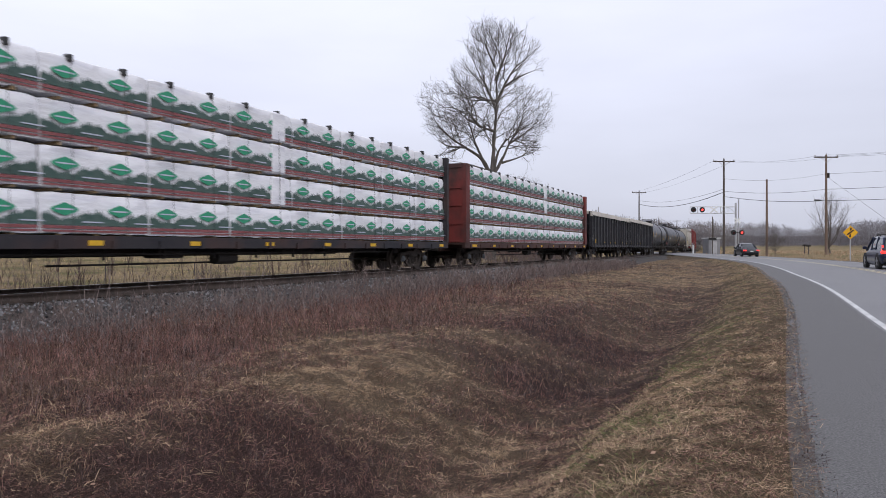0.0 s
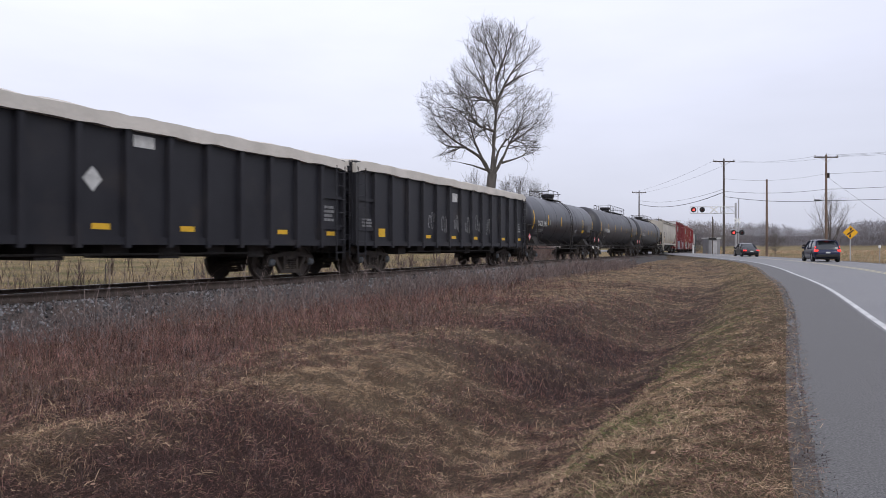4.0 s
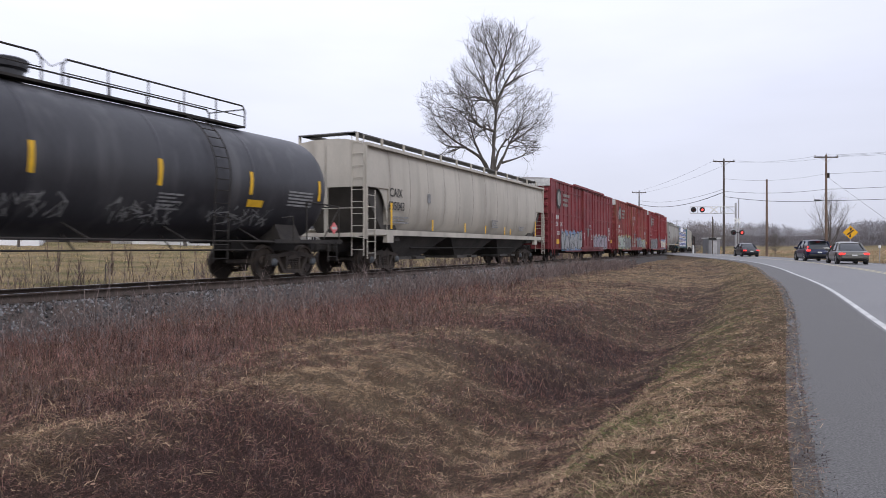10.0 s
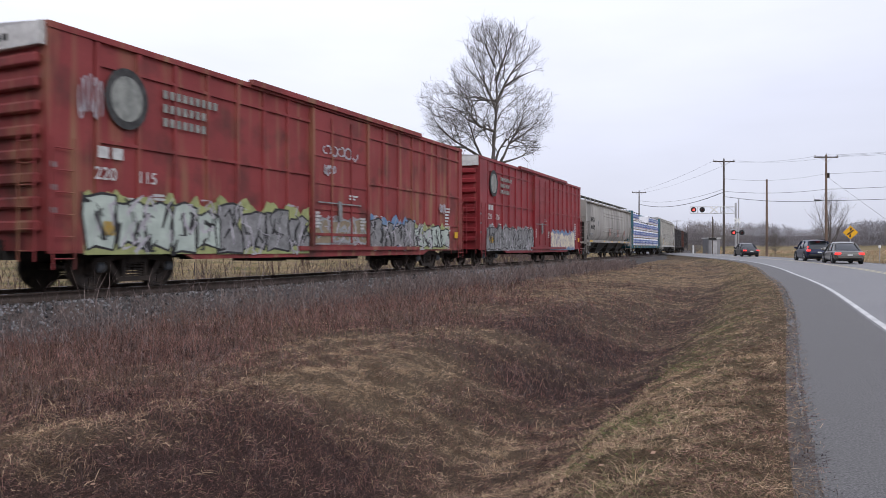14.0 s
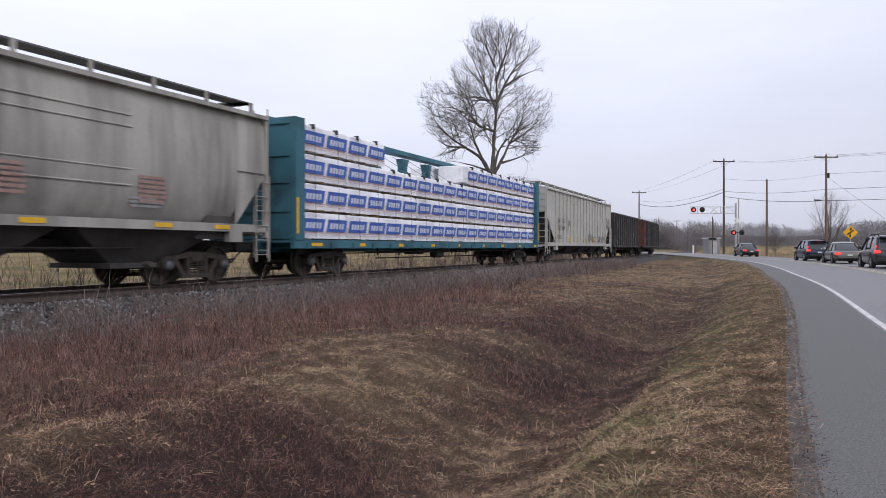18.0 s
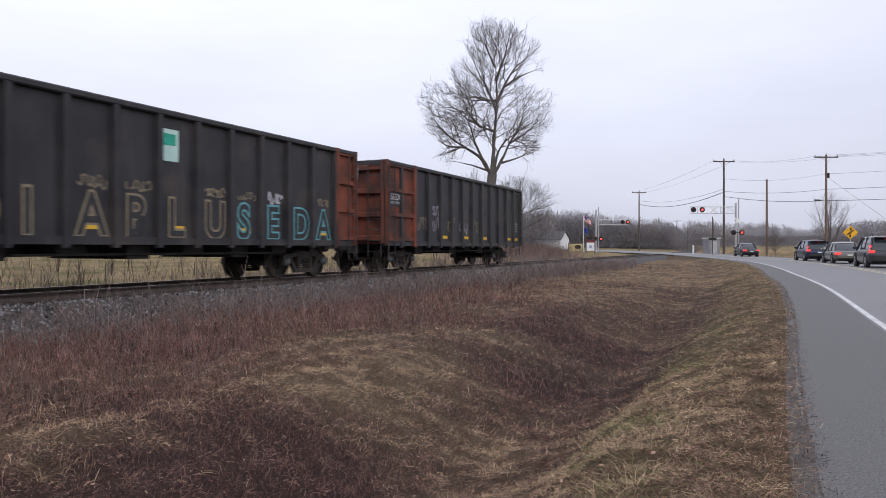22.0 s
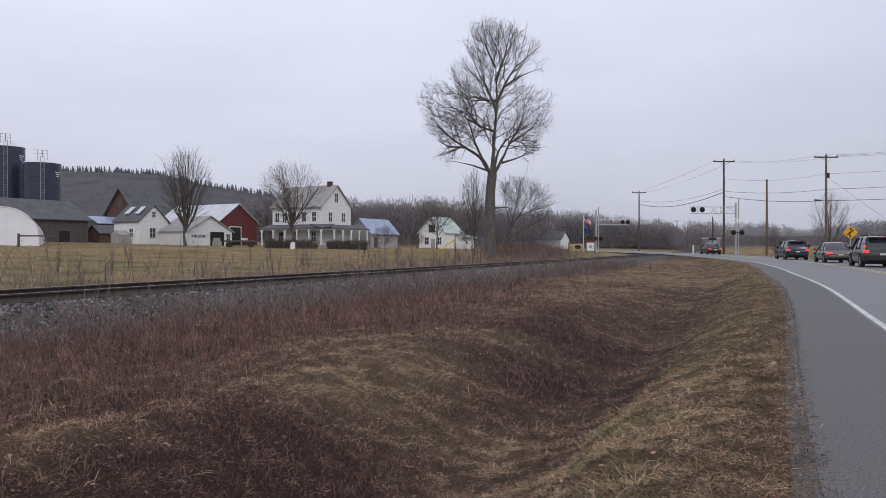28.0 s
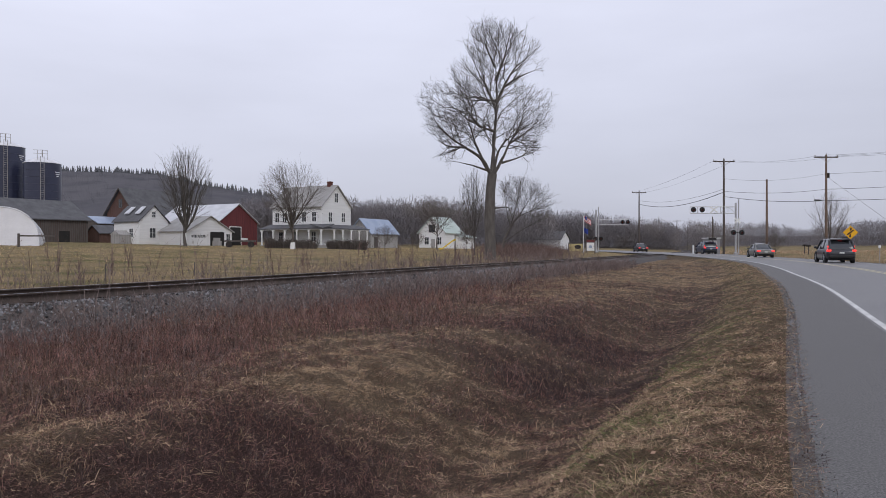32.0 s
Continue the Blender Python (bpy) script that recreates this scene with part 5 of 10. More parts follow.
def hopper_car(label, s0, s1, paint, round_sides, mark, seed, eave, cut_z, cut_x, sill_z, bays, ribs=0):
    rng = random.Random(seed)
    car, half = railcar("covered_hopper", label, s0, s1, "freight cars")
    top = eave + 0.27
    if round_sides:
        prof = [(-1.2, sill_z), (-1.46, sill_z + 0.35), (-1.55, sill_z + 1.0), (-1.56, sill_z + 1.6), (-1.50, eave - 0.35), (-1.42, eave), (-1.1, eave + 0.13), (-0.5, top - 0.05), (0.5, top - 0.05),
                (1.1, eave + 0.13), (1.42, eave), (1.50, eave - 0.35), (1.56, sill_z + 1.6), (1.55, sill_z + 1.0), (1.46, sill_z + 0.35), (1.2, sill_z)]
    else:
        prof = [(-1.5, sill_z - 0.15), (-1.5, eave), (-1.2, eave + 0.12), (-0.5, top - 0.03), (0.5, top - 0.03), (1.2, eave + 0.12), (1.5, eave), (1.5, sill_z - 0.15)]
    body = Geo()
    body.prism(prof, -half + cut_x, half - cut_x, "x")
    part("body", body, paint, car, "hopper body", smooth=38)
    # upper body runs out to the ends over the slope sheets
    up = [(y, max(z, cut_z)) for y, z in prof]
    for sx in (-1, 1):
        part("body_end", Geo().prism(up, sx * (half - cut_x), sx * half, "x"), paint, car, "upper body over the slope sheet", smooth=38)
        for y1, y2 in ((-1.5, -1.47), (1.5, 1.47)):
            if bays == 3:
                # the cream car's cut-out is rounded
                edge = [(sx * (half - cut_x * (0.5 + 0.5 * math.sin(k * math.pi / 12))), sill_z + (cut_z - sill_z) * math.cos(k * math.pi / 12)) for k in range(7)]
                part("side_gusset", Geo().prism([(sx * (half - cut_x - 0.01), cut_z)] + edge, y1, y2, "y"), paint, car)
            else:
                part("side_gusset", Geo().prism([(sx * (half - cut_x), cut_z), (sx * half, cut_z), (sx * (half - cut_x), sill_z)], y1, y2, "y"), paint, car)
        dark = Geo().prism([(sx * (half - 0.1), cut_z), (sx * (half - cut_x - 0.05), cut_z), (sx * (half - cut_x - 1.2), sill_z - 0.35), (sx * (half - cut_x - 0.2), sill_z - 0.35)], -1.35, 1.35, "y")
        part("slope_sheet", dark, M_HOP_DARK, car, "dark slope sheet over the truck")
    g = Geo()
    for sy in (-1, 1):
        g.box(-half, half, sy * 1.42, sy * 1.57, sill_z - 0.17, sill_z + 0.02)
        g.box(-half, half, sy * 1.40, sy * 1.60, eave - 0.05, eave + 0.05)
    for sx in (-1, 1):
        g.box(sx * (half - cut_x), sx * half, -1.45, 1.45, sill_z - 0.2, sill_z - 0.1)
        g.box(sx * half, sx * (half - 0.09), -1.57, -1.44, sill_z - 0.3, eave)
        g.box(sx * half, sx * (half - 0.07), -0.06, 0.06, sill_z - 0.1, eave)
        g.box(sx * half, sx * (half - 0.09), 1.44, 1.57, sill_z - 0.3, eave)
        g.box(sx * (half - cut_x - 0.3), sx * (half - cut_x + 0.15), -1.58, -1.42, sill_z - 0.42, sill_z - 0.1)
    each("side_sill", g, paint, car, "side sill, corner post or eave angle")
    for sx in (-1, 1):
        g = Geo()
        ladder(g, sx * half - (0.5 if sx > 0 else 0.0), -1.6, 0.5, sill_z + 1.3, 0.5, "x")
        ladder(g, sx * (half + 0.06), -1.5, 0.6, top, 0.45, "y")
        g.path([(sx * (half + 0.05), -1.5, sill_z + 0.7), (sx * (half + 0.05), 1.5, sill_z + 0.7)], 0.016)
        g.box(sx * half, sx * (half + 0.25), -1.3, 1.3, sill_z - 0.24, sill_z - 0.2)
        part("ladder", g, paint, car, "grab irons, end ladder and platform")
    g = Geo()
    zt = top + 0.12
    for y0, y1 in ((-1.12, -0.62), (0.62, 1.12)):
        g.box(-half + 0.1, half - 0.1, y0, y1, zt, zt + 0.035)
    for sx in (-1, 1):
        g.box(sx * (half - 0.5), sx * (half - 0.05), -1.12, 1.12, zt, zt + 0.035)
    each("roofwalk", g, paint if ribs else M_GRATE, car, "steel grating roof walk")
    g = Geo()
    n = 13
    for i in range(n):
        x = -half + 0.15 + i * (2 * half - 0.3) / (n - 1)
        g.box(x - 0.045, x + 0.045, -1.16, -1.1, eave + 0.08, zt + 0.03)
        g.box(x - 0.045, x + 0.045, 1.1, 1.16, eave + 0.08, zt + 0.03)
    each("roofwalk_bracket", g, paint, car, "roof walk bracket")
    g = Geo()
    g.box(-half + 0.8, half - 0.8, -0.3, 0.3, top - 0.05, top + 0.07)
    for i in range(8):
        x = -half + 1.6 + i * (2 * half - 3.2) / 7
        g.box(x - 0.1, x + 0.1, -0.38, 0.38, top + 0.05, top + 0.1)
    part("hatch_cover", g, paint, car, "long trough hatch cover")
    # outlet bays
    span = 2 * (half - cut_x) - 0.4
    for i in range(bays):
        c = -span / 2 + (i + 0.5) * span / bays
        w = span / bays / 2
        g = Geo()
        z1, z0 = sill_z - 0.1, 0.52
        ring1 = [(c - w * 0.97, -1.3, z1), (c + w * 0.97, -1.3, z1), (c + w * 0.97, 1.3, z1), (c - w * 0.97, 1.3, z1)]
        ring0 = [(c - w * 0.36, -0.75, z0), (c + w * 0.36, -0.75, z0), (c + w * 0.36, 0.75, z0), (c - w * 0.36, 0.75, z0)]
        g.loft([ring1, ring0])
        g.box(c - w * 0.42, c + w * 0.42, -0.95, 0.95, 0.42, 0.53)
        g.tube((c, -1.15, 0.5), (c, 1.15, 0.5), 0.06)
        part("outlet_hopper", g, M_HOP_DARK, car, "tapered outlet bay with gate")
    if ribs:
        g = Geo()
        for i in range(ribs + 1):
            x = -half + cut_x + i * 2 * (half - cut_x) / ribs
            for sy in (-1, 1):
                g.prism([(x - 0.055, sy * 1.5), (x + 0.055, sy * 1.5), (x + 0.045, sy * 1.565), (x - 0.045, sy * 1.565)], sill_z, eave - 0.05, "z")
        each("side_post", g, paint, car, "vertical side post")
        # dark strips on both sides of each post paint its shadow line
        g = Geo()
        for i in range(ribs + 1):
            x = -half + cut_x + i * 2 * (half - cut_x) / ribs
            g.box(x - 0.085, x - 0.055, -1.505, -1.49, sill_z + 0.05, eave - 0.1)
            g.box(x + 0.055, x + 0.075, -1.505, -1.49, sill_z + 0.05, eave - 0.1)
        each("panel_joint", g, M_HOP_DARK, car, "dark strip painted as the post's shadow line")
    else:
        g = Geo()
        for i in range(12):
            x = -half + cut_x + 0.1 + i * (2 * (half - cut_x) - 0.2) / 11
            pts = [(x, y - 0.004, z) for y, z in prof[1:6]]
            m_ = len(pts)
            g.add([(p[0] - 0.014, p[1] - 0.002, p[2]) for p in pts] + [(p[0] + 0.014, p[1] - 0.004, p[2]) for p in pts], [(k, k + 1, m_ + k + 1, m_ + k) for k in range(m_ - 1)])
        each("weld_seam", g, M_SEAM if bays == 3 else paint, car, "vertical weld seam")
        if bays == 4:
            g = Geo()
            for z, yy in ((eave - 0.62, -1.528), (eave - 0.86, -1.543), (sill_z + 1.05, -1.55), (sill_z + 0.72, -1.52)):
                g.tube((-half + 6.6, yy, z), (half - 4.3, yy, z), 0.022, 6)
            each("side_rib", g, paint, car, "long horizontal pressed rib")
            g = Geo()
            for x in (-1.2, 2.4, 5.6):
                bars(g, x, sill_z + 0.35, 0.75, 0.6, 6, rng, -1.575, 0.1)
            part("red_stencil", g, surf("stencil_red_faded", (0.3, 0.16, 0.14), (0.36, 0.25, 0.22), scale=5, rough=0.8, bump=0), car, "faded red notice bars")
    yside = -1.572
    for txt, x, z, size in mark:
        lettering("reporting_mark", txt, size, -half + x, z, car, M_TEXT_K, yside, 0.95)
    g = Geo()
    bars(g, -half + cut_x + 0.25, sill_z + 0.22, 1.3, 0.28, 3, rng, yside, 0.4)
    bars(g, half * 0.15, sill_z + 0.3, 0.9, 0.4, 4, rng, yside, 0.4)
    bars(g, half * 0.55, sill_z + 0.25, 1.0, 0.25, 3, rng, yside, 0.4)
    g.box(-half + cut_x + 3.0, -half + cut_x + 3.3, yside - 0.002, yside, sill_z + 1.1, sill_z + 1.45)
    part("stencil", g, M_TEXT_G, car, "faded stencil bars")
    g = Geo()
    if bays == 4 and round_sides:
        for k, x in enumerate((-half + cut_x + 0.05, -3.4, -0.2, 3.0, 6.0, half - cut_x - 0.8)):
            g.box(x, x + (1.0 if k == 0 else 0.5), yside - 0.012, yside - 0.004, sill_z - 0.12, sill_z - 0.02)
    else:
        for x, tall in ((-half + cut_x + 0.1, 0.9), (-half + cut_x + 3.4, 0.42), (half - cut_x - 0.2, 0.8), (0.6, 0.35), (-1.8, 0.4), (3.2, 0.35), (4.0, 0.3)):
            g.box(x, x + 0.13, yside - 0.004, yside, sill_z + 0.05, sill_z + 0.05 + tall)
    each("reflector", g, M_YELLOW, car, "yellow reflective strip")
    g = Geo()
    g.box(-half, half, -0.28, 0.28, 0.76, 1.05)
    g.tube((-half * 0.6, -1.1, 0.85), (half * 0.6, -1.1, 0.85), 0.025)
    part("centre_sill", g, M_UNDER, car)
    add_trucks(car, (-half + 2.0, half - 2.0))
    add_couplers(car, half, 0.7)
    return car, half, rng


hopper_car("cream round-sided covered hopper with roof walk", -20.1, -0.25, M_HOP_CREAM, True,
           (("CAIX", 1.55, 2.62, 0.3), ("635043", 1.45, 2.16, 0.3)), 21, 4.22, 2.85, 1.5, 1.45, 3)
hopper_car("weathered grey round-sided covered hopper, streaked with grime", 63.8, 83.3, M_HOP_GREY, True,
           (("MWCX", 1.55, 2.78, 0.34), ("481185", 1.65, 2.22, 0.34)), 22, 4.2, 2.75, 1.15, 1.42, 4)
car, half, rng = hopper_car("pale grey covered hopper with ribbed sides", 108.7, 127.95, M_HOP_PALE, False,
                            (("EH", 2.5, 2.4, 0.3), ("SX", 3.6, 2.4, 0.3), ("123", 2.5, 1.95, 0.3), ("054", 3.55, 1.95, 0.3)), 23, 4.35, 3.0, 2.1, 1.15, 4, ribs=16)
g = Geo()
for x0 in (1.3, 2.3, 3.2, 4.6, 5.6, 6.5):
    scribble(rng, x0, x0 + 0.6, 1.25, 1.75, 0.03, -1.57, 3, g)
scribble(rng, 7.6, 8.9, 2.3, 3.3, 0.05, -1.57, 4, g)
part("graffiti", g, M_GRAF_K, car, "black sprayed tags")

# -- boxcars --
M_BOX_A = surf("boxcar_red", (0.225, 0.036, 0.042), (0.165, 0.03, 0.035), scale=0.8, rough=0.55, bump=0.08, fine=30, c3=(0.12, 0.03, 0.032), s3=0.6, lo3=0.5, hi3=0.75, c4=(0.26, 0.1, 0.085), s4=2.5, lo4=0.58, hi4=0.85)
M_BOX_B = surf("boxcar_rusty_red", (0.27, 0.05, 0.05), (0.21, 0.04, 0.04), scale=0.9, rough=0.65, bump=0.12, fine=30, c3=(0.1, 0.035, 0.03), s3=1.1, lo3=0.52, hi3=0.74, c4=(0.28, 0.15, 0.085), s4=2.6, lo4=0.52, hi4=0.72)
M_BOX_C = surf("boxcar_bright_red", (0.26, 0.026, 0.032), (0.21, 0.024, 0.029), scale=0.8, rough=0.5, bump=0.06, fine=30, c3=(0.15, 0.03, 0.03), s3=0.5, lo3=0.52, hi3=0.78, c4=(0.3, 0.11, 0.09), s4=2.5, lo4=0.6, hi4=0.85)
M_BOX_ROOF = surf("boxcar_roof", (0.4, 0.4, 0.4), (0.28, 0.26, 0.25), scale=1.2, rough=0.6, bump=0.1, metal=0.3)
M_EMBLEM_G = surf("emblem_grey", (0.32, 0.33, 0.3), (0.16, 0.17, 0.16), scale=5, rough=0.7, bump=0.05)


def boxcar(label, s0, s1, paint, number, seed, murals):
    rng = random.Random(seed)
    car, half = railcar("boxcar", label, s0, s1, "freight cars")
    eave, base = 4.98, 0.80
    d0, d1 = -half + 8.1, -half + 11.25
    g = Geo()
    for sy in (-1, 1):
        g.box(-half, half, sy * 1.44, sy * 1.49, base, eave)
    each("side_sheet", g, paint, car, "red side sheet")
    g = Geo()
    g.box(-half + 0.05, half - 0.05, -1.43, 1.43, 1.0, 1.1)
    part("floor", g, M_UNDER, car)
    posts = Geo()
    left = [-half + 1.05 + i * (d0 - (-half + 1.05)) / 7 for i in range(7)]
    right = [d1 + (i + 1) * (half - 0.25 - d1) / 7 for i in range(7)]
    for x in left + right:
        for sy in (-1, 1):
            posts.prism([(x - 0.06, sy * 1.49), (x + 0.06, sy * 1.49), (x + 0.045, sy * 1.552), (x - 0.045, sy * 1.552)], base, eave - 0.05, "z")
    each("side_post", posts, paint, car, "vertical side post")
    g = Geo()
    for a, b in ((-half + 1.0, d0), (d1, half - 0.2)):
        for z in (1.75, 2.95, 4.45):
            g.box(a, b, -1.54, -1.49, z - 0.035, z + 0.035)
    each("side_seam", g, paint, car, "horizontal seam")
    g = Geo()
    for sy in (-1, 1):
        g.box(-half - 0.02, half + 0.02, sy * 1.42, sy * 1.57, eave - 0.1, eave + 0.02)
        g.prism([(-half, base + 0.05), (half, base + 0.05), (half, base - 0.05), (half - 3.2, base - 0.05), (half - 3.6, base - 0.2), (-half + 3.6, base - 0.2), (-half + 3.2, base - 0.05), (-half, base - 0.05)],
                sy * 1.46, sy * 1.53, "y")
        g.box(-half - 0.02, -half + 0.9, sy * 1.49, sy * 1.545, base, eave - 0.05)
        g.box(half - 0.2, half + 0.02, sy * 1.49, sy * 1.55, base, eave - 0.05)
    each("side_sill", g, paint, car, "fish-bellied sill, corner sheet or roof plate")
    roof = Geo()
    roof.prism([(-1.5, eave), (-1.5, eave + 0.04), (0, eave + 0.16), (1.5, eave + 0.04), (1.5, eave)], -half, half, "x")
    for i in range(15):
        x = -half + 0.6 + i * (2 * half - 1.2) / 14
        roof.prism([(-1.5, eave + 0.03), (0, eave + 0.19), (1.5, eave + 0.03)], x - 0.05, x + 0.05, "x")
    part("roof", roof, M_BOX_ROOF, car, "galvanised panel roof")
    g = Geo()
    g.box(d0 - 2.6, d1 + 3.7, -1.66, -1.5, eave - 0.04, eave + 0.1)
    g.box(d0 - 0.6, d1 + 3.6, -1.62, -1.5, base - 0.02, base + 0.1)
    each("door_rail", g, paint, car, "door rail")
    door = Geo()
    door.box(d0, d1, -1.56, -1.48, base + 0.12, eave - 0.14)
    bar = Geo()
    for z in (1.25, 2.0, 2.75, 3.55, 4.3):
        bar.box(d0 + 0.05, d1 - 0.05, -1.59, -1.56, z - 0.04, z + 0.04)
    for x in (d0 + 0.06, d1 - 0.06):
        bar.box(x - 0.06, x + 0.06, -1.63, -1.55, base + 0.1, eave - 0.14)
    for x in (d0 + 1.0, d0 + 2.1):
        bar.tube((x, -1.6, base + 0.2), (x, -1.6, eave - 0.3), 0.025, 6)
    d = part("plug_door", door, paint, car, "wide sliding plug door")
    each("door_bar", bar, paint, d, "door bar")
    g = Geo()
    g.box(d0 + 1.34, d0 + 1.48, -1.64, -1.6, 1.65, 2.25)
    g.box(d0 + 0.3, d1 - 0.5, -1.62, -1.6, 2.16, 2.2)
    g.box(d0 + 1.32, d0 + 1.48, -1.66, -1.62, 1.7, 2.1)
    part("door_handle", g, M_TEXT_G, d, "worn pale door lever")
    for sx in (-1, 1):
        g = Geo()
        g.box(sx * half, sx * (half - 0.06), -1.45, 1.45, base, eave)
        e = part("end_wall", g, paint, car, "ribbed end wall")
        g = Geo()
        for k in range(8):
            z = 1.25 + k * 0.44
            g.box(sx * half, sx * (half + 0.12), -1.36, 1.36, z - 0.11, z + 0.11, c=0.04)
        each("end_rib", g, paint, e, "pressed horizontal rib")
        g = Geo()
        g.box(sx * half, sx * (half + 0.14), -1.47, 1.47, eave - 0.42, eave)
        part("end_header", g, M_TEXT_W, car, "white header panel with number bar")
        g = Geo()
        for k in range(5):
            g.box(sx * (half + 0.145), sx * (half + 0.15), -0.6 + k * 0.2, -0.46 + k * 0.2, eave - 0.27, eave - 0.14)
        part("header_bars", g, M_TEXT_K, car)
        g = Geo()
        ladder(g, sx * half - (0.5 if sx > 0 else -0.02), -1.62, 0.45, 2.9, 0.45, "x")
        ladder(g, sx * (half + 0.2), -1.42, 0.6, 3.0, 0.45, "y")
        part("ladder", g, paint, car, "corner ladder")
    g = Geo()
    for k in range(3):
        g.box(-half + 0.02, -half + 0.14, -1.558, -1.55, 1.5 + k * 0.42, 1.6 + k * 0.42)
    each("corner_stripe", g, M_TEXT_G, car, "white reflective corner mark")
    # worn round emblem and faded wording
    g = Geo()
    g.lathe([(-1.566, 0.62), (-1.56, 0.62)], 28, "y", pose(-half + 1.72, 0, 3.88) @ Matrix.Diagonal((0.86, 1, 1, 1)))
    part("emblem_ring", g, M_TEXT_K, car, "dark ring of a worn round emblem")
    g = Geo()
    g.lathe([(-1.572, 0.46), (-1.567, 0.46)], 24, "y", pose(-half + 1.72, 0, 3.88) @ Matrix.Diagonal((0.86, 1, 1, 1)))
    part("emblem_disc", g, M_EMBLEM_G, car, "grey worn emblem disc")
    g = Geo()
    for k, w in enumerate((1.62, 1.32, 1.42)):
        u = 0
        while u < w - 0.1:
            g.box(-half + 2.68 + u, -half + 2.68 + u + 0.12, -1.562, -1.556, 4.08 - k * 0.3, 4.26 - k * 0.3)
            u += 0.19
    part("wording_bars", g, M_EMBLEM_G, car, "faded cream wording bars")
    g = Geo()
    for u in (0, 0.34):
        g.box(-half + 1.03 + u, -half + 1.28 + u, -1.562, -1.556, 2.62, 2.85)
    bars(g, -half + 1.3, 1.6, 0.6, 0.28, 2, rng, -1.556, 0.2)
    bars(g, -half + 2.4, 1.75, 0.4, 0.25, 3, rng, -1.556, 0.2)
    bars(g, half - 1.7, 1.35, 0.5, 1.1, 9, rng, -1.556, 0.4)
    bars(g, d0 + 0.1, 1.4, 0.35, 0.5, 5, rng, -1.6, 0.4)
    bars(g, d1 - 0.55, 1.4, 0.35, 0.4, 4, rng, -1.6, 0.4)
    bars(g, d1 - 1.2, 2.3, 0.5, 0.18, 2, rng, -1.6, 0.4)
    each("stencil", g, M_TEXT_W, car, "white stencil bar")
    lettering("car_number", number[0], 0.25, -half + 0.95, 2.2, car, M_TEXT_W, -1.558, 1.0)
    lettering("car_number", number[1], 0.25, -half + 1.98, 2.2, car, M_TEXT_W, -1.558, 1.0)
    g = Geo()
    g.box(-half + 1.15, -half + 1.75, -1.562, -1.556, 1.1, 1.38)
    for x in (3.0, 4.8, 6.4, 12.2, 13.9, 15.6):
        g.box(-half + x, -half + x + 0.45, -1.5575, -1.553, 1.02, 1.12)
    g.box(half - 0.75, half - 0.35, -1.562, -1.556, 1.25, 1.5)
    each("reflector", g, M_YELLOW, car, "yellow reflective marker")
    for x0, x1, z0, z1, fill, edge, acc, n in murals:
        mural(car, rng, -half + x0, -half + x1, z0, z1, fill, edge, acc, -1.56, n)
    u = Geo()
    u.box(-half, half, -0.3, 0.3, 0.62, 1.0)
    for x in (-2.6, -0.5, 1.2):
        u.box(x, x + 0.7, -1.1, 0.2, 0.5, 0.95)
    u.tube((-half * 0.6, -0.9, 0.62), (half * 0.6, -0.9, 0.62), 0.03)
    part("underframe", u, M_UNDER, car)
    add_trucks(car, (-half + 2.35, half - 2.35))
    add_couplers(car, half, 0.95)
    return car


boxcar("red boxcar with large grey and blue graffiti", 1.4, 20.32, M_BOX_A, ("220", "203"), 31,
       ((2.3, 7.9, 0.68, 1.98, M_GRAF_W, M_GRAF_K, M_GRAF_B, 5), (11.6, 16.6, 0.75, 1.85, M_GRAF_M, M_GRAF_K, M_GRAF_W, 5)))
rusty = boxcar("rust-stained red boxcar covered in pale green and grey graffiti", 22.22, 41.15, M_BOX_B, ("220", "115"), 32,
       ((0.72, 4.4, 0.72, 1.95, M_GRAF_MINT, M_GRAF_K, M_GRAF_Y, 5), (4.3, 8.0, 0.7, 2.0, M_TEXT_G, M_GRAF_K, M_GRAF_Y, 4),
        (8.2, 11.2, 0.95, 1.8, M_GRAF_T, M_GRAF_W, M_GRAF_W, 3), (11.4, 14.6, 0.78, 1.9, M_TEXT_G, M_GRAF_K, M_GRAF_B, 4), (14.5, 17.6, 0.8, 1.75, M_GRAF_MINT, M_GRAF_K, M_GRAF_Y, 4)))
tag_rng = random.Random(77)
for x0, w0, zl, zh, wd in ((-0.8, 1.9, 3.55, 3.95, 0.022), (-0.75, 0.6, 3.0, 3.3, 0.03), (-8.9, 0.55, 3.3, 4.3, 0.012), (7.2, 0.5, 2.2, 2.6, 0.03)):
    g = Geo()
    for _ in range(2):
        scribble(tag_rng, x0, x0 + w0, zl, zh, wd, -1.6, 5, g)
    part("graffiti", g, M_GRAF_P, rusty, "thin white sprayed tag")
boxcar("bright red boxcar with cream and grey graffiti", 43.25, 62.15, M_BOX_C, ("220", "116"), 33,
       ((0.8, 8.0, 0.72, 1.95, M_TEXT_G, M_GRAF_K, M_TEXT_G, 7), (11.3, 17.2, 0.72, 1.95, M_GRAF_C, M_GRAF_M, M_GRAF_B, 6)))


# ---- trees ----
M_BARK = surf("bark_grey", (0.14, 0.126, 0.114), (0.08, 0.072, 0.066), scale=5, rough=0.95, bump=0.8, fine=30, stretch=(1, 1, 0.25))
M_BARK_B = surf("bark_brown", (0.15, 0.128, 0.112), (0.09, 0.076, 0.068), scale=4, rough=0.95, bump=0.6, fine=30)
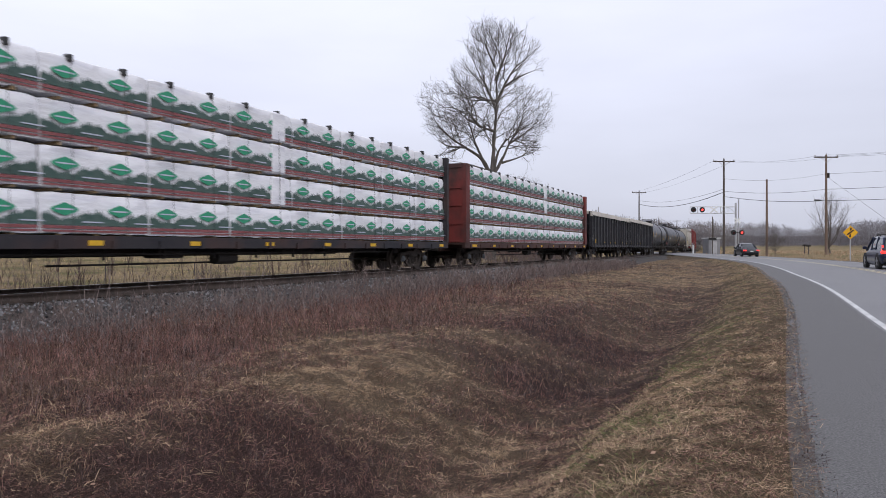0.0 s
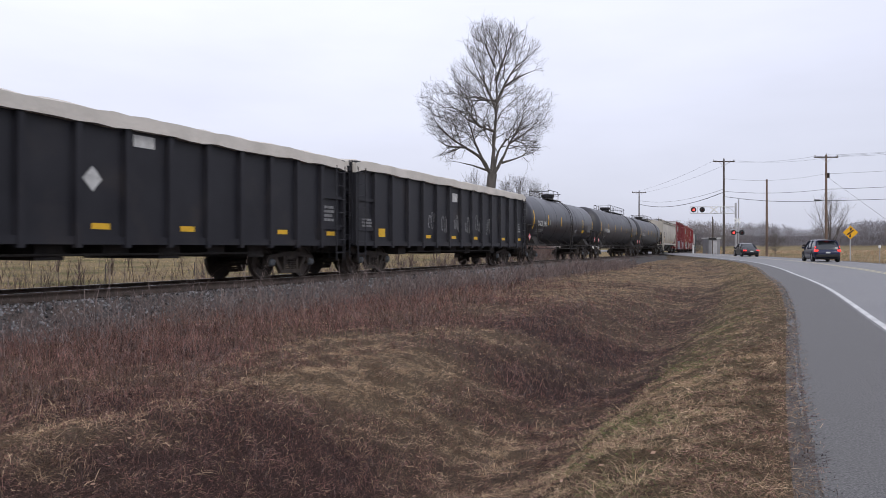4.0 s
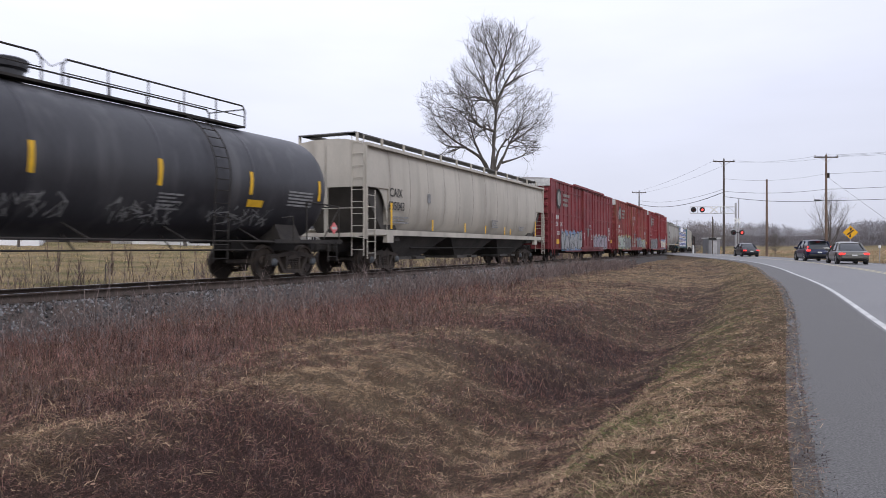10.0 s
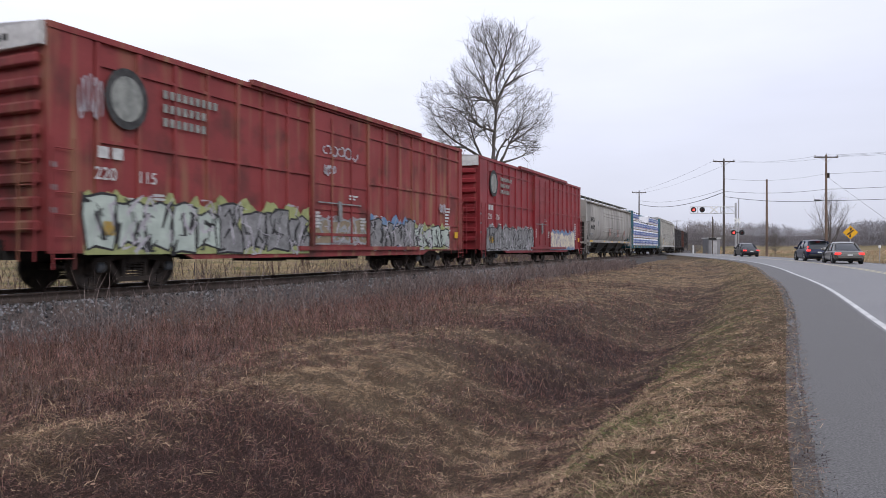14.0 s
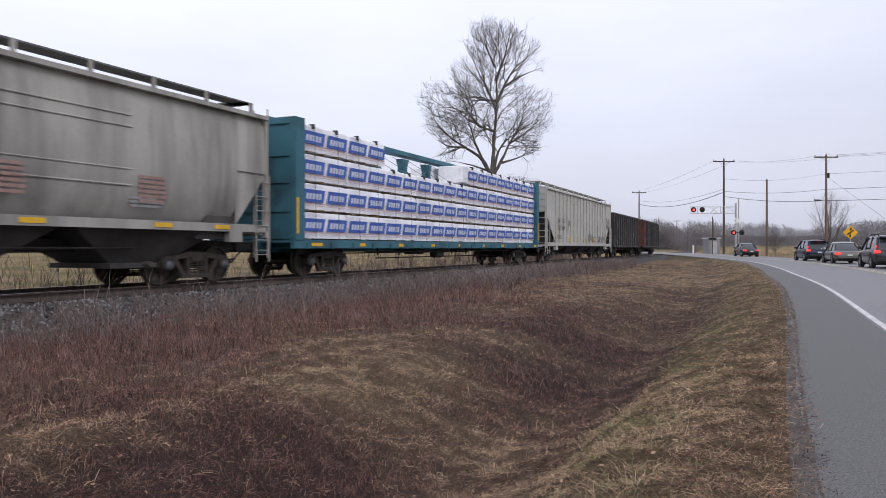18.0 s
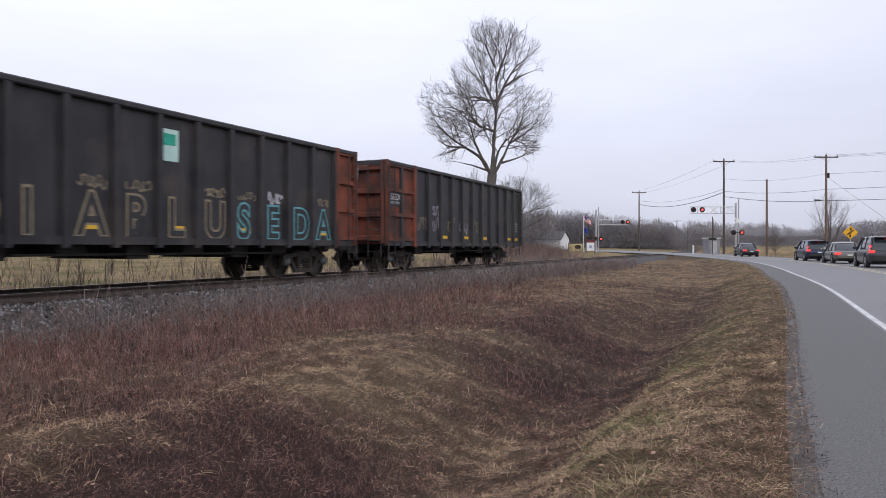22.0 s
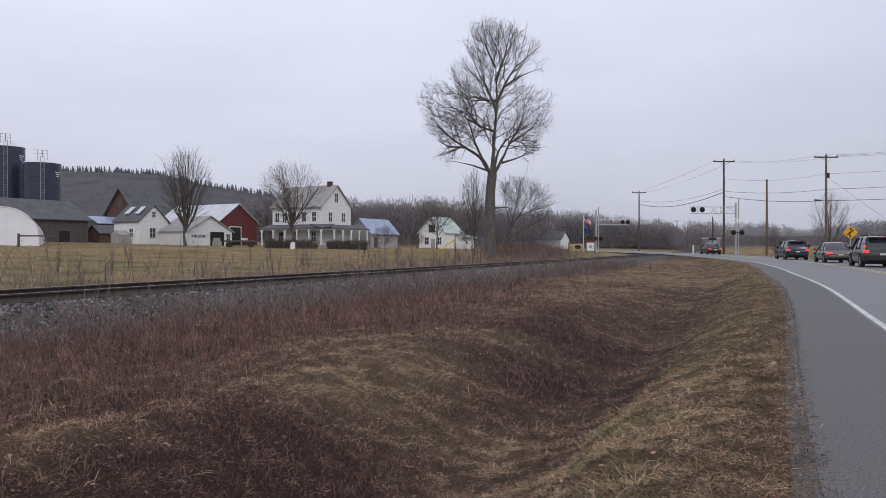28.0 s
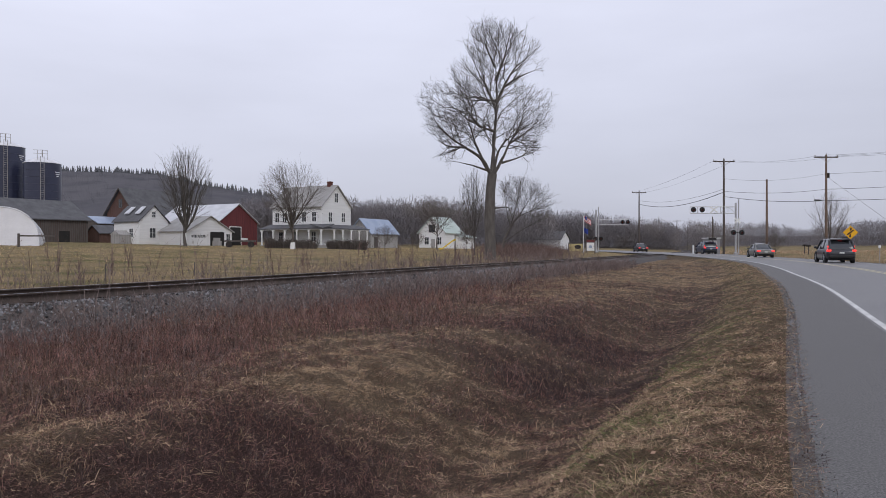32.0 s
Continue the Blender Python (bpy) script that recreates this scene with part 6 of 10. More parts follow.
M_TWIG_RED = surf("brush_red_brown", (0.2, 0.135, 0.115), (0.13, 0.09, 0.08), scale=4, rough=0.95, bump=0.2, island=0.3)


def tubes(segs, sides_of):
    """Many tapered limbs in number arrays: rows of (p, q, r0, r1)."""
    base = 0
    p = np.array([s[0] for s in segs], float)
    q = np.array([s[1] for s in segs], float)
    r0 = np.array([s[2] for s in segs], float)
    r1 = np.array([s[3] for s in segs], float)
    d = q - p
    d /= np.maximum(np.linalg.norm(d, axis=1, keepdims=True), 1e-9)
    ref = np.where(np.abs(d[:, 2:3]) > 0.9, np.array([[1.0, 0, 0]]), np.array([[0.0, 0, 1]]))
    u = np.cross(d, ref)
    u /= np.maximum(np.linalg.norm(u, axis=1, keepdims=True), 1e-9)
    w = np.cross(d, u)
    n_of = np.array([sides_of(r) for r in r0])
    tri_v, quads = [], []
    for n in sorted(set(n_of)):
        k = np.where(n_of == n)[0]
        a = 2 * np.pi * np.arange(n) / n
        off = u[k, None, :] * np.cos(a)[None, :, None] + w[k, None, :] * np.sin(a)[None, :, None]
        ring0 = p[k, None, :] + off * r0[k, None, None]
        ring1 = q[k, None, :] + off * r1[k, None, None]
        v = np.concatenate([ring0, ring1], 1).reshape(-1, 3)
        b = base + np.arange(len(k))[:, None] * 2 * n
        i = np.arange(n)[None, :]
        j = (i + 1) % n
        f = np.stack([b + i, b + j, b + n + j, b + n + i], -1).reshape(-1, 4)
        tri_v.append(v)
        quads.append(f)
        base += len(v)
    return np.concatenate(tri_v), np.concatenate(quads)


def branch_out(limbs, lobes, seed, step=0.34, trunk_r=0.4, spacing=(0.85, 0.62, 0.5, 0.42), lengths=(4.2, 2.3, 1.25, 0.75), tip=0.008, lift=0.1, spread=0.62, wander=0.07, spill=0.12):
    """A bare tree: limbs are polylines, the first the trunk; branches of four orders leave them and run on until they leave the crown, the union of lobes (x, y, z, rx, ry, rz)."""
    rng = random.Random(seed)
    boxes = [(Vector(l[:3]), l[3:]) for l in lobes]
    mid = sum((c for c, _ in boxes), Vector()) / len(boxes)

    def inside(p, slack):
        for c, (a, b, e) in boxes:
            d = p - c
            if (d.x / a) ** 2 + (d.y / b) ** 2 + (d.z / e) ** 2 < slack:
                return True
        return False

    segs = []

    def shoot(p, d, r, order):
        """One branch and its own side shoots."""
        limit = lengths[order] * rng.uniform(0.6, 1.25)
        slack = (1 + spill * rng.uniform(-1.2, 1.0)) ** 2
        gone, due, turn = 0.0, spacing[order] * rng.uniform(0.25, 0.8), rng.uniform(0, 6.28)
        st = step * (1.0, 0.85, 0.7, 0.6)[order]
        entered = inside(p, slack)
        while gone < limit:
            out = (p - mid).normalized()
            d = (d + Vector((rng.gauss(0, wander), rng.gauss(0, wander), rng.gauss(0, wander) + lift * 0.5)) + out * 0.06).normalized()
            q = p + d * st
            now = inside(q, slack)
            if not now and (entered or gone > limit * 0.4):
                break
            entered = entered or now
            r1 = max(tip * 0.45, r * (1 - 0.55 * st / limit))
            segs.append((tuple(p), tuple(q), r, r1))
            p, r = q, r1
            gone += st
            if order < len(lengths) - 1 and gone > due:
                due += spacing[order] * rng.uniform(0.6, 1.3)
                turn += 2.4 + rng.uniform(-0.5, 0.5)
                u = d.orthogonal().normalized()
                w = d.cross(u)
                a = spread * rng.uniform(0.75, 1.3)
                side = (d * math.cos(a) + (u * math.cos(turn) + w * math.sin(turn)) * math.sin(a)).normalized()
                shoot(p, side, max(tip * 0.7, r * 0.62), order + 1)

    for k, line in enumerate(limbs):
        pts = [Vector(q) for q in line]
        total = sum((b - a).length for a, b in zip(pts, pts[1:]))
        r0 = trunk_r if k == 0 else trunk_r * min(0.55, 0.2 + 0.035 * total)
        r_end = tip * 2.2
        run_, due, turn = 0.0, spacing[0] * rng.uniform(0.4, 1.0), rng.uniform(0, 6.28)
        prev = pts[0]
        for i in range(len(pts) - 1):
            a0, a3 = pts[i], pts[i + 1]
            t0 = (pts[i + 1] - pts[max(i - 1, 0)]) * 0.5
            t1 = (pts[min(i + 2, len(pts) - 1)] - pts[i]) * 0.5
            n = max(2, int((a3 - a0).length / step))
            for j in range(1, n + 1):
                u_ = j / n
                q = (2 * u_**3 - 3 * u_**2 + 1) * a0 + (u_**3 - 2 * u_**2 + u_) * t0 + (-2 * u_**3 + 3 * u_**2) * a3 + (u_**3 - u_**2) * t1
                q = q + Vector((rng.gauss(0, 0.02), rng.gauss(0, 0.02), 0)) * (step / 0.34)
                d = (q - prev)
                ln = d.length
                f0, f1 = run_ / total, min(1.0, (run_ + ln) / total)
                ra, rb = r0 + (r_end - r0) * f0**0.8, r0 + (r_end - r0) * f1**0.8
                segs.append((tuple(prev), tuple(q), ra, rb))
                prev, run_ = q, run_ + ln
                if run_ > due and inside(q, 1.25):
                    due = run_ + spacing[0] * rng.uniform(0.5, 1.2) * (0.75 if k else 1.0)
                    turn += 2.4 + rng.uniform(-0.5, 0.5)
                    dn = d.normalized()
                    u = dn.orthogonal().normalized()
                    w = dn.cross(u)
                    a = spread * rng.uniform(0.9, 1.5)
                    shoot(q, (dn * math.cos(a) + (u * math.cos(turn) + w * math.sin(turn)) * math.sin(a)).normalized(), min(rb * 0.55, trunk_r * 0.13), 0 if f1 < 0.8 else 1)
        for _ in range(3):
            dn = (pts[-1] - pts[-2]).normalized()
            shoot(pts[-1], (dn + Vector((rng.gauss(0, 0.35), rng.gauss(0, 0.35), rng.gauss(0, 0.35)))).normalized(), r_end, 1)
    return tubes(segs, lambda q: 10 if q > 0.12 else (5 if q > 0.04 else 3))


def bare_tree(name, label, x, y, limbs, lobes, seed, material=None, group="trees", sink=0.15, **kw):
    v, f = branch_out(limbs, lobes, seed, **kw)
    ob = thing(name, label, "tree", pose(x, y, gz(x, y) - sink), group)
    part("crown", big_mesh("crown", v, f, material or M_BARK, smooth=True), None, ob, "bare winter branches and twigs")
    return ob


def px_place(px, dist):
    return (px - 784) / 1270.0 * dist, dist


def tree_from(px_rows, k, base_px, base_y, depth=0.0):
    """Turns a limb's outline (seen across, up) into metres about the tree's foot."""
    out = []
    for i, (a, b) in enumerate(px_rows):
        out.append(((a - base_px) * k, depth * i, (base_y - b) * k))
    return out


BIG = 65.0
K = BIG / 1270.0
bx, by = px_place(868, BIG)
limb = lambda rows, depth=0.0: tree_from(rows, K, 868, 461, depth)
big_limbs = [limb([(868, 464), (867, 430), (866, 390), (868, 350), (871, 310), (874, 250), (877, 210), (879, 165), (877, 120), (874, 95)]),
             limb([(868, 305), (850, 275), (826, 258), (800, 240), (775, 215), (760, 185)], 0.25),
             limb([(872, 308), (888, 280), (902, 250), (918, 222), (925, 190)], -0.3),
             limb([(879, 180), (893, 148), (910, 118), (935, 95), (950, 80)], 0.2),
             limb([(876, 230), (850, 222), (825, 210), (805, 195)], -0.5),
             limb([(878, 175), (855, 172), (835, 172), (815, 160)], 0.4),
             limb([(872, 305), (884, 262), (905, 235), (935, 215)], 0.8),
             limb([(870, 306), (845, 265), (830, 225), (815, 195)], -0.9),
             limb([(867, 300), (835, 290), (805, 284)], -0.3),
             limb([(878, 190), (862, 150), (845, 115), (838, 92)], 0.5), limb([(877, 140), (892, 100), (902, 55)], -0.4), limb([(876, 115), (862, 80), (856, 48)], 0.4), limb([(888, 285), (918, 275), (940, 262)], 0.3),
             limb([(893, 150), (918, 135), (945, 125)], -0.4), limb([(850, 222), (828, 190), (815, 150)], 0.6), limb([(902, 250), (925, 235), (950, 212)], 0.5), limb([(826, 258), (790, 255), (770, 238)], -0.3),
             limb([(867, 366), (888, 364), (900, 365), (904, 380)], -0.2)]
big_lobes = []
for a, b, ra, rb, dy in ((872, 72, 46, 42, 0), (912, 62, 22, 24, 0.6), (935, 92, 28, 30, 0), (832, 125, 38, 28, 0), (772, 172, 34, 34, 0), (752, 165, 20, 26, 0), (795, 205, 40, 40, 0.5), (815, 240, 38, 34, -1),
                         (850, 165, 45, 45, 1), (862, 215, 48, 48, -1), (935, 185, 42, 42, 0), (955, 200, 24, 40, 0), (915, 235, 42, 40, 1), (930, 262, 26, 22, -0.6), (855, 120, 36, 40, -1.5), (900, 150, 36, 36, 1.5), (800, 270, 24, 14, 0)):
    x0, _, z0 = limb([(a, b)])[0]
    big_lobes.append((x0, dy * 1.2, z0, ra * 1.1 * K, (ra + rb) * 0.5 * K, rb * 1.08 * K))
v, f = branch_out(big_limbs, big_lobes, 101, trunk_r=0.4, tip=0.009, step=0.3, spacing=(0.55, 0.4, 0.32, 0.3), lengths=(3.2, 2.1, 1.3, 0.75), spread=0.72, wander=0.12, spill=0.1)
big_tree = thing("large_tree", "large bare leafless tree with forked grey trunk", "tree", pose(bx, by, gz(bx, by) - 0.2), "trees")
part("crown", big_mesh("crown", v, f, M_BARK, smooth=True), None, big_tree, "spreading bare branches and fine twigs")
g = Geo()
rows = [(-0.2, 0.62), (0.3, 0.54), (1.5, 0.5), (4.0, 0.46), (6.5, 0.43), (8.0, 0.42)]
trunk_pts = [(0, 0.0), (0.0, 0.3), (-0.03, 1.5), (-0.08, 4.0), (0.0, 6.0), (0.15, 7.9)]
rings = []
for (z, rr), (ox, _) in zip(rows, trunk_pts):
    rings.append([(ox + rr * (1 + 0.07 * math.sin(5 * a + z)) * math.cos(a), rr * (1 + 0.07 * math.sin(4 * a - z)) * math.sin(a), z) for a in [2 * math.pi * i / 18 for i in range(18)]])
g.loft(rings)
part("trunk", g, M_BARK, big_tree, "stout furrowed grey trunk", smooth=60)


def round_tree(name, label, px, dist, top_y, base_y, width_px, seed, forks=7, low=0.3, rise=0.75, lift=0.1, spread=0.6, dense=0.85, material=None, tip=0.0075, stout=0.02):
    """A bare tree: from a short trunk its limbs fan out and up into a rounded, uneven crown."""
    rng = random.Random(seed)
    k = dist / 1270.0
    h, w = (base_y - top_y) * k, width_px * k
    x, y = px_place(px, dist)
    limbs = [[(0, 0, 0), (rng.uniform(-0.02, 0.02) * w, 0, h * low * 0.6), (rng.uniform(-0.03, 0.03) * w, 0, h * low), (0, 0, h * (low + 0.12))]]
    for m in range(forks):
        a = 6.28 * m / forks + rng.uniform(-0.4, 0.4)
        th_ = 0.15 + 1.15 * ((m * 0.618) % 1.0)
        out, up_ = 0.42 * w * math.sin(th_), h * (0.5 + low * 0.5) + h * (0.46 - low * 0.5) * math.cos(th_)
        z0 = h * low * rng.uniform(0.75, 1.3)
        c, s_ = math.cos(a), math.sin(a)
        wob = [rng.uniform(-0.025, 0.025) * w for _ in range(4)]
        limbs.append([(0, 0, z0), (out * 0.32 * c + wob[0], out * 0.32 * s_, z0 + (up_ - z0) * 0.25 * rise), (out * 0.62 * c + wob[1], out * 0.62 * s_ + wob[2], z0 + (up_ - z0) * 0.6 * rise),
                      (out * c, out * s_ + wob[3], z0 + (up_ - z0) * rise)])
    lobes = [(0, 0, h * (0.5 + low * 0.5), w * 0.38, w * 0.38, h * (0.5 - low * 0.5))]
    for m in range(8):
        a = rng.uniform(0, 6.28)
        q = rng.uniform(0.22, 0.38) * w
        lobes.append((q * math.cos(a), q * math.sin(a), h * rng.uniform(low + 0.2, 0.85), w * rng.uniform(0.11, 0.17), w * rng.uniform(0.11, 0.17), h * rng.uniform(0.08, 0.13)))
    g_ = h / 11.0
    return bare_tree(name, label, x, y, limbs, lobes, seed, material, step=max(0.22, 0.34 * g_), spacing=tuple(dense * g_ * q for q in (0.95, 0.62, 0.5, 0.4)), lengths=tuple(g_ * q for q in (3.4, 2.0, 1.2, 0.7)),
                     tip=tip * k / 0.08, trunk_r=h * stout, lift=lift, spread=spread)


round_tree("yard_tree", "upright vase-shaped bare tree beside the white outbuilding", 328, 98, 258, 432, 116, 201, forks=17, low=0.2, rise=0.98, lift=0.12, spread=0.42, dense=1.1, stout=0.02)
round_tree("yard_tree", "broad bare maple before the farmhouse porch", 517, 98, 276, 434, 158, 202, forks=10, low=0.27, rise=0.85, material=M_BARK_B, stout=0.024)
round_tree("young_tree", "slender bare tree beside the large trunk", 840, 80, 300, 452, 70, 204, forks=7, low=0.2, rise=1.0, lift=0.2, spread=0.45, stout=0.014)
round_tree("yard_tree", "bare spreading tree before the cottage", 773, 110, 342, 438, 92, 205, low=0.3, material=M_BARK_B)
round_tree("apple_tree", "low crooked bare apple tree", 682, 92, 398, 446, 62, 206, low=0.25, material=M_BARK_B)
round_tree("apple_tree", "low crooked bare apple tree", 738, 92, 408, 448, 44, 207, low=0.25, material=M_BARK_B)
round_tree("apple_tree", "low crooked bare apple tree", 826, 100, 395, 442, 40, 208, low=0.25, material=M_BARK_B)
round_tree("roadside_tree", "bare many-stemmed tree behind the utility pole", 1468, 92, 345, 458, 92, 209, forks=10, low=0.15, rise=0.95, lift=0.18, spread=0.5, dense=1.25, material=M_BARK_B)
round_tree("roadside_tree", "thin bare sapling beside the road", 1372, 92, 405, 452, 44, 210, low=0.2, material=M_BARK_B)

# the tree that spreads from behind the large trunk
YOUNG = 78.0
yk = YOUNG / 1270.0
lean_limb = lambda rows, depth=0.0: tree_from(rows, yk, 890, 452, depth)
young_lobes = []
for a, b, ra, rb in ((935, 345, 36, 36), (908, 335, 24, 28), (955, 362, 22, 22), (925, 385, 26, 16)):
    x0, _, z0 = lean_limb([(a, b)])[0]
    young_lobes.append((x0, 0, z0, ra * yk, ra * yk, rb * yk))
bare_tree("young_tree", "leaning bare tree behind the large trunk", *px_place(890, YOUNG),
          [lean_limb([(890, 455), (891, 425), (903, 398), (922, 372), (940, 342)]), lean_limb([(891, 425), (922, 403), (955, 385), (968, 378)], 0.2), lean_limb([(903, 398), (914, 355), (920, 318)], -0.3),
           lean_limb([(903, 398), (897, 365), (894, 335)], 0.3), lean_limb([(918, 378), (945, 365), (965, 348)], -0.3)],
          young_lobes, 203, step=0.28, tip=0.011, trunk_r=0.2, spill=0.2, spacing=(0.36, 0.3, 0.26, 0.26), lengths=(2.6, 1.6, 1.0, 0.6))


def scatter_stems(name, label, pts, height, width, material, seed, lean=0.35, branches=0, group="", kinks=2):
    """Thin upright stems as bent ribbons at the places given (x, y, z)."""
    r = np.random.RandomState(seed)
    n = len(pts)
    if branches:
        pts = np.repeat(pts, 1 + branches, axis=0)
        height, width = np.repeat(height, 1 + branches), np.repeat(width, 1 + branches)
        m = len(pts)
        first = np.arange(m) % (1 + branches) == 0
        lift = np.where(first, 0, r.uniform(0.3, 0.7, m)) * height
        trunk_lean = np.repeat(r.normal(scale=lean, size=(n, 2)), 1 + branches, axis=0)
        pts = pts + np.concatenate([trunk_lean * lift[:, None] * 0.7, lift[:, None]], 1)
        height = np.where(first, height, height * r.uniform(0.25, 0.5, m))
        leanv = np.where(first[:, None], trunk_lean, r.normal(scale=lean * 2.2, size=(m, 2)))
        n = m
    else:
        leanv = r.normal(scale=lean, size=(n, 2))
    a = r.uniform(0, np.pi, n)
    side = np.stack([np.cos(a), np.sin(a), np.zeros(n)], 1) * width[:, None] * 0.5
    levels = kinks + 1
    rows = []
    for i in range(levels):
        u = i / kinks
        c = pts + np.concatenate([leanv * (height * (0.35 * u + 0.65 * u * u))[:, None], (height * (u - 0.12 * u * u * np.linalg.norm(leanv, axis=1)))[:, None]], 1)
        t = side * (1 - 0.75 * u)
        rows += [c - t, c + t]
    v = np.stack(rows, 1).reshape(-1, 3)
    b = np.arange(n)[:, None] * 2 * levels
    f = np.concatenate([np.stack([b + 2 * i, b + 2 * i + 1, b + 2 * i + 3, b + 2 * i + 2], -1).reshape(-1, 4) for i in range(kinks)])
    ob = new(name, big_mesh(name, v, f, material))
    return tagged(ob, label, "vegetation", group, "stuff")


def scatter_blades(name, label, pts, az, length, width, rise, material, seed, kinks=2):
    """Grass blades that arch over and lie on one another: base, heading, length and steepness (radians) each."""
    r = np.random.RandomState(seed)
    n = len(pts)
    bend = r.normal(scale=0.45, size=n)
    roll = r.uniform(-1.2, 1.2, n)
    rows = []
    for i in range(kinks + 1):
        u = i / kinks
        a = az + bend * u
        c = pts + np.stack([np.cos(a) * length * np.cos(rise) * u, np.sin(a) * length * np.cos(rise) * u, length * np.sin(rise) * (1.7 * u - 1.0 * u * u)], 1)
        t = np.stack([-np.sin(a) * np.cos(roll), np.cos(a) * np.cos(roll), np.sin(roll)], 1) * (width * 0.5 * (1.0 - 0.8 * u * u))[:, None]
        rows += [c - t, c + t]
    k = 2 * (kinks + 1)
    v = np.stack(rows, 1).reshape(-1, 3)
    b = np.arange(n)[:, None] * k
    f = np.concatenate([np.stack([b + 2 * i, b + 2 * i + 1, b + 2 * i + 3, b + 2 * i + 2], -1).reshape(-1, 4) for i in range(kinks)])
    return tagged(new(name, big_mesh(name, v, f, material)), label, "vegetation", "", "stuff")


M_STEM = surf("weed_stems", (0.285, 0.155, 0.128), (0.095, 0.056, 0.049), scale=3.5, rough=0.95, bump=0, island=0.85, spec=0.1, c3=(0.16, 0.11, 0.08), s3=0.5, lo3=0.5, hi3=0.68)
M_STRAW = surf("dead_grass_straw", (0.7, 0.53, 0.35), (0.36, 0.25, 0.16), scale=4.0, rough=0.95, bump=0, island=0.6, spec=0.1, c3=(0.22, 0.15, 0.1), s3=3.2, lo3=0.47, hi3=0.62)
M_MAT = surf("matted_dead_grass", (0.32, 0.19, 0.16), (0.1, 0.056, 0.05), scale=4.0, rough=0.95, bump=0, island=0.8, spec=0.1, c3=(0.045, 0.026, 0.024), s3=3.2, lo3=0.47, hi3=0.62)
M_GREEN = surf("green_grass", (0.135, 0.2, 0.062), (0.2, 0.21, 0.085), scale=1.2, rough=0.9, bump=0, island=0.5, spec=0.1)
M_HAY = surf("hay_field_grass", (0.54, 0.4, 0.215), (0.37, 0.285, 0.155), scale=0.12, rough=0.95, bump=0, island=0.3, spec=0.1)
M_LAWN = surf("olive_lawn", (0.26, 0.225, 0.11), (0.2, 0.185, 0.085), scale=0.12, rough=0.95, bump=0, island=0.3, spec=0.1)
M_TAN = surf("tan_dead_grass", (0.58, 0.415, 0.265), (0.32, 0.222, 0.143), scale=4.0, rough=0.95, bump=0, island=0.55, spec=0.1, c3=(0.15, 0.1, 0.066), s3=3.2, lo3=0.47, hi3=0.62)
M_FAR_TAN = surf("dead_grass_brown", (0.5, 0.36, 0.23), (0.34, 0.245, 0.162), scale=0.9, rough=0.95, bump=0, island=0.28, spec=0.1)
M_FAR_RED = surf("dead_grass_wine", (0.29, 0.18, 0.14), (0.17, 0.105, 0.087), scale=0.9, rough=0.95, bump=0, island=0.4, spec=0.1)
M_GREYSTEM = surf("grey_dry_stems", (0.24, 0.19, 0.175), (0.14, 0.105, 0.095), scale=2, rough=0.95, bump=0, island=0.4, spec=0.1)


M_LITTER = surf("leaf_litter", (0.26, 0.125, 0.1), (0.06, 0.032, 0.029), scale=2.5, rough=0.95, bump=0, island=0.9, spec=0.1)


def strew(seed, n, r0, r1, a0=-34.0, a1=34.0, fall=0.5):
    """Places spread over the view's ground, denser near the eye; fall 0.5 is even per area, 0 even per distance."""
    r = np.random.RandomState(seed)
    u = r.uniform(0, 1, n)
    rad = (r0 ** (2 * fall) + u * (r1 ** (2 * fall) - r0 ** (2 * fall))) ** (1 / (2 * fall))
    a = np.radians(r.uniform(a0, a1, n))
    return rad * np.sin(a), rad * np.cos(a), r


def zone(x, y):
    s, q = track_coords(x, y)
    rr, yy = road_offset(x, y)
    return q, left_edge(yy) - rr, rr


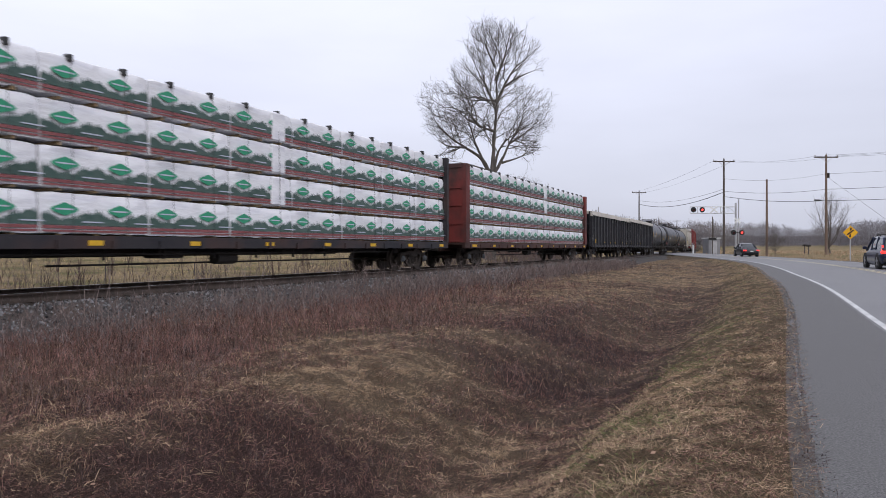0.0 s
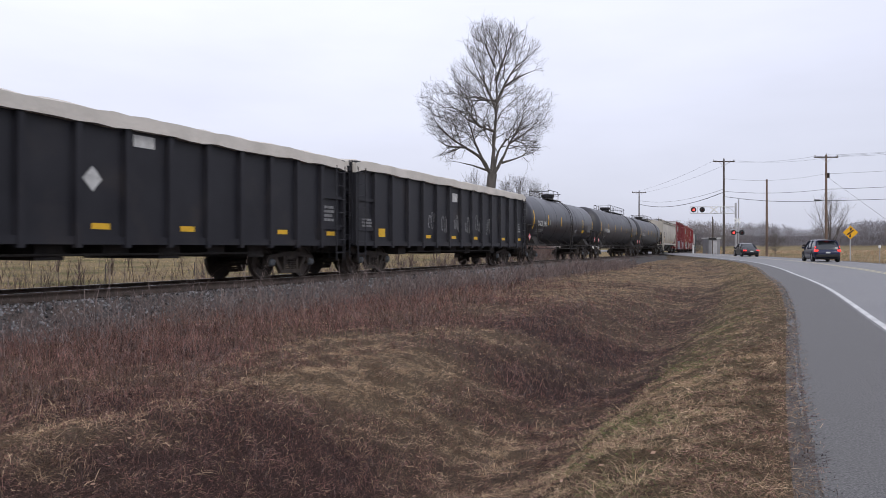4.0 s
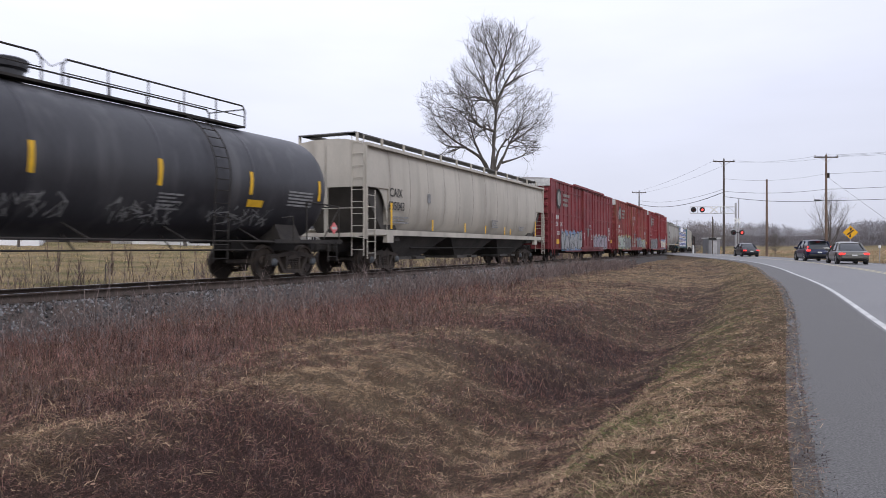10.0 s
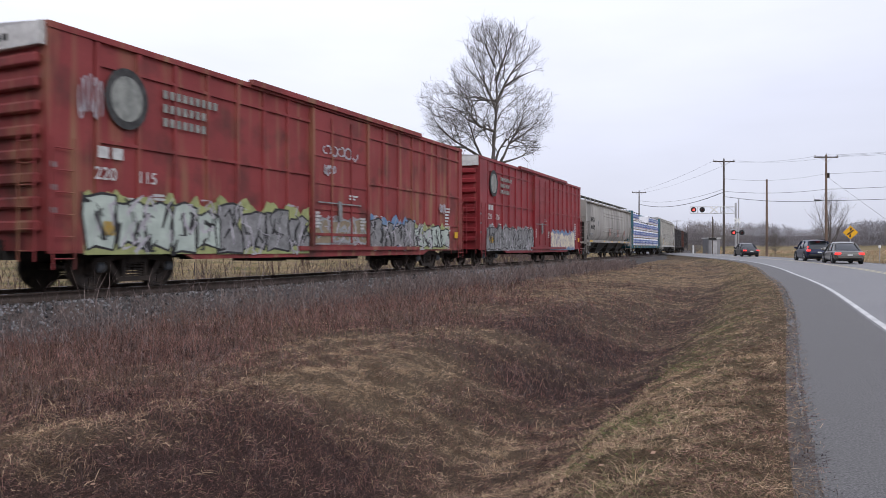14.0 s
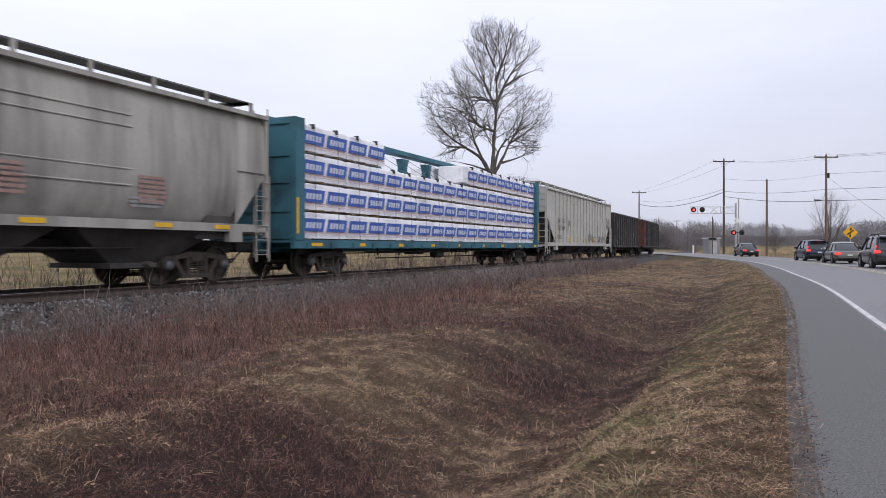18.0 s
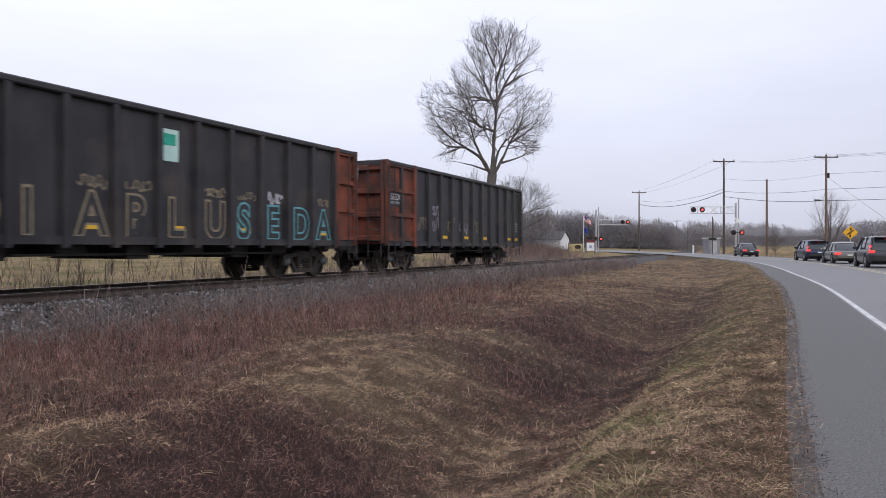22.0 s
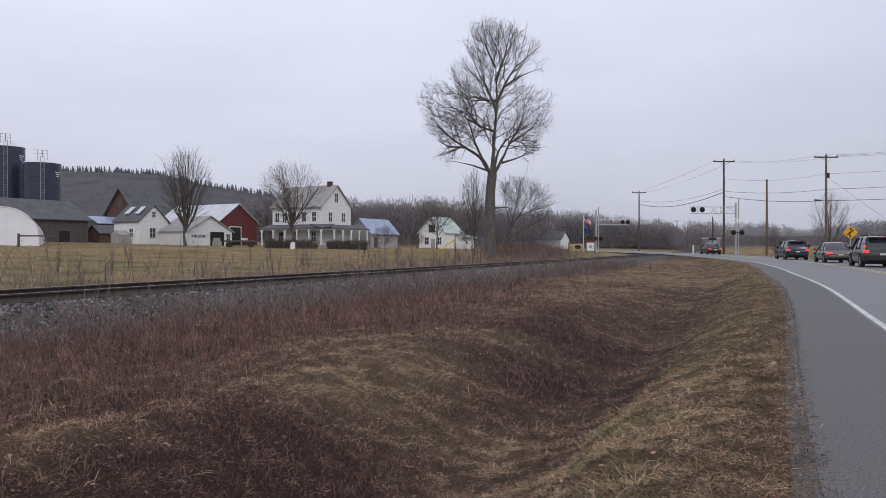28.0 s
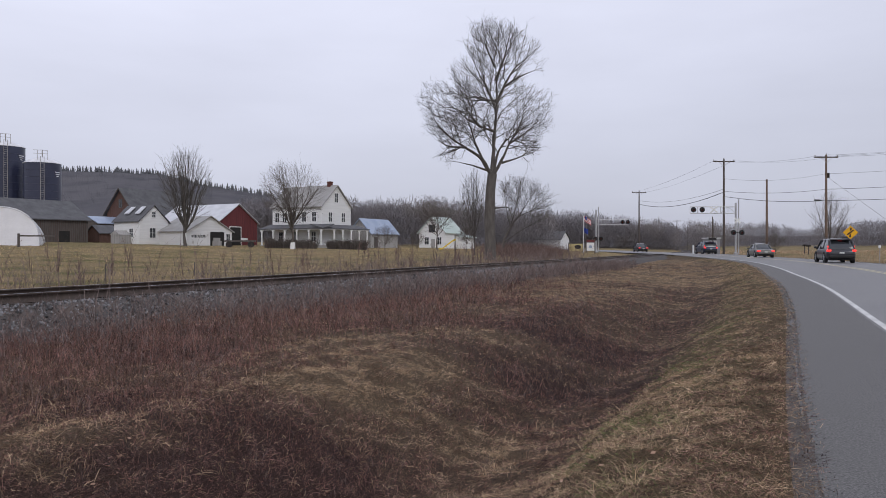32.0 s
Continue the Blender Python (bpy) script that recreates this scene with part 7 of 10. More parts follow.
def build_meadow():
    # red-brown weeds between the ballast and the ditch
    x, y, r = strew(1, 190000, 3.5, 60.0, fall=0.2)
    q, e, rr = zone(x, y)
    p = pale(x, y)
    edge = ease(2.2, 3.5, q) * ease(1.8, 3.4, e)
    keep = r.uniform(0, 1, len(x)) < edge * np.clip(1.05 - 1.05 * p + 0.35 * ease(9, 4, q) + 0.25 * lumps(x, y, 0.7, 39), 0.04, 1) * (1 - 0.92 * ease(18, 34, y)) * (0.35 + 0.65 * ease(5.0, 8.0, y))
    x, y, q, p = x[keep], y[keep], q[keep], p[keep]
    d = np.hypot(x, y)
    h = r.uniform(0.07, 0.34, len(x)) * (0.45 + 0.7 * ease(10, 4, q)) * (1 + 0.7 * (r.uniform(0, 1, len(x)) > 0.94))
    w = np.maximum(0.0022, d * 0.00045) * r.uniform(0.6, 1.5, len(x))
    pts = np.stack([x, y, ground_z(x, y) - 0.02], 1)
    grey = r.uniform(0, 1, len(x)) < 0.16
    scatter_stems("dead_weeds", "reddish-brown dead weed stems covering the verge", pts[~grey], h[~grey], w[~grey], M_STEM, 2, 0.42, branches=1)
    scatter_stems("dead_weeds", "thin pale grey stems among the red weeds", pts[grey], h[grey] * 1.25, w[grey] * 1.0, M_GREYSTEM, 18, 0.5, branches=1)
    # matted grass everywhere on the verge: blades in tussocks that lean one way and fall over one another
    cx, cy, r = strew(3, 74000, 2.6, 75.0, fall=0.1)
    many = 9
    d0 = np.hypot(cx, cy)
    spread = (0.03 + 0.0055 * d0) * r.uniform(0.4, 1.6, len(cx))
    lean = 2.6 * lumps(cx, cy, 1.4, 35) + r.normal(scale=0.9, size=len(cx))
    tuft = r.uniform(0, 1, len(cx))
    k = np.repeat(np.arange(len(cx)), many)
    a = r.uniform(0, 2 * np.pi, len(k))
    u = np.sqrt(r.uniform(0, 1, len(k)))
    x, y = cx[k] + spread[k] * u * np.cos(a), cy[k] + spread[k] * u * np.sin(a)
    q, e, rr = zone(x, y)
    p = pale(x, y)
    bank = ease(2.0, 1.4, e) * (e > 0) * np.clip(0.55 + 0.6 * lumps(x, y, 0.9, 38), 0, 1)
    keep = (q > 3.2) & (e > -0.1) & (r.uniform(0, 1, len(x)) < np.where(e < 0.12, 0.1 + 0.8 * ease(-0.08, 0.1, e), 0.5 + 0.5 * np.maximum(p, bank)))
    x, y, e, p, bank, k, a = x[keep], y[keep], e[keep], p[keep], bank[keep], k[keep], a[keep]
    n = len(x)
    d = np.hypot(x, y)
    # a blade leans with its tussock or falls outwards from its middle
    az = np.where(r.uniform(0, 1, n) < 0.5, lean[k] + r.normal(scale=0.6, size=n), a + r.normal(scale=0.5, size=n))
    az = np.where(r.uniform(0, 1, n) < 0.3, r.uniform(0, 6.28, n), az)
    ln = r.uniform(0.02, 0.085, n) * (0.7 + 0.6 * tuft[k]) * np.where(e < 0.4, 0.7, 1.0) * (1 + 0.25 * ease(10, 30, d)) * (1 + 0.9 * (r.uniform(0, 1, n) > 0.95))
    w = np.maximum(0.0017, d * 0.00043) * r.uniform(0.6, 1.5, n)
    rise = np.clip(r.normal(0.32, 0.3, n), 0.02, 1.2) * np.where(tuft[k] > 0.9, 1.7, 1.0)
    pts = np.stack([x, y, np.where(e < 0.03, road_z(y) + 0.0, ground_z(x, y) - 0.004) + 0.025 * r.uniform(0, 1, n) ** 2], 1)
    pick = 0.3 * r.uniform(0, 1, n) + 0.7 * r.uniform(0, 1, len(cx))[k]
    clump = lumps(x, y, 0.55, 37)
    straw = pick < np.clip(0.14 + 0.26 * p * np.clip(0.6 + 0.9 * clump, 0.1, 2) + 0.2 * bank + 0.06 * ease(22, 40, y), 0.1, 0.62)
    lush = ease(2.2, 1.6, e) * ease(0.6, 1.1, e) * np.clip(0.35 + 0.9 * lumps(x, y, 1.3, 36), 0, 1) * ease(20, 11, y) + (0.12 + 0.16 * ease(9, 18, y)) * ease(2.0, 1.4, e) * ease(0.15, 0.5, e)
    green = ~straw & (r.uniform(0, 1, n) < 0.6 * lush)
    tan = ~straw & ~green & (r.uniform(0, 1, n) < np.clip(0.12 + 0.95 * p + 0.35 * bank, 0, 0.97))
    mat_ = ~straw & ~green & ~tan
    for m_, material, name, label, fat in ((straw, M_STRAW, "straw_grass", "pale straw-coloured dead grass blades", 1.0), (tan, M_TAN, "tan_grass", "matted tan dead grass", 1.0),
                                           (mat_, M_MAT, "matted_grass", "dark wine-brown matted dead grass", 1.1), (green, M_GREEN, "green_grass", "short green grass on the ditch bank", 1.0)):
        calm = {M_STRAW: M_FAR_TAN, M_TAN: M_FAR_TAN, M_MAT: M_FAR_RED}.get(material, material)
        for far_, kinks, stuff in ((d < 9.0, 2, material), ((d >= 9.0) & (d < 15.0), 1, material), (d >= 15.0, 1, calm)):
            j = m_ & far_
            scatter_blades(name, label, pts[j], az[j], ln[j], w[j] * fat, rise[j], stuff, 4, kinks)
    # short broken stalks and leaf litter that fill the gaps close by
    x, y, r = strew(23, 105000, 2.6, 10.0, fall=0.2)
    q, e, rr = zone(x, y)
    p = pale(x, y)
    keep = (q > 3.4) & (e > 0.1)
    x, y, p, e = x[keep], y[keep], p[keep], e[keep]
    n = len(x)
    d = np.hypot(x, y)
    pts = np.stack([x, y, ground_z(x, y) + 0.012 * r.uniform(0, 1, n)], 1)
    az, ln, w, rise = r.uniform(0, 6.28, n), r.uniform(0.012, 0.045, n), np.maximum(0.0022, d * 0.0006) * r.uniform(0.5, 1.4, n), r.uniform(0.05, 1.1, n)
    tan = r.uniform(0, 1, n) < np.clip(0.08 + 0.85 * p + 0.3 * ease(2.0, 1.4, e), 0, 0.9)
    for m_, material, name, label in ((tan, M_TAN, "broken_stalks", "short tan broken stalks in the grass"), (~tan, M_LITTER, "leaf_litter", "dark wine-red litter under the grass")):
        scatter_blades(name, label, pts[m_], az[m_], ln[m_], w[m_], rise[m_], material, 24, 1)
    # the verge behind and beside the eye
    x, y, r = strew(21, 26000, 0.5, 9.0, -180, 180, fall=0.4)
    q, e, rr = zone(x, y)
    keep = (e > 0.02) & ((y < 2.6) | (np.abs(x) > 0.6 * y)) & (q > 3.2)
    x, y = x[keep], y[keep]
    scatter_stems("verge_grass", "matted tan grass beside the road", np.stack([x, y, ground_z(x, y) - 0.004], 1), r.uniform(0.02, 0.07, len(x)), r.uniform(0.004, 0.008, len(x)), M_TAN, 22, 1.3)
    # straw tufts close by
    r = np.random.RandomState(7)
    tx, ty = [], []
    for cx, cy, n in ((-2.6, 4.75, 60), (1.0, 4.15, 70), (-0.9, 6.6, 50), (1.6, 5.0, 50), (-3.3, 6.1, 60), (0.3, 7.8, 50), (0.85, 3.85, 60), (-0.2, 5.4, 50), (0.45, 6.5, 60), (1.2, 8.3, 60), (-1.9, 7.6, 60)):
        tx.append(cx + r.normal(scale=0.12, size=n))
        ty.append(cy + r.normal(scale=0.12, size=n))
    for cx, cy in zip(r.uniform(-3.2, 2.2, 40), r.uniform(3.6, 9.0, 40)):
        n = r.randint(10, 30)
        tx.append(cx + r.normal(scale=0.05, size=n))
        ty.append(cy + r.normal(scale=0.05, size=n))
    tx, ty = np.concatenate(tx), np.concatenate(ty)
    off = zone(tx, ty)[1] > 0.25
    tx, ty = tx[off], ty[off]
    scatter_blades("grass_tufts", "pale tufts of long dead grass", np.stack([tx, ty, ground_z(tx, ty) - 0.01], 1), r.uniform(0, 6.28, len(tx)), r.uniform(0.07, 0.22, len(tx)), r.uniform(0.002, 0.004, len(tx)),
                   r.uniform(0.3, 1.2, len(tx)), M_STRAW, 8, kinks=3)
    # tall thin stems along the ballast
    r = np.random.RandomState(9)
    n = 3600
    s = -6 + 58 * r.uniform(0, 1, n) ** 1.2
    s = s + 0.5 * np.sin(s * 2.1) + 0.4 * np.sin(s * 0.9)
    qq = 1.9 + 3.3 * r.uniform(0, 1, n) ** 0.9
    pl = np.array([track_point(a, b)[:2] for a, b in zip(s, qq)])
    scatter_stems("tall_weeds", "tall thin grey-brown weed stems beside the ballast", np.stack([pl[:, 0], pl[:, 1], ground_z(pl[:, 0], pl[:, 1])], 1),
                  r.uniform(0.35, 0.95, n) * np.where(r.uniform(0, 1, n) > 0.85, 1.3, 0.8), 0.006 + np.maximum(s, 0) * 0.0004, M_GREYSTEM, 10, 0.33, branches=4)
    # beyond the track: fence-line weeds and the hay field
    n = 2000
    s = -4 + 70 * r.uniform(0, 1, n) ** 1.2
    s = s + 0.6 * np.sin(s * 1.7) + 0.5 * np.sin(s * 0.8)
    qq = -2.4 - 4.5 * r.uniform(0, 1, n) ** 1.6
    pl = np.array([track_point(a, b)[:2] for a, b in zip(s, qq)])
    scatter_stems("fence_line_weeds", "dry grey weed stems along the field edge", np.stack([pl[:, 0], pl[:, 1], ground_z(pl[:, 0], pl[:, 1])], 1),
                  r.uniform(0.25, 1.0, n) * (1 + 0.7 * (r.uniform(0, 1, n) > 0.9)), 0.008 + np.maximum(s, 0) * 0.0004, M_GREYSTEM, 11, 0.28, branches=3)
    n = 150
    s = -3 + 60 * r.uniform(0, 1, n) ** 1.1
    s = s + 1.5 * np.sin(s * 0.7)
    qq = -2.6 - 3.0 * r.uniform(0, 1, n)
    pl = np.array([track_point(a, b)[:2] for a, b in zip(s, qq)])
    scatter_stems("tall_saplings", "tall bare brown saplings behind the track", np.stack([pl[:, 0], pl[:, 1], ground_z(pl[:, 0], pl[:, 1])], 1),
                  r.uniform(0.9, 1.9, n), 0.014 + np.maximum(s, 0) * 0.0004, M_TWIG_RED, 25, 0.16, branches=6, kinks=3)
    x, y, r = strew(12, 60000, 16.0, 140.0, fall=0.3)
    q, e, rr = zone(x, y)
    keep = (q < -3.5) & (np.abs(rr) > 6)
    x, y = x[keep], y[keep]
    d = np.hypot(x, y)
    lawn = ease(42, 66, -q[keep] + 5 * lumps(x, y, 22.0, 40)) > r.uniform(0.2, 1.0, len(x))
    pts = np.stack([x, y, ground_z(x, y) - 0.02], 1)
    for m_, material, name, label in ((~lawn, M_HAY, "hay_grass", "yellow-brown cropped hay field grass"), (lawn, M_LAWN, "lawn_grass", "dull olive winter lawn before the farm")):
        scatter_stems(name, label, pts[m_], r.uniform(0.05, 0.12, m_.sum()), d[m_] * 0.0008, material, 13, 0.9)
    x, y, r = strew(14, 16000, 30.0, 150.0, 10, 36, fall=0.4)
    q, e, rr = zone(x, y)
    keep = rr > 5.2
    x, y = x[keep], y[keep]
    d = np.hypot(x, y)
    scatter_stems("roadside_grass", "dry grey-tan grass beyond the road", np.stack([x, y, ground_z(x, y) - 0.02], 1), r.uniform(0.1, 0.32, len(x)), d * 0.0007, M_FAR_TAN, 15, 0.5)
    # fallen leaves
    r = np.random.RandomState(16)
    n = 420
    a, d = np.radians(r.uniform(-32, 28, n)), 3.4 + 12 * r.uniform(0, 1, n) ** 1.5
    x, y = d * np.sin(a), d * np.cos(a)
    g = Geo()
    for i in range(n):
        q, e, rr = zone(np.array([x[i]]), np.array([y[i]]))
        if q[0] < 4 or e[0] < 0.3:
            continue
        m = pose(x[i], y[i], gz(x[i], y[i]) + 0.04, r.uniform(-35, 35), r.uniform(-35, 35), r.uniform(0, 360))
        k = r.uniform(0.01, 0.024)
        g.add([(-k, 0, 0), (-0.3 * k, 0.5 * k, 0.15 * k), (0.4 * k, 0.45 * k, 0), (k, 0, 0.2 * k), (0.3 * k, -0.5 * k, 0), (-0.4 * k, -0.4 * k, 0.2 * k)], [(0, 1, 2, 3), (0, 3, 4, 5)], m)
    me = g.mesh("fallen_leaves", surf("dead_leaf", (0.36, 0.24, 0.17), (0.2, 0.115, 0.075), scale=6, rough=0.8, bump=0.1, island=0.4))
    tagged(new("fallen_leaves", me), "dead tan oak leaves lying in the grass", "leaves", kind="stuff")
    # brush thicket by the large tree
    n = 2600
    cx, cy = px_place(930, 82)
    x = cx + r.normal(scale=2.3, size=n)
    y = cy + r.normal(scale=5.0, size=n)
    scatter_stems("thicket", "reddish-brown leafless thicket", np.stack([x, y, ground_z(x, y)], 1), r.uniform(0.4, 1.7, n), r.uniform(0.015, 0.035, n), M_TWIG_RED, 17, 0.35, branches=4)


def build_stones():
    """Crushed stones strewn over the ballast."""
    r = np.random.RandomState(22)
    n = 15000
    s = 2 + 60 * r.uniform(0, 1, n) ** 1.7
    q = np.where(r.uniform(0, 1, n) < 0.8, r.uniform(1.0, 3.7, n), r.uniform(-2.5, 1.0, n))
    th = TH0 + CURVE * s
    x, y = CX + (RADIUS + q) * np.cos(th), CY - (RADIUS + q) * np.sin(th)
    aq = np.abs(q)
    z = np.interp(aq, [0, 0.75, 1.75, 2.9, 4.2], [RAIL_Z - 0.2, RAIL_Z - 0.215, RAIL_Z - 0.17, RAIL_Z - 0.42, -0.42])
    k = r.uniform(0.018, 0.045, n) * (1 + 0.6 * (s > 25))
    base = np.array([(1, 0, 0), (-1, 0, 0), (0, 1, 0), (0, -1, 0), (0, 0, 1), (0, 0, -1)], float)
    tri = np.array([(0, 2, 4), (2, 1, 4), (1, 3, 4), (3, 0, 4), (2, 0, 5), (1, 2, 5), (3, 1, 5), (0, 3, 5)])
    v = base[None] * k[:, None, None] * r.uniform(0.6, 1.25, (n, 6, 1)) + r.normal(scale=0.25, size=(n, 6, 3)) * k[:, None, None]
    v += np.stack([x, y, z + k * 0.3], 1)[:, None, :]
    f = tri[None] + (np.arange(n) * 6)[:, None, None]
    tagged(new("ballast_stones", big_mesh("ballast_stones", v.reshape(-1, 3), f.reshape(-1, 3), M_STONE)), "loose grey crushed stones along the track", "stones", kind="stuff")


def strewn_stones(name, label, x, y, z, k, material, seed):
    """Small loose stones lying at the places given."""
    r = np.random.RandomState(seed)
    n = len(x)
    base = np.array([(1, 0, 0), (-1, 0, 0), (0, 1, 0), (0, -1, 0), (0, 0, 0.8), (0, 0, -0.8)], float)
    tri = np.array([(0, 2, 4), (2, 1, 4), (1, 3, 4), (3, 0, 4), (2, 0, 5), (1, 2, 5), (3, 1, 5), (0, 3, 5)])
    v = base[None] * k[:, None, None] * r.uniform(0.6, 1.25, (n, 6, 1)) + np.stack([x, y, z + k * 0.3], 1)[:, None, :]
    f = tri[None] + (np.arange(n) * 6)[:, None, None]
    tagged(new(name, big_mesh(name, v.reshape(-1, 3), f.reshape(-1, 3), material)), label, "stones", kind="stuff")


def build_edge_gravel():
    r = np.random.RandomState(91)
    n = 2600
    ys = 0.5 + 24 * r.uniform(0, 1, n) ** 1.6
    th, le = road_head(ys), left_edge(ys)
    off = r.normal(scale=0.045, size=n) + 0.02
    x, y = road_x(ys) + (le + off) * np.cos(th), ys - (le + off) * np.sin(th)
    strewn_stones("edge_gravel", "small grey gravel along the pavement edge", x, y, road_z(ys) + 0.0 + 0 * ys, r.uniform(0.002, 0.006, n) * (1 + 0.03 * ys), M_STONE, 92)
    n = 12
    ys = 2.0 + 9 * r.uniform(0, 1, n)
    th, off = road_head(ys), r.uniform(-4.5, -2.6, n)
    x, y = road_x(ys) + off * np.cos(th), ys - off * np.sin(th)
    strewn_stones("road_debris", "small dark bits of stone on the pavement", x, y, road_z(ys) + 0.05 - 0.012 * np.abs(off), r.uniform(0.005, 0.013, n), M_TIE, 93)


def build_ties():
    me = Geo().box(-1.3, 1.3, -0.115, 0.115, -0.178, 0.0, c=0.012).mesh("tie", M_TIE)
    ties = thing("track_ties", "dark creosoted wooden ties under the rails", "ties", kind="structure")
    for i in range(220):
        s = -6 + i * 0.52
        x, y, th = track_point(s)
        ob = new("tie", me)
        ob.parent = ties
        ob.matrix_basis = pose(x, y, RAIL_Z - 0.165, 0, 0, -math.degrees(th))


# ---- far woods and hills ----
# Haze is painted into these pale, greyed base colours of the distance.
M_WOODS_HAZE = surf("bare_woods", (0.225, 0.212, 0.222), (0.195, 0.183, 0.193), scale=0.05, rough=1.0, bump=0, island=0.12, spec=0.0, c3=(0.22, 0.195, 0.175), s3=0.06)
M_HILLWOODS_HAZE = surf("hill_woods", (0.13, 0.125, 0.132), (0.1, 0.098, 0.108), scale=0.03, rough=1.0, bump=0, island=0.2, spec=0.0, c3=(0.085, 0.085, 0.092), s3=0.045)
M_PINES_HAZE = surf("hill_pines", (0.135, 0.138, 0.148), (0.125, 0.128, 0.138), scale=0.02, rough=1.0, bump=0, island=0.12, spec=0.0)


def far_trees(name, label, x, y, z, h, material, seed, fans=16, wide=0.0045):
    """Distant leafless trees: a stem and a fan of thin limbs each."""
    r = np.random.RandomState(seed)
    n = len(x)
    base = np.stack([x, y, z], 1)
    m = n * fans
    k = np.repeat(np.arange(n), fans)
    a = r.uniform(0, 2 * np.pi, m)
    lat, rad = np.arcsin(r.uniform(-0.6, 1, m)), r.uniform(0.3, 1, m) ** 0.4
    out, top = h[k] * 0.3 * rad * np.cos(lat), h[k] * (0.55 + 0.45 * rad * np.sin(lat))
    low = r.uniform(0, 1, m) < 0.25
    top = np.where(low, h[k] * r.uniform(0.05, 0.4, m), top)
    p0 = base[k] + np.stack([out * np.cos(a), out * np.sin(a), np.maximum(top - 0.06 * h[k], 0)], 1)
    dv = r.normal(size=(m, 3)) * [0.5, 0.5, 1.0]
    dv /= np.linalg.norm(dv, axis=1, keepdims=True)
    dv[:, 2] = np.abs(dv[:, 2])
    p1 = p0 + dv * (h[k] * r.uniform(0.06, 0.15, m))[:, None]
    wv = np.stack([np.cos(a + 1.6), np.sin(a + 1.6), 0 * a], 1) * (wide * h[k] * r.uniform(0.5, 1.4, m))[:, None]
    mid = (p0 + p1) / 2 + r.normal(scale=0.02, size=(m, 3)) * h[k][:, None]
    v = np.stack([p0, mid - wv, p1, mid + wv], 1).reshape(-1, 3)
    f = np.arange(m * 4).reshape(-1, 4)
    return tagged(new(name, big_mesh(name, v, f, material)), label, "woods", kind="stuff")


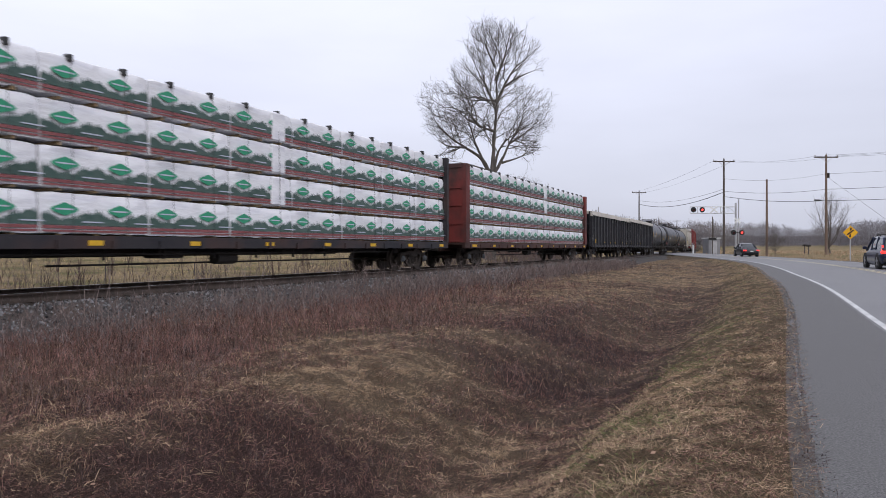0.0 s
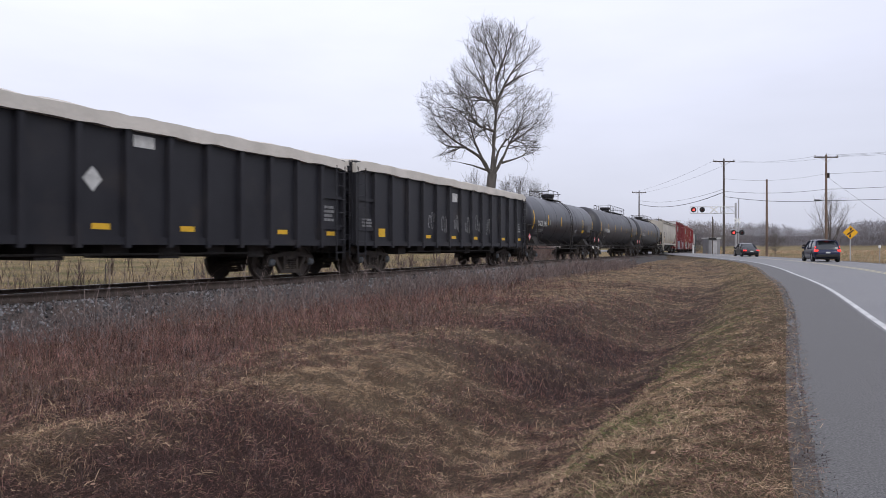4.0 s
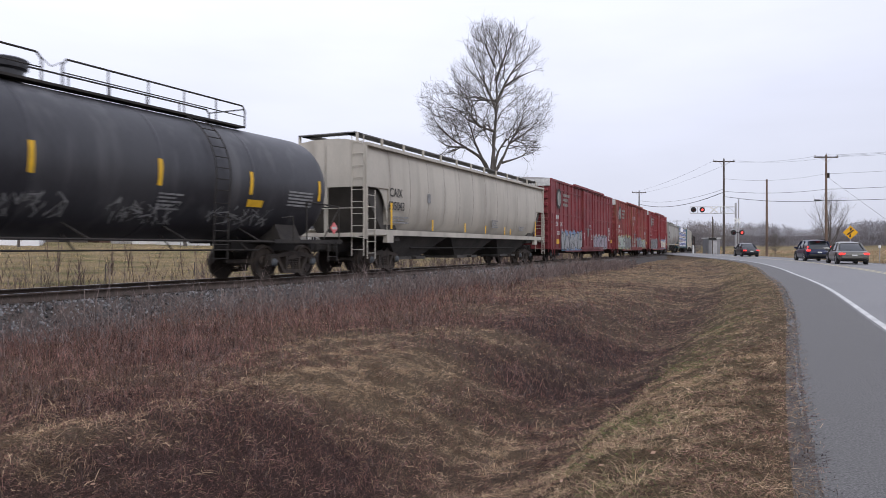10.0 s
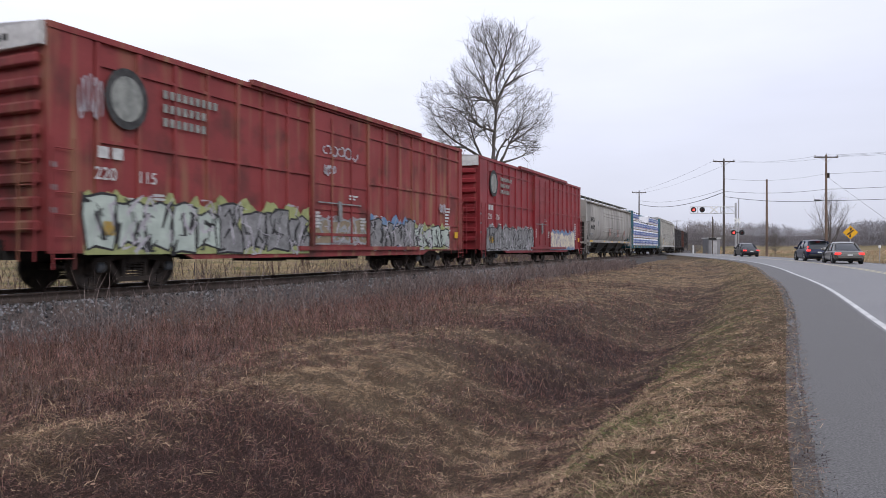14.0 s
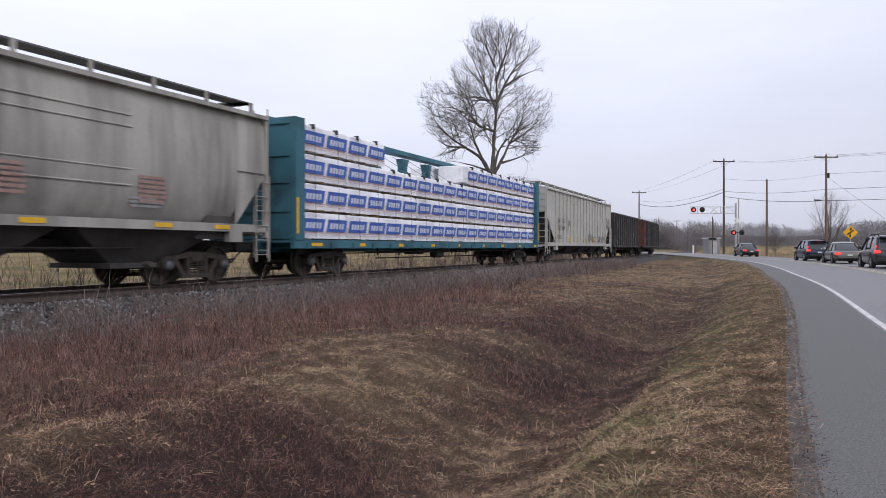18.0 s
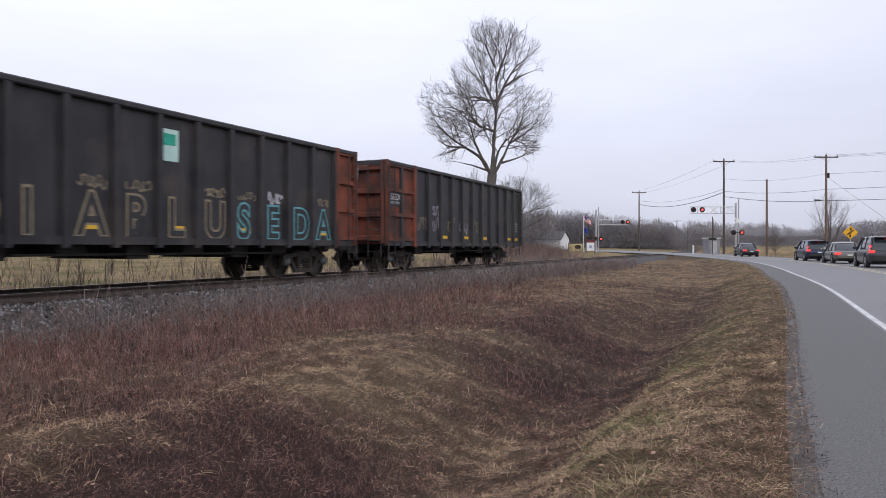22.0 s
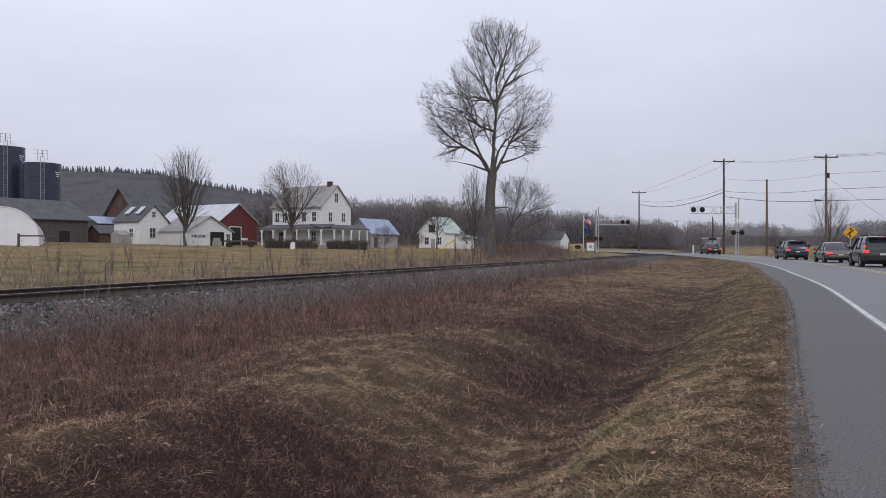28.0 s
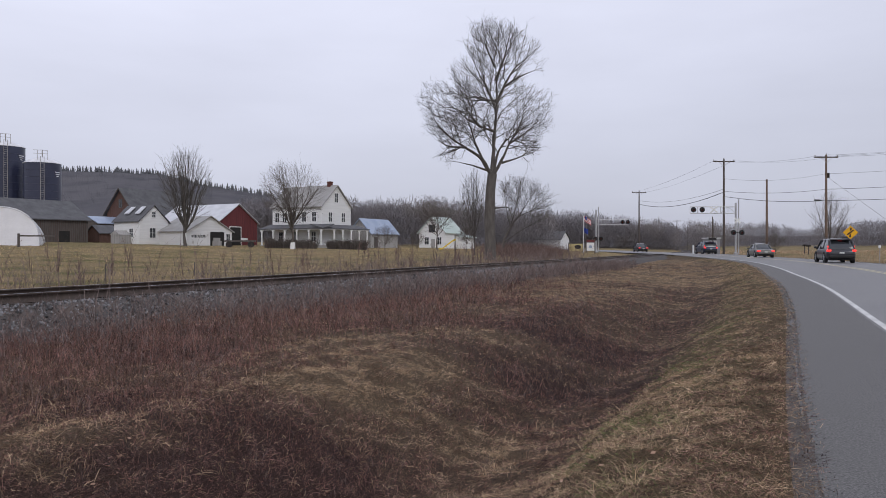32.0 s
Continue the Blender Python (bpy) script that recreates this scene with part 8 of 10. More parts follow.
def build_far():
    r = np.random.RandomState(51)

    def belt(px0, px1, d0, d1, n, top):
        px = r.uniform(px0, px1, n)
        d = r.uniform(d0, d1, n)
        x, y = (px - 784) / 1270 * d, d
        z = ground_z(x, y)
        ty = np.interp(px, [p for p, _ in top], [t for _, t in top])
        h = (1.15 + (439 - ty) * d / 1270 - z) * r.uniform(0.72, 1.04, n)
        return x, y, z, np.maximum(h, 3)

    x, y, z, h = belt(430, 985, 185, 212, 620, [(430, 345), (620, 346), (700, 350), (760, 345), (830, 352), (985, 374)])
    far_trees("hedgerow_woods", "leafless woods behind the farm, greyed in colour for haze", x, y, z, h, M_WOODS_HAZE, 61, 190, 0.0042)
    x, y, z, h = belt(940, 1200, 290, 315, 420, [(940, 372), (1040, 372), (1090, 380), (1135, 386), (1165, 384), (1200, 398)])
    far_trees("far_woods", "leafless woods across the field, greyed in colour for haze", x, y, z, h, M_WOODS_HAZE, 62, 170, 0.0045)
    x, y, z, h = belt(1195, 1640, 230, 265, 560, [(1195, 396), (1230, 388), (1290, 393), (1350, 391), (1420, 402), (1500, 392), (1540, 388), (1640, 385)])
    far_trees("far_woods", "leafless woods beyond the road, greyed in colour for haze", x, y, z, h, M_WOODS_HAZE, 63, 170, 0.0045)
    # hill with woods; the ridge falls from the farm towards the crossing
    az = np.linspace(-60, 40, 200)
    ridge_px = 784 + 1270 * np.tan(np.radians(az))
    ry = np.interp(ridge_px, [-1600, -300, 0, 110, 200, 285, 350, 420, 480, 600, 800, 1000, 1150, 1300, 1700], [270, 287, 299, 303, 306, 311, 328, 338, 350, 366, 376, 392, 408, 420, 420])
    rows = []
    for d, u in ((380, 0.0), (450, 0.35), (520, 0.62), (600, 0.9), (660, 1.0), (900, 0.9)):
        top = 1.15 + (439 - ry) * 660 / 1270
        zz = 2.0 + (top - 2.0) * u + 1.2 * lumps(az * 8, az * 0 + d, 60, 71) * (u > 0)
        rows.append(np.stack([d * np.tan(np.radians(az)), d + 0 * az, zz], 1))
    v = np.concatenate(rows)
    n = len(az)
    i = (np.arange(5)[:, None] * n + np.arange(n - 1)[None]).ravel()
    tagged(new("wooded_hill", big_mesh("wooded_hill", v, np.stack([i, i + 1, i + n + 1, i + n], -1), M_HILLWOODS_HAZE, smooth=True)), "low wooded hill, winter haze painted into its colour", "hill", kind="structure")
    m = 5200
    a = r.uniform(-36, 18, m)
    d = 400 + 270 * r.uniform(0, 1, m) ** 0.7
    px = 784 + 1270 * np.tan(np.radians(a))
    top = 1.15 + (439 - np.interp(px, ridge_px, ry)) * 660 / 1270
    z = 2 + (top - 2) * np.interp(d, [380, 450, 520, 600, 660, 900], [0, 0.35, 0.62, 0.9, 1.0, 0.9]) - 1
    x, y = d * np.tan(np.radians(a)), d
    con = r.uniform(0, 1, m) < np.where(px < 480, 0.85 * ease(585, 650, d), 0.0)
    far_trees("hill_woods", "leafless woods on the hill, haze painted into their colour", x[~con], y[~con], z[~con], r.uniform(3.5, 6.5, (~con).sum()), M_HILLWOODS_HAZE, 64, 18, 0.016)
    # pines: stacked ragged cones
    x, y, z = x[con], y[con], z[con]
    h = 2.6 + 4.8 * r.uniform(0, 1, len(x)) ** 1.6
    vs, fs, b = [], [], 0
    for k in range(4):
        zz0, zz1 = 0.12 + 0.2 * k, 0.45 + 0.2 * k
        rad = h * 0.22 * (1 - 0.2 * k)
        ang = np.arange(6) * np.pi / 3
        ring = np.stack([x[:, None] + rad[:, None] * np.cos(ang + k) * r.uniform(0.7, 1.2, (len(x), 6)), y[:, None] + rad[:, None] * np.sin(ang + k), (z + h * zz0)[:, None] + r.uniform(-0.5, 0.5, (len(x), 6))], -1)
        tip_ = np.stack([x, y, z + h * min(1.0, zz1)], -1)[:, None]
        vs.append(np.concatenate([ring, tip_], 1).reshape(-1, 3))
        o = b + np.arange(len(x))[:, None] * 7
        fs.append(np.stack([o + np.arange(6), o + (np.arange(6) + 1) % 6, o + 6 + 0 * np.arange(6)], -1).reshape(-1, 3))
        b += len(x) * 7
    tagged(new("hill_pines", big_mesh("hill_pines", np.concatenate(vs), np.concatenate(fs), M_PINES_HAZE)), "pines along the hill's ridge, paled in colour for haze", "woods", kind="stuff")


build_meadow()
build_stones()
build_edge_gravel()
build_ties()
build_far()


# ---- the farm ----
M_CLAP = surf("white_clapboard", (0.78, 0.78, 0.77), (0.66, 0.66, 0.65), scale=0.8, rough=0.7, bump=0.1, stretch=(0.3, 0.3, 5))
M_REDBOARD = surf("red_barn_board", (0.16, 0.04, 0.042), (0.1, 0.03, 0.032), scale=1.2, rough=0.8, bump=0.2, stretch=(4, 4, 0.3))
M_OLDBOARD = surf("weathered_board", (0.13, 0.115, 0.105), (0.075, 0.065, 0.06), scale=1.5, rough=0.9, bump=0.3, stretch=(5, 5, 0.3))
M_GREYBOARD = surf("pale_weathered_board", (0.42, 0.41, 0.39), (0.27, 0.26, 0.25), scale=1.5, rough=0.9, bump=0.3, stretch=(5, 5, 0.3))
M_BROWNBOARD = surf("brown_barn_board", (0.13, 0.075, 0.06), (0.085, 0.05, 0.042), scale=1.5, rough=0.9, bump=0.3, stretch=(5, 5, 0.3))
M_SLATE = surf("slate_roof", (0.115, 0.115, 0.12), (0.075, 0.075, 0.08), scale=1.0, rough=0.7, bump=0.3, fine=8)
M_TIN = surf("tin_roof", (0.62, 0.63, 0.65), (0.5, 0.51, 0.53), scale=0.7, rough=0.4, bump=0.1, metal=0.3)
M_BLUETIN = surf("blue_tin_roof", (0.36, 0.42, 0.52), (0.27, 0.33, 0.44), scale=0.7, rough=0.45, bump=0.1, metal=0.2)
M_GREENROOF = surf("green_tin_roof", (0.36, 0.45, 0.40), (0.48, 0.53, 0.5), scale=0.7, rough=0.55, bump=0.1)
M_PALE_SHINGLE = surf("pale_shingle", (0.36, 0.35, 0.335), (0.27, 0.265, 0.255), scale=1.0, rough=0.8, bump=0.2, fine=10)
M_BRICK = surf("chimney_brick", (0.14, 0.055, 0.045), (0.1, 0.04, 0.033), scale=4, rough=0.9, bump=0.3)
M_GLASS = surf("window_glass", (0.035, 0.04, 0.045), (0.06, 0.065, 0.07), scale=0.6, rough=0.12, bump=0.02, spec=0.6)
M_TRIM = surf("white_trim", (0.8, 0.8, 0.79), (0.7, 0.7, 0.69), scale=1, rough=0.6, bump=0.05)
# Flat dark panels on solid walls paint the shade inside openings.
M_SHADE_PANEL = surf("dark_opening", (0.02, 0.02, 0.02), (0.035, 0.033, 0.03), scale=1, rough=0.9, bump=0.1)
M_SILO = surf("silo_blue_steel", (0.022, 0.026, 0.055), (0.035, 0.04, 0.075), scale=0.5, rough=0.35, bump=0.03, spec=0.5)
M_SILOTOP = surf("silo_white_dome", (0.72, 0.73, 0.75), (0.6, 0.6, 0.62), scale=0.8, rough=0.4, bump=0.05)
M_POLY = surf("white_poly_film", (0.82, 0.82, 0.84), (0.72, 0.72, 0.74), scale=0.8, rough=0.35, bump=0.2, fine=6)

U = Vector((-math.sin(radians(60)), math.cos(radians(60)), 0))
V = Vector((math.cos(radians(60)), math.sin(radians(60)), 0))


def farm_pose(px, dist, dz=0.0):
    x, y = px_place(px, dist)
    m = Matrix.Translation((x, y, gz(x, y) + dz))
    r = Matrix(((U.x, V.x, 0, 0), (U.y, V.y, 0, 0), (0, 0, 1, 0), (0, 0, 0, 1)))
    return m @ r


def wall_window(b, face, a, z, w=0.85, h=1.5, trim=M_TRIM, name="window"):
    """A window with frame, sill and panes on the face that looks along -u ('u') or -v ('v'), a metres from the near corner."""
    g, p = Geo(), Geo()
    for lo, hi, z0, z1 in ((a - w / 2 - 0.1, a + w / 2 + 0.1, z - 0.1, z), (a - w / 2 - 0.1, a + w / 2 + 0.1, z + h, z + h + 0.1), (a - w / 2 - 0.1, a - w / 2, z, z + h), (a + w / 2, a + w / 2 + 0.1, z, z + h),
                           (a - w / 2, a + w / 2, z + h / 2 - 0.03, z + h / 2 + 0.03), (a - 0.02, a + 0.02, z, z + h)):
        if face == "u":
            g.box(-0.06, -0.003, lo, hi, z0, z1)
        else:
            g.box(lo, hi, -0.06, -0.003, z0, z1)
    if face == "u":
        p.box(-0.025, -0.003, a - w / 2, a + w / 2, z, z + h)
    else:
        p.box(a - w / 2, a + w / 2, -0.025, -0.003, z, z + h)
    f = part(name, g, trim, b, "white-framed sash window")
    part("pane", p, M_GLASS, f, "dark glass pane")
    return f


def opening(b, face, a0, a1, z0, z1, material, name, label):
    g = Geo()
    if face == "u":
        g.box(-0.05, -0.003, a0, a1, z0, z1)
    else:
        g.box(a0, a1, -0.05, -0.003, z0, z1)
    return part(name, g, material, b, label)


def gabled(name, label, px, dist, lu, lv, ridge, eave, top, wall, roof, over=0.35, category="building", base=-1.2, roof_label="gabled roof"):
    """A gabled building whose near corner stands at px, dist; lu and lv are its lengths; ridge 'u' or 'v'."""
    b = thing(name, label, category, farm_pose(px, dist))
    g = Geo()
    if ridge == "u":
        g.prism([(0, base), (lv, base), (lv, eave), (lv / 2, top - 0.1), (0, eave)], 0, lu, "x")
    else:
        g.prism([(0, base), (lu, base), (lu, eave), (lu / 2, top - 0.1), (0, eave)], 0, lv, "y")
    part("wall", g, wall, b, "board wall")
    half = (lv if ridge == "u" else lu) / 2
    rise = (top - eave) / half
    for side in (-1, 1):
        g = Geo()
        e = half + over
        prof = [(half, top), (half + side * e, top - rise * e), (half + side * e, top - rise * e - 0.14), (half, top - 0.14)]
        if ridge == "u":
            g.prism(prof, -over, lu + over, "x")
        else:
            g.prism(prof, -over, lv + over, "y")
        part("roof_slope", g, roof, b, roof_label)
    return b


def corner_trim(b, lu, lv, eave):
    g = Geo()
    g.box(-0.02, 0.13, -0.02, 0.13, -0.5, eave)
    g.box(-0.02, 0.1, lv - 0.13, lv + 0.02, -0.5, eave)
    part("corner_board", g, M_TRIM, b, "white corner boards")


# farmhouse
h = gabled("farmhouse", "white clapboard farmhouse with gable, porch and brick chimney", 569, 115, 10.5, 7.6, "u", 6.9, 10.3, M_CLAP, M_PALE_SHINGLE)
corner_trim(h, 10.5, 7.6, 6.9)
for a in (1.5, 3.6, 5.7, 7.8, 9.4):
    wall_window(h, "v", a, 4.2)
for a in (1.6, 5.6, 8.6):
    wall_window(h, "v", a, 1.0)
wall_window(h, "u", 2.2, 4.2)
wall_window(h, "u", 5.6, 4.2)
wall_window(h, "u", 3.8, 7.4, 0.8, 1.5)
g = Geo().box(1.0, 1.7, 3.5, 4.1, 9.3, 10.85).box(0.95, 1.75, 3.45, 4.15, 10.7, 10.9)
part("chimney", g, M_BRICK, h, "red brick chimney")
g = Geo()
g.prism([(-2.8, 2.9), (-2.8, 3.05), (0.0, 3.75), (0.0, 3.55)], -2.6, 10.9, "x")
part("porch_roof", g, M_SLATE, h, "dark shingled porch roof")
g = Geo()
g.prism([(-2.6, 2.9), (-2.6, 3.05), (0.0, 3.72), (0.0, 3.55)], -2.8, 9.6, "y")
part("porch_roof", g, M_SLATE, h, "dark shingled porch roof")
for i in range(6):
    g = Geo().box(10.4 - i * 2.5 - 0.09, 10.4 - i * 2.5 + 0.09, -2.7, -2.52, 0.3, 2.95)
    g.prism([(10.4 - i * 2.5 - 0.5, 2.93), (10.4 - i * 2.5 + 0.5, 2.93), (10.4 - i * 2.5 + 0.1, 2.4), (10.4 - i * 2.5 - 0.1, 2.4)], -2.64, -2.58, "y")
    part("porch_column", g, M_TRIM, h, "white bracketed porch column")
for i in range(5):
    y = 0.2 + i * 2.2
    g = Geo().box(-2.52, -2.34, y - 0.09, y + 0.09, 0.3, 2.95)
    g.prism([(y - 0.5, 2.93), (y + 0.5, 2.93), (y + 0.1, 2.4), (y - 0.1, 2.4)], -2.46, -2.4, "x")
    part("porch_column", g, M_TRIM, h, "white bracketed porch column")
part("porch_floor", Geo().box(-2.6, 10.8, -2.7, 0, -1.0, 0.35).box(-2.5, 0, 0, 9.5, -1.0, 0.35), M_GREYBOARD, h, "grey porch floor")
g = Geo()
g.box(-2.5, 10.8, -2.66, -2.55, 2.8, 2.95)
g.box(-2.5, -2.38, -2.6, 9.5, 2.8, 2.95)
part("porch_beam", g, M_TRIM, h, "white porch beam")

# white outbuilding with skylights
h = gabled("white_outbuilding", "white clapboard outbuilding with dark roof and skylights", 246, 104, 5.7, 5.0, "u", 3.6, 5.9, M_CLAP, M_SLATE, 0.25)
corner_trim(h, 5.7, 5.0, 3.6)
wall_window(h, "u", 2.3, 1.0, 1.0, 1.4)
wall_window(h, "u", 4.6, 1.0, 0.9, 1.3)
wall_window(h, "u", 2.5, 4.0, 0.6, 0.8)
part("lean_to", Geo().prism([(5.0, -1.2), (6.7, -1.2), (6.7, 2.5), (5.0, 3.3)], 0.02, 5.6, "x"), M_CLAP, h, "low white lean-to")
part("lean_to_roof", Geo().prism([(4.98, 3.42), (6.95, 2.48), (6.95, 2.36), (4.98, 3.3)], -0.2, 5.8, "x"), M_SLATE, h, "dark lean-to roof")
wall_window(h, "v", 1.7, 1.1, 0.8, 1.2)
opening(h, "v", 4.3, 5.2, -0.2, 1.9, M_GREYBOARD, "door", "pale grey plank door")
g = Geo()
for a in (0.9, 3.3):
    g.prism([(0.75, 3.6 + 0.92 * 0.75 + 0.35), (1.9, 3.6 + 0.92 * 1.9 + 0.3), (1.9, 3.6 + 0.92 * 1.9 + 0.2), (0.75, 3.6 + 0.92 * 0.75 + 0.2)], a, a + 1.0, "x")
part("skylight", g, M_TIN, h, "two pale skylights")
g = Geo()
g.box(1.8, 3.9, -1.8, 0, -0.6, 1.4)
g.prism([(1.7, 1.4), (2.85, 2.05), (4.0, 1.4)], -1.9, 0, "y")
part("entry_porch", g, M_GREYBOARD, h, "small glazed entry porch")

# brown barn behind it
h = gabled("brown_barn", "large brown board barn with grey slate roof", 238, 126, 7.6, 17.0, "v", 5.4, 9.7, M_BROWNBOARD, M_SLATE, 0.45, "barn")
wall_window(h, "v", 3.8, 6.2, 0.8, 1.4, M_OLDBOARD)
g = Geo()
g.prism([(-0.5, 5.0), (3.8, 9.75), (8.1, 5.0), (8.1, 4.75), (3.8, 9.45), (-0.5, 4.75)], -0.5, -0.46, "y")
part("barge_board", g, M_OLDBOARD, h, "dark barge boards")

# garage with two bays
h = gabled("garage", "white two-bay garage with one open door", 331, 104, 6.5, 8.6, "u", 2.3, 4.5, M_CLAP, M_PALE_SHINGLE, 0.3, "garage")
opening(h, "u", 0.5, 3.6, -0.2, 2.0, M_TRIM, "garage_door", "closed white panelled garage door")
for i in range(5):
    opening(h, "u", 0.75 + i * 0.55, 1.15 + i * 0.55, 1.2, 1.6, M_GLASS, "door_pane", "small door pane")
opening(h, "u", 4.3, 7.0, -0.2, 2.1, M_SHADE_PANEL, "open_bay", "dark panel painted for the shade in the open garage bay")
wall_window(h, "u", 7.8, 0.6, 0.7, 1.2)
g = Geo().box(-0.35, -0.02, 4.6, 6.2, 0.0, 0.75).box(-0.3, -0.02, 4.8, 6.0, 0.75, 1.2)
part("parked_car_tail", g, M_GREYBOARD, h, "tail of a pale car in the bay")

# red barn
h = gabled("red_barn", "red board barn with white tin roof", 386, 119, 15.0, 8.9, "u", 4.0, 7.1, M_REDBOARD, M_TIN, 0.35, "barn")
opening(h, "u", 2.6, 5.0, -0.4, 3.0, M_SHADE_PANEL, "barn_door", "dark panel painted for the shade in the open barn doorway")
opening(h, "u", 5.1, 6.6, 0.6, 1.2, M_TRIM, "door_track", "white rail by the doorway")
g = Geo()
g.box(-0.06, -0.003, 2.45, 2.6, -0.4, 3.1).box(-0.06, -0.003, 5.0, 5.15, -0.4, 3.1).box(-0.06, -0.003, 2.45, 5.15, 3.0, 3.15)
part("door_trim", g, M_TRIM, h, "white doorway trim")

# blue-roofed shed and cottage
h = gabled("blue_roof_shed", "weathered grey board shed with pale blue tin roof", 656, 124, 4.6, 8.4, "v", 2.8, 5.2, M_GREYBOARD, M_BLUETIN, 0.3, "shed")
opening(h, "u", 1.0, 2.2, -0.3, 1.9, M_OLDBOARD, "shed_door", "plank shed door")
h = gabled("cottage", "white cottage with green and grey tin roof", 788, 140, 6.0, 7.0, "v", 3.4, 6.3, M_CLAP, M_GREENROOF, 0.35, "house")
for a in (1.3, 4.2):
    wall_window(h, "v", a, 0.8, 0.9, 1.4)
wall_window(h, "v", 3.0, 3.3, 1.3, 1.3, M_OLDBOARD)
opening(h, "v", 2.3, 3.2, -0.3, 1.9, M_GREYBOARD, "door", "pale door")
g = Geo()
g.prism([(-1.5, -1.2), (-1.5, 2.3), (3.0, 3.4), (3.0, -1.2)], 4.2, 9.5, "y")
w = part("wing", g, M_CLAP, h, "low white side wing")
part("wing_roof", Geo().prism([(-1.9, 2.25), (3.0, 3.55), (3.0, 3.42), (-1.9, 2.12)], 4.0, 9.8, "y"), M_GREENROOF, h, "pale green wing roof")

# grey barn, silos, hoop house and sheds
h = gabled("grey_barn", "long dark weathered barn with grey roof", -44, 94, 9.5, 15.9, "v", 3.5, 6.3, M_OLDBOARD, M_SLATE, 0.4, "barn")
opening(h, "u", 11.4, 13.0, -0.4, 1.6, M_SHADE_PANEL, "doorway", "dark panel painted for the shade in a doorway")
g = Geo()
for i in range(51):
    g.box(-0.03, -0.002, i * 0.31, i * 0.31 + 0.02, -0.5, 3.4)
part("board_battens", g, M_BROWNBOARD, h, "vertical board joints")
h = gabled("tin_shed", "low open shed with blue-grey tin roof", 174, 122, 5.0, 7.0, "v", 3.3, 4.4, M_OLDBOARD, M_BLUETIN, 0.3, "shed")
h = gabled("red_shed", "small brown-red shed with grey roof", 176, 112, 3.2, 3.2, "v", 1.7, 2.8, M_BROWNBOARD, M_SLATE, 0.25, "shed")


def silo(px, dist, top_y, dia, label):
    x, y = px_place(px, dist)
    z0 = gz(x, y)
    top = 1.15 + (439 - top_y) * dist / 1270 - z0
    b = thing("silo", label, "silo", pose(x, y, z0), "silos")
    r = dia / 2
    prof = []
    n = max(4, int(top / 1.45))
    for i in range(n + 1):
        z = top * i / n
        prof += [(z - 0.04, r), (z - 0.02, r + 0.035), (z + 0.02, r + 0.035), (z + 0.04, r)]
    part("shell", Geo().lathe([(-1.0, r)] + prof[1:], 40, "z"), M_SILO, b, "glass-lined dark blue steel shell", smooth=30)
    part("dome", Geo().lathe([(top, r + 0.08), (top + 0.12, r + 0.05), (top + 0.8, r * 0.68), (top + 1.25, r * 0.3), (top + 1.4, 0.05)], 40, "z"), M_SILOTOP, b, "white domed roof", smooth=40)
    a = math.atan2(-y, -x)
    d = Vector((math.cos(a), math.sin(a), 0))
    t = Vector((-d.y, d.x, 0))
    g = Geo()
    for k in (-0.32, 0.32):
        p = d * (r + 0.35) + t * k
        g.tube((p.x, p.y, 0), (p.x, p.y, top + 1.2), 0.05, 5)
    for i in range(int(top / 0.45)):
        z = 0.4 + i * 0.45
        p, q = d * (r + 0.35) - t * 0.32, d * (r + 0.35) + t * 0.32
        g.tube((p.x, p.y, z), (q.x, q.y, z), 0.03, 5)
    part("caged_ladder", g, M_GREYBOARD, b, "pale caged ladder")
    g = Geo()
    for k in range(6):
        p = d * (r * 0.1 + 0.45 * k) + t * (-0.9)
        q = d * (r * 0.1 + 0.45 * k) + t * 0.9
        for w in (p, q):
            g.tube((w.x, w.y, top + 0.6), (w.x, w.y, top + 2.6), 0.04, 5)
    for z in (top + 1.9, top + 2.6):
        for s in (-0.9, 0.9):
            p, q = d * (r * 0.1) + t * s, d * (r * 0.1 + 2.25) + t * s
            g.tube((p.x, p.y, z), (q.x, q.y, z), 0.04, 5)
        p, q = d * (r * 0.1 + 2.25) - t * 1.6, d * (r * 0.1 + 2.25) + t * 0.9
        g.tube((p.x, p.y, z), (q.x, q.y, z), 0.04, 5)
    g.tube((0, 0, top + 1.2), (0, 0, top + 3.0), 0.12, 8)
    part("roof_railing", g, M_GREYBOARD, b, "roof platform railing and vent")
    g = Geo()
    for k in range(3):
        c = d.lerp(t, 0.55).normalized()
        p = c * (r + 0.05)
        m = Matrix.Translation(p + Vector((0, 0, top - 1.9 - k * 0.42))) @ Matrix(((-c.y, c.x, 0, 0), (c.x, c.y, 0, 0), (0, 0, 1, 0), (0, 0, 0, 1)))
        g.box(-0.75 + 0.2 * k, 0.65 - 0.15 * k, -0.03, 0.03, 0, 0.16, m)
    part("maker_bars", g, M_SILOTOP, b, "white lettering bars")
    return b


silo(10, 152, 262, 7.3, "tall dark blue steel silo with white dome")
silo(75, 150, 291, 7.1, "shorter dark blue steel silo with white dome")

x, y = px_place(-4, 76)
hoop = thing("hoop_house", "white plastic-covered hoop house", "greenhouse", pose(x, y, gz(x, y), 0, 0, 28))
g = Geo()
rings = []
for k in range(9):
    yy = k * 2.4
    row = []
    for i in range(19):
        a = math.pi * i / 18
        row.append((3.85 * math.copysign(abs(math.cos(a)) ** 0.8, math.cos(a)), yy, 4.45 * math.sin(a) ** 0.8 - 0.3 + (0.03 if k % 2 else 0.0)))
    rings.append(row)
g.loft(rings)
part("film_cover", g, M_POLY, hoop, "taut white plastic film", smooth=50)
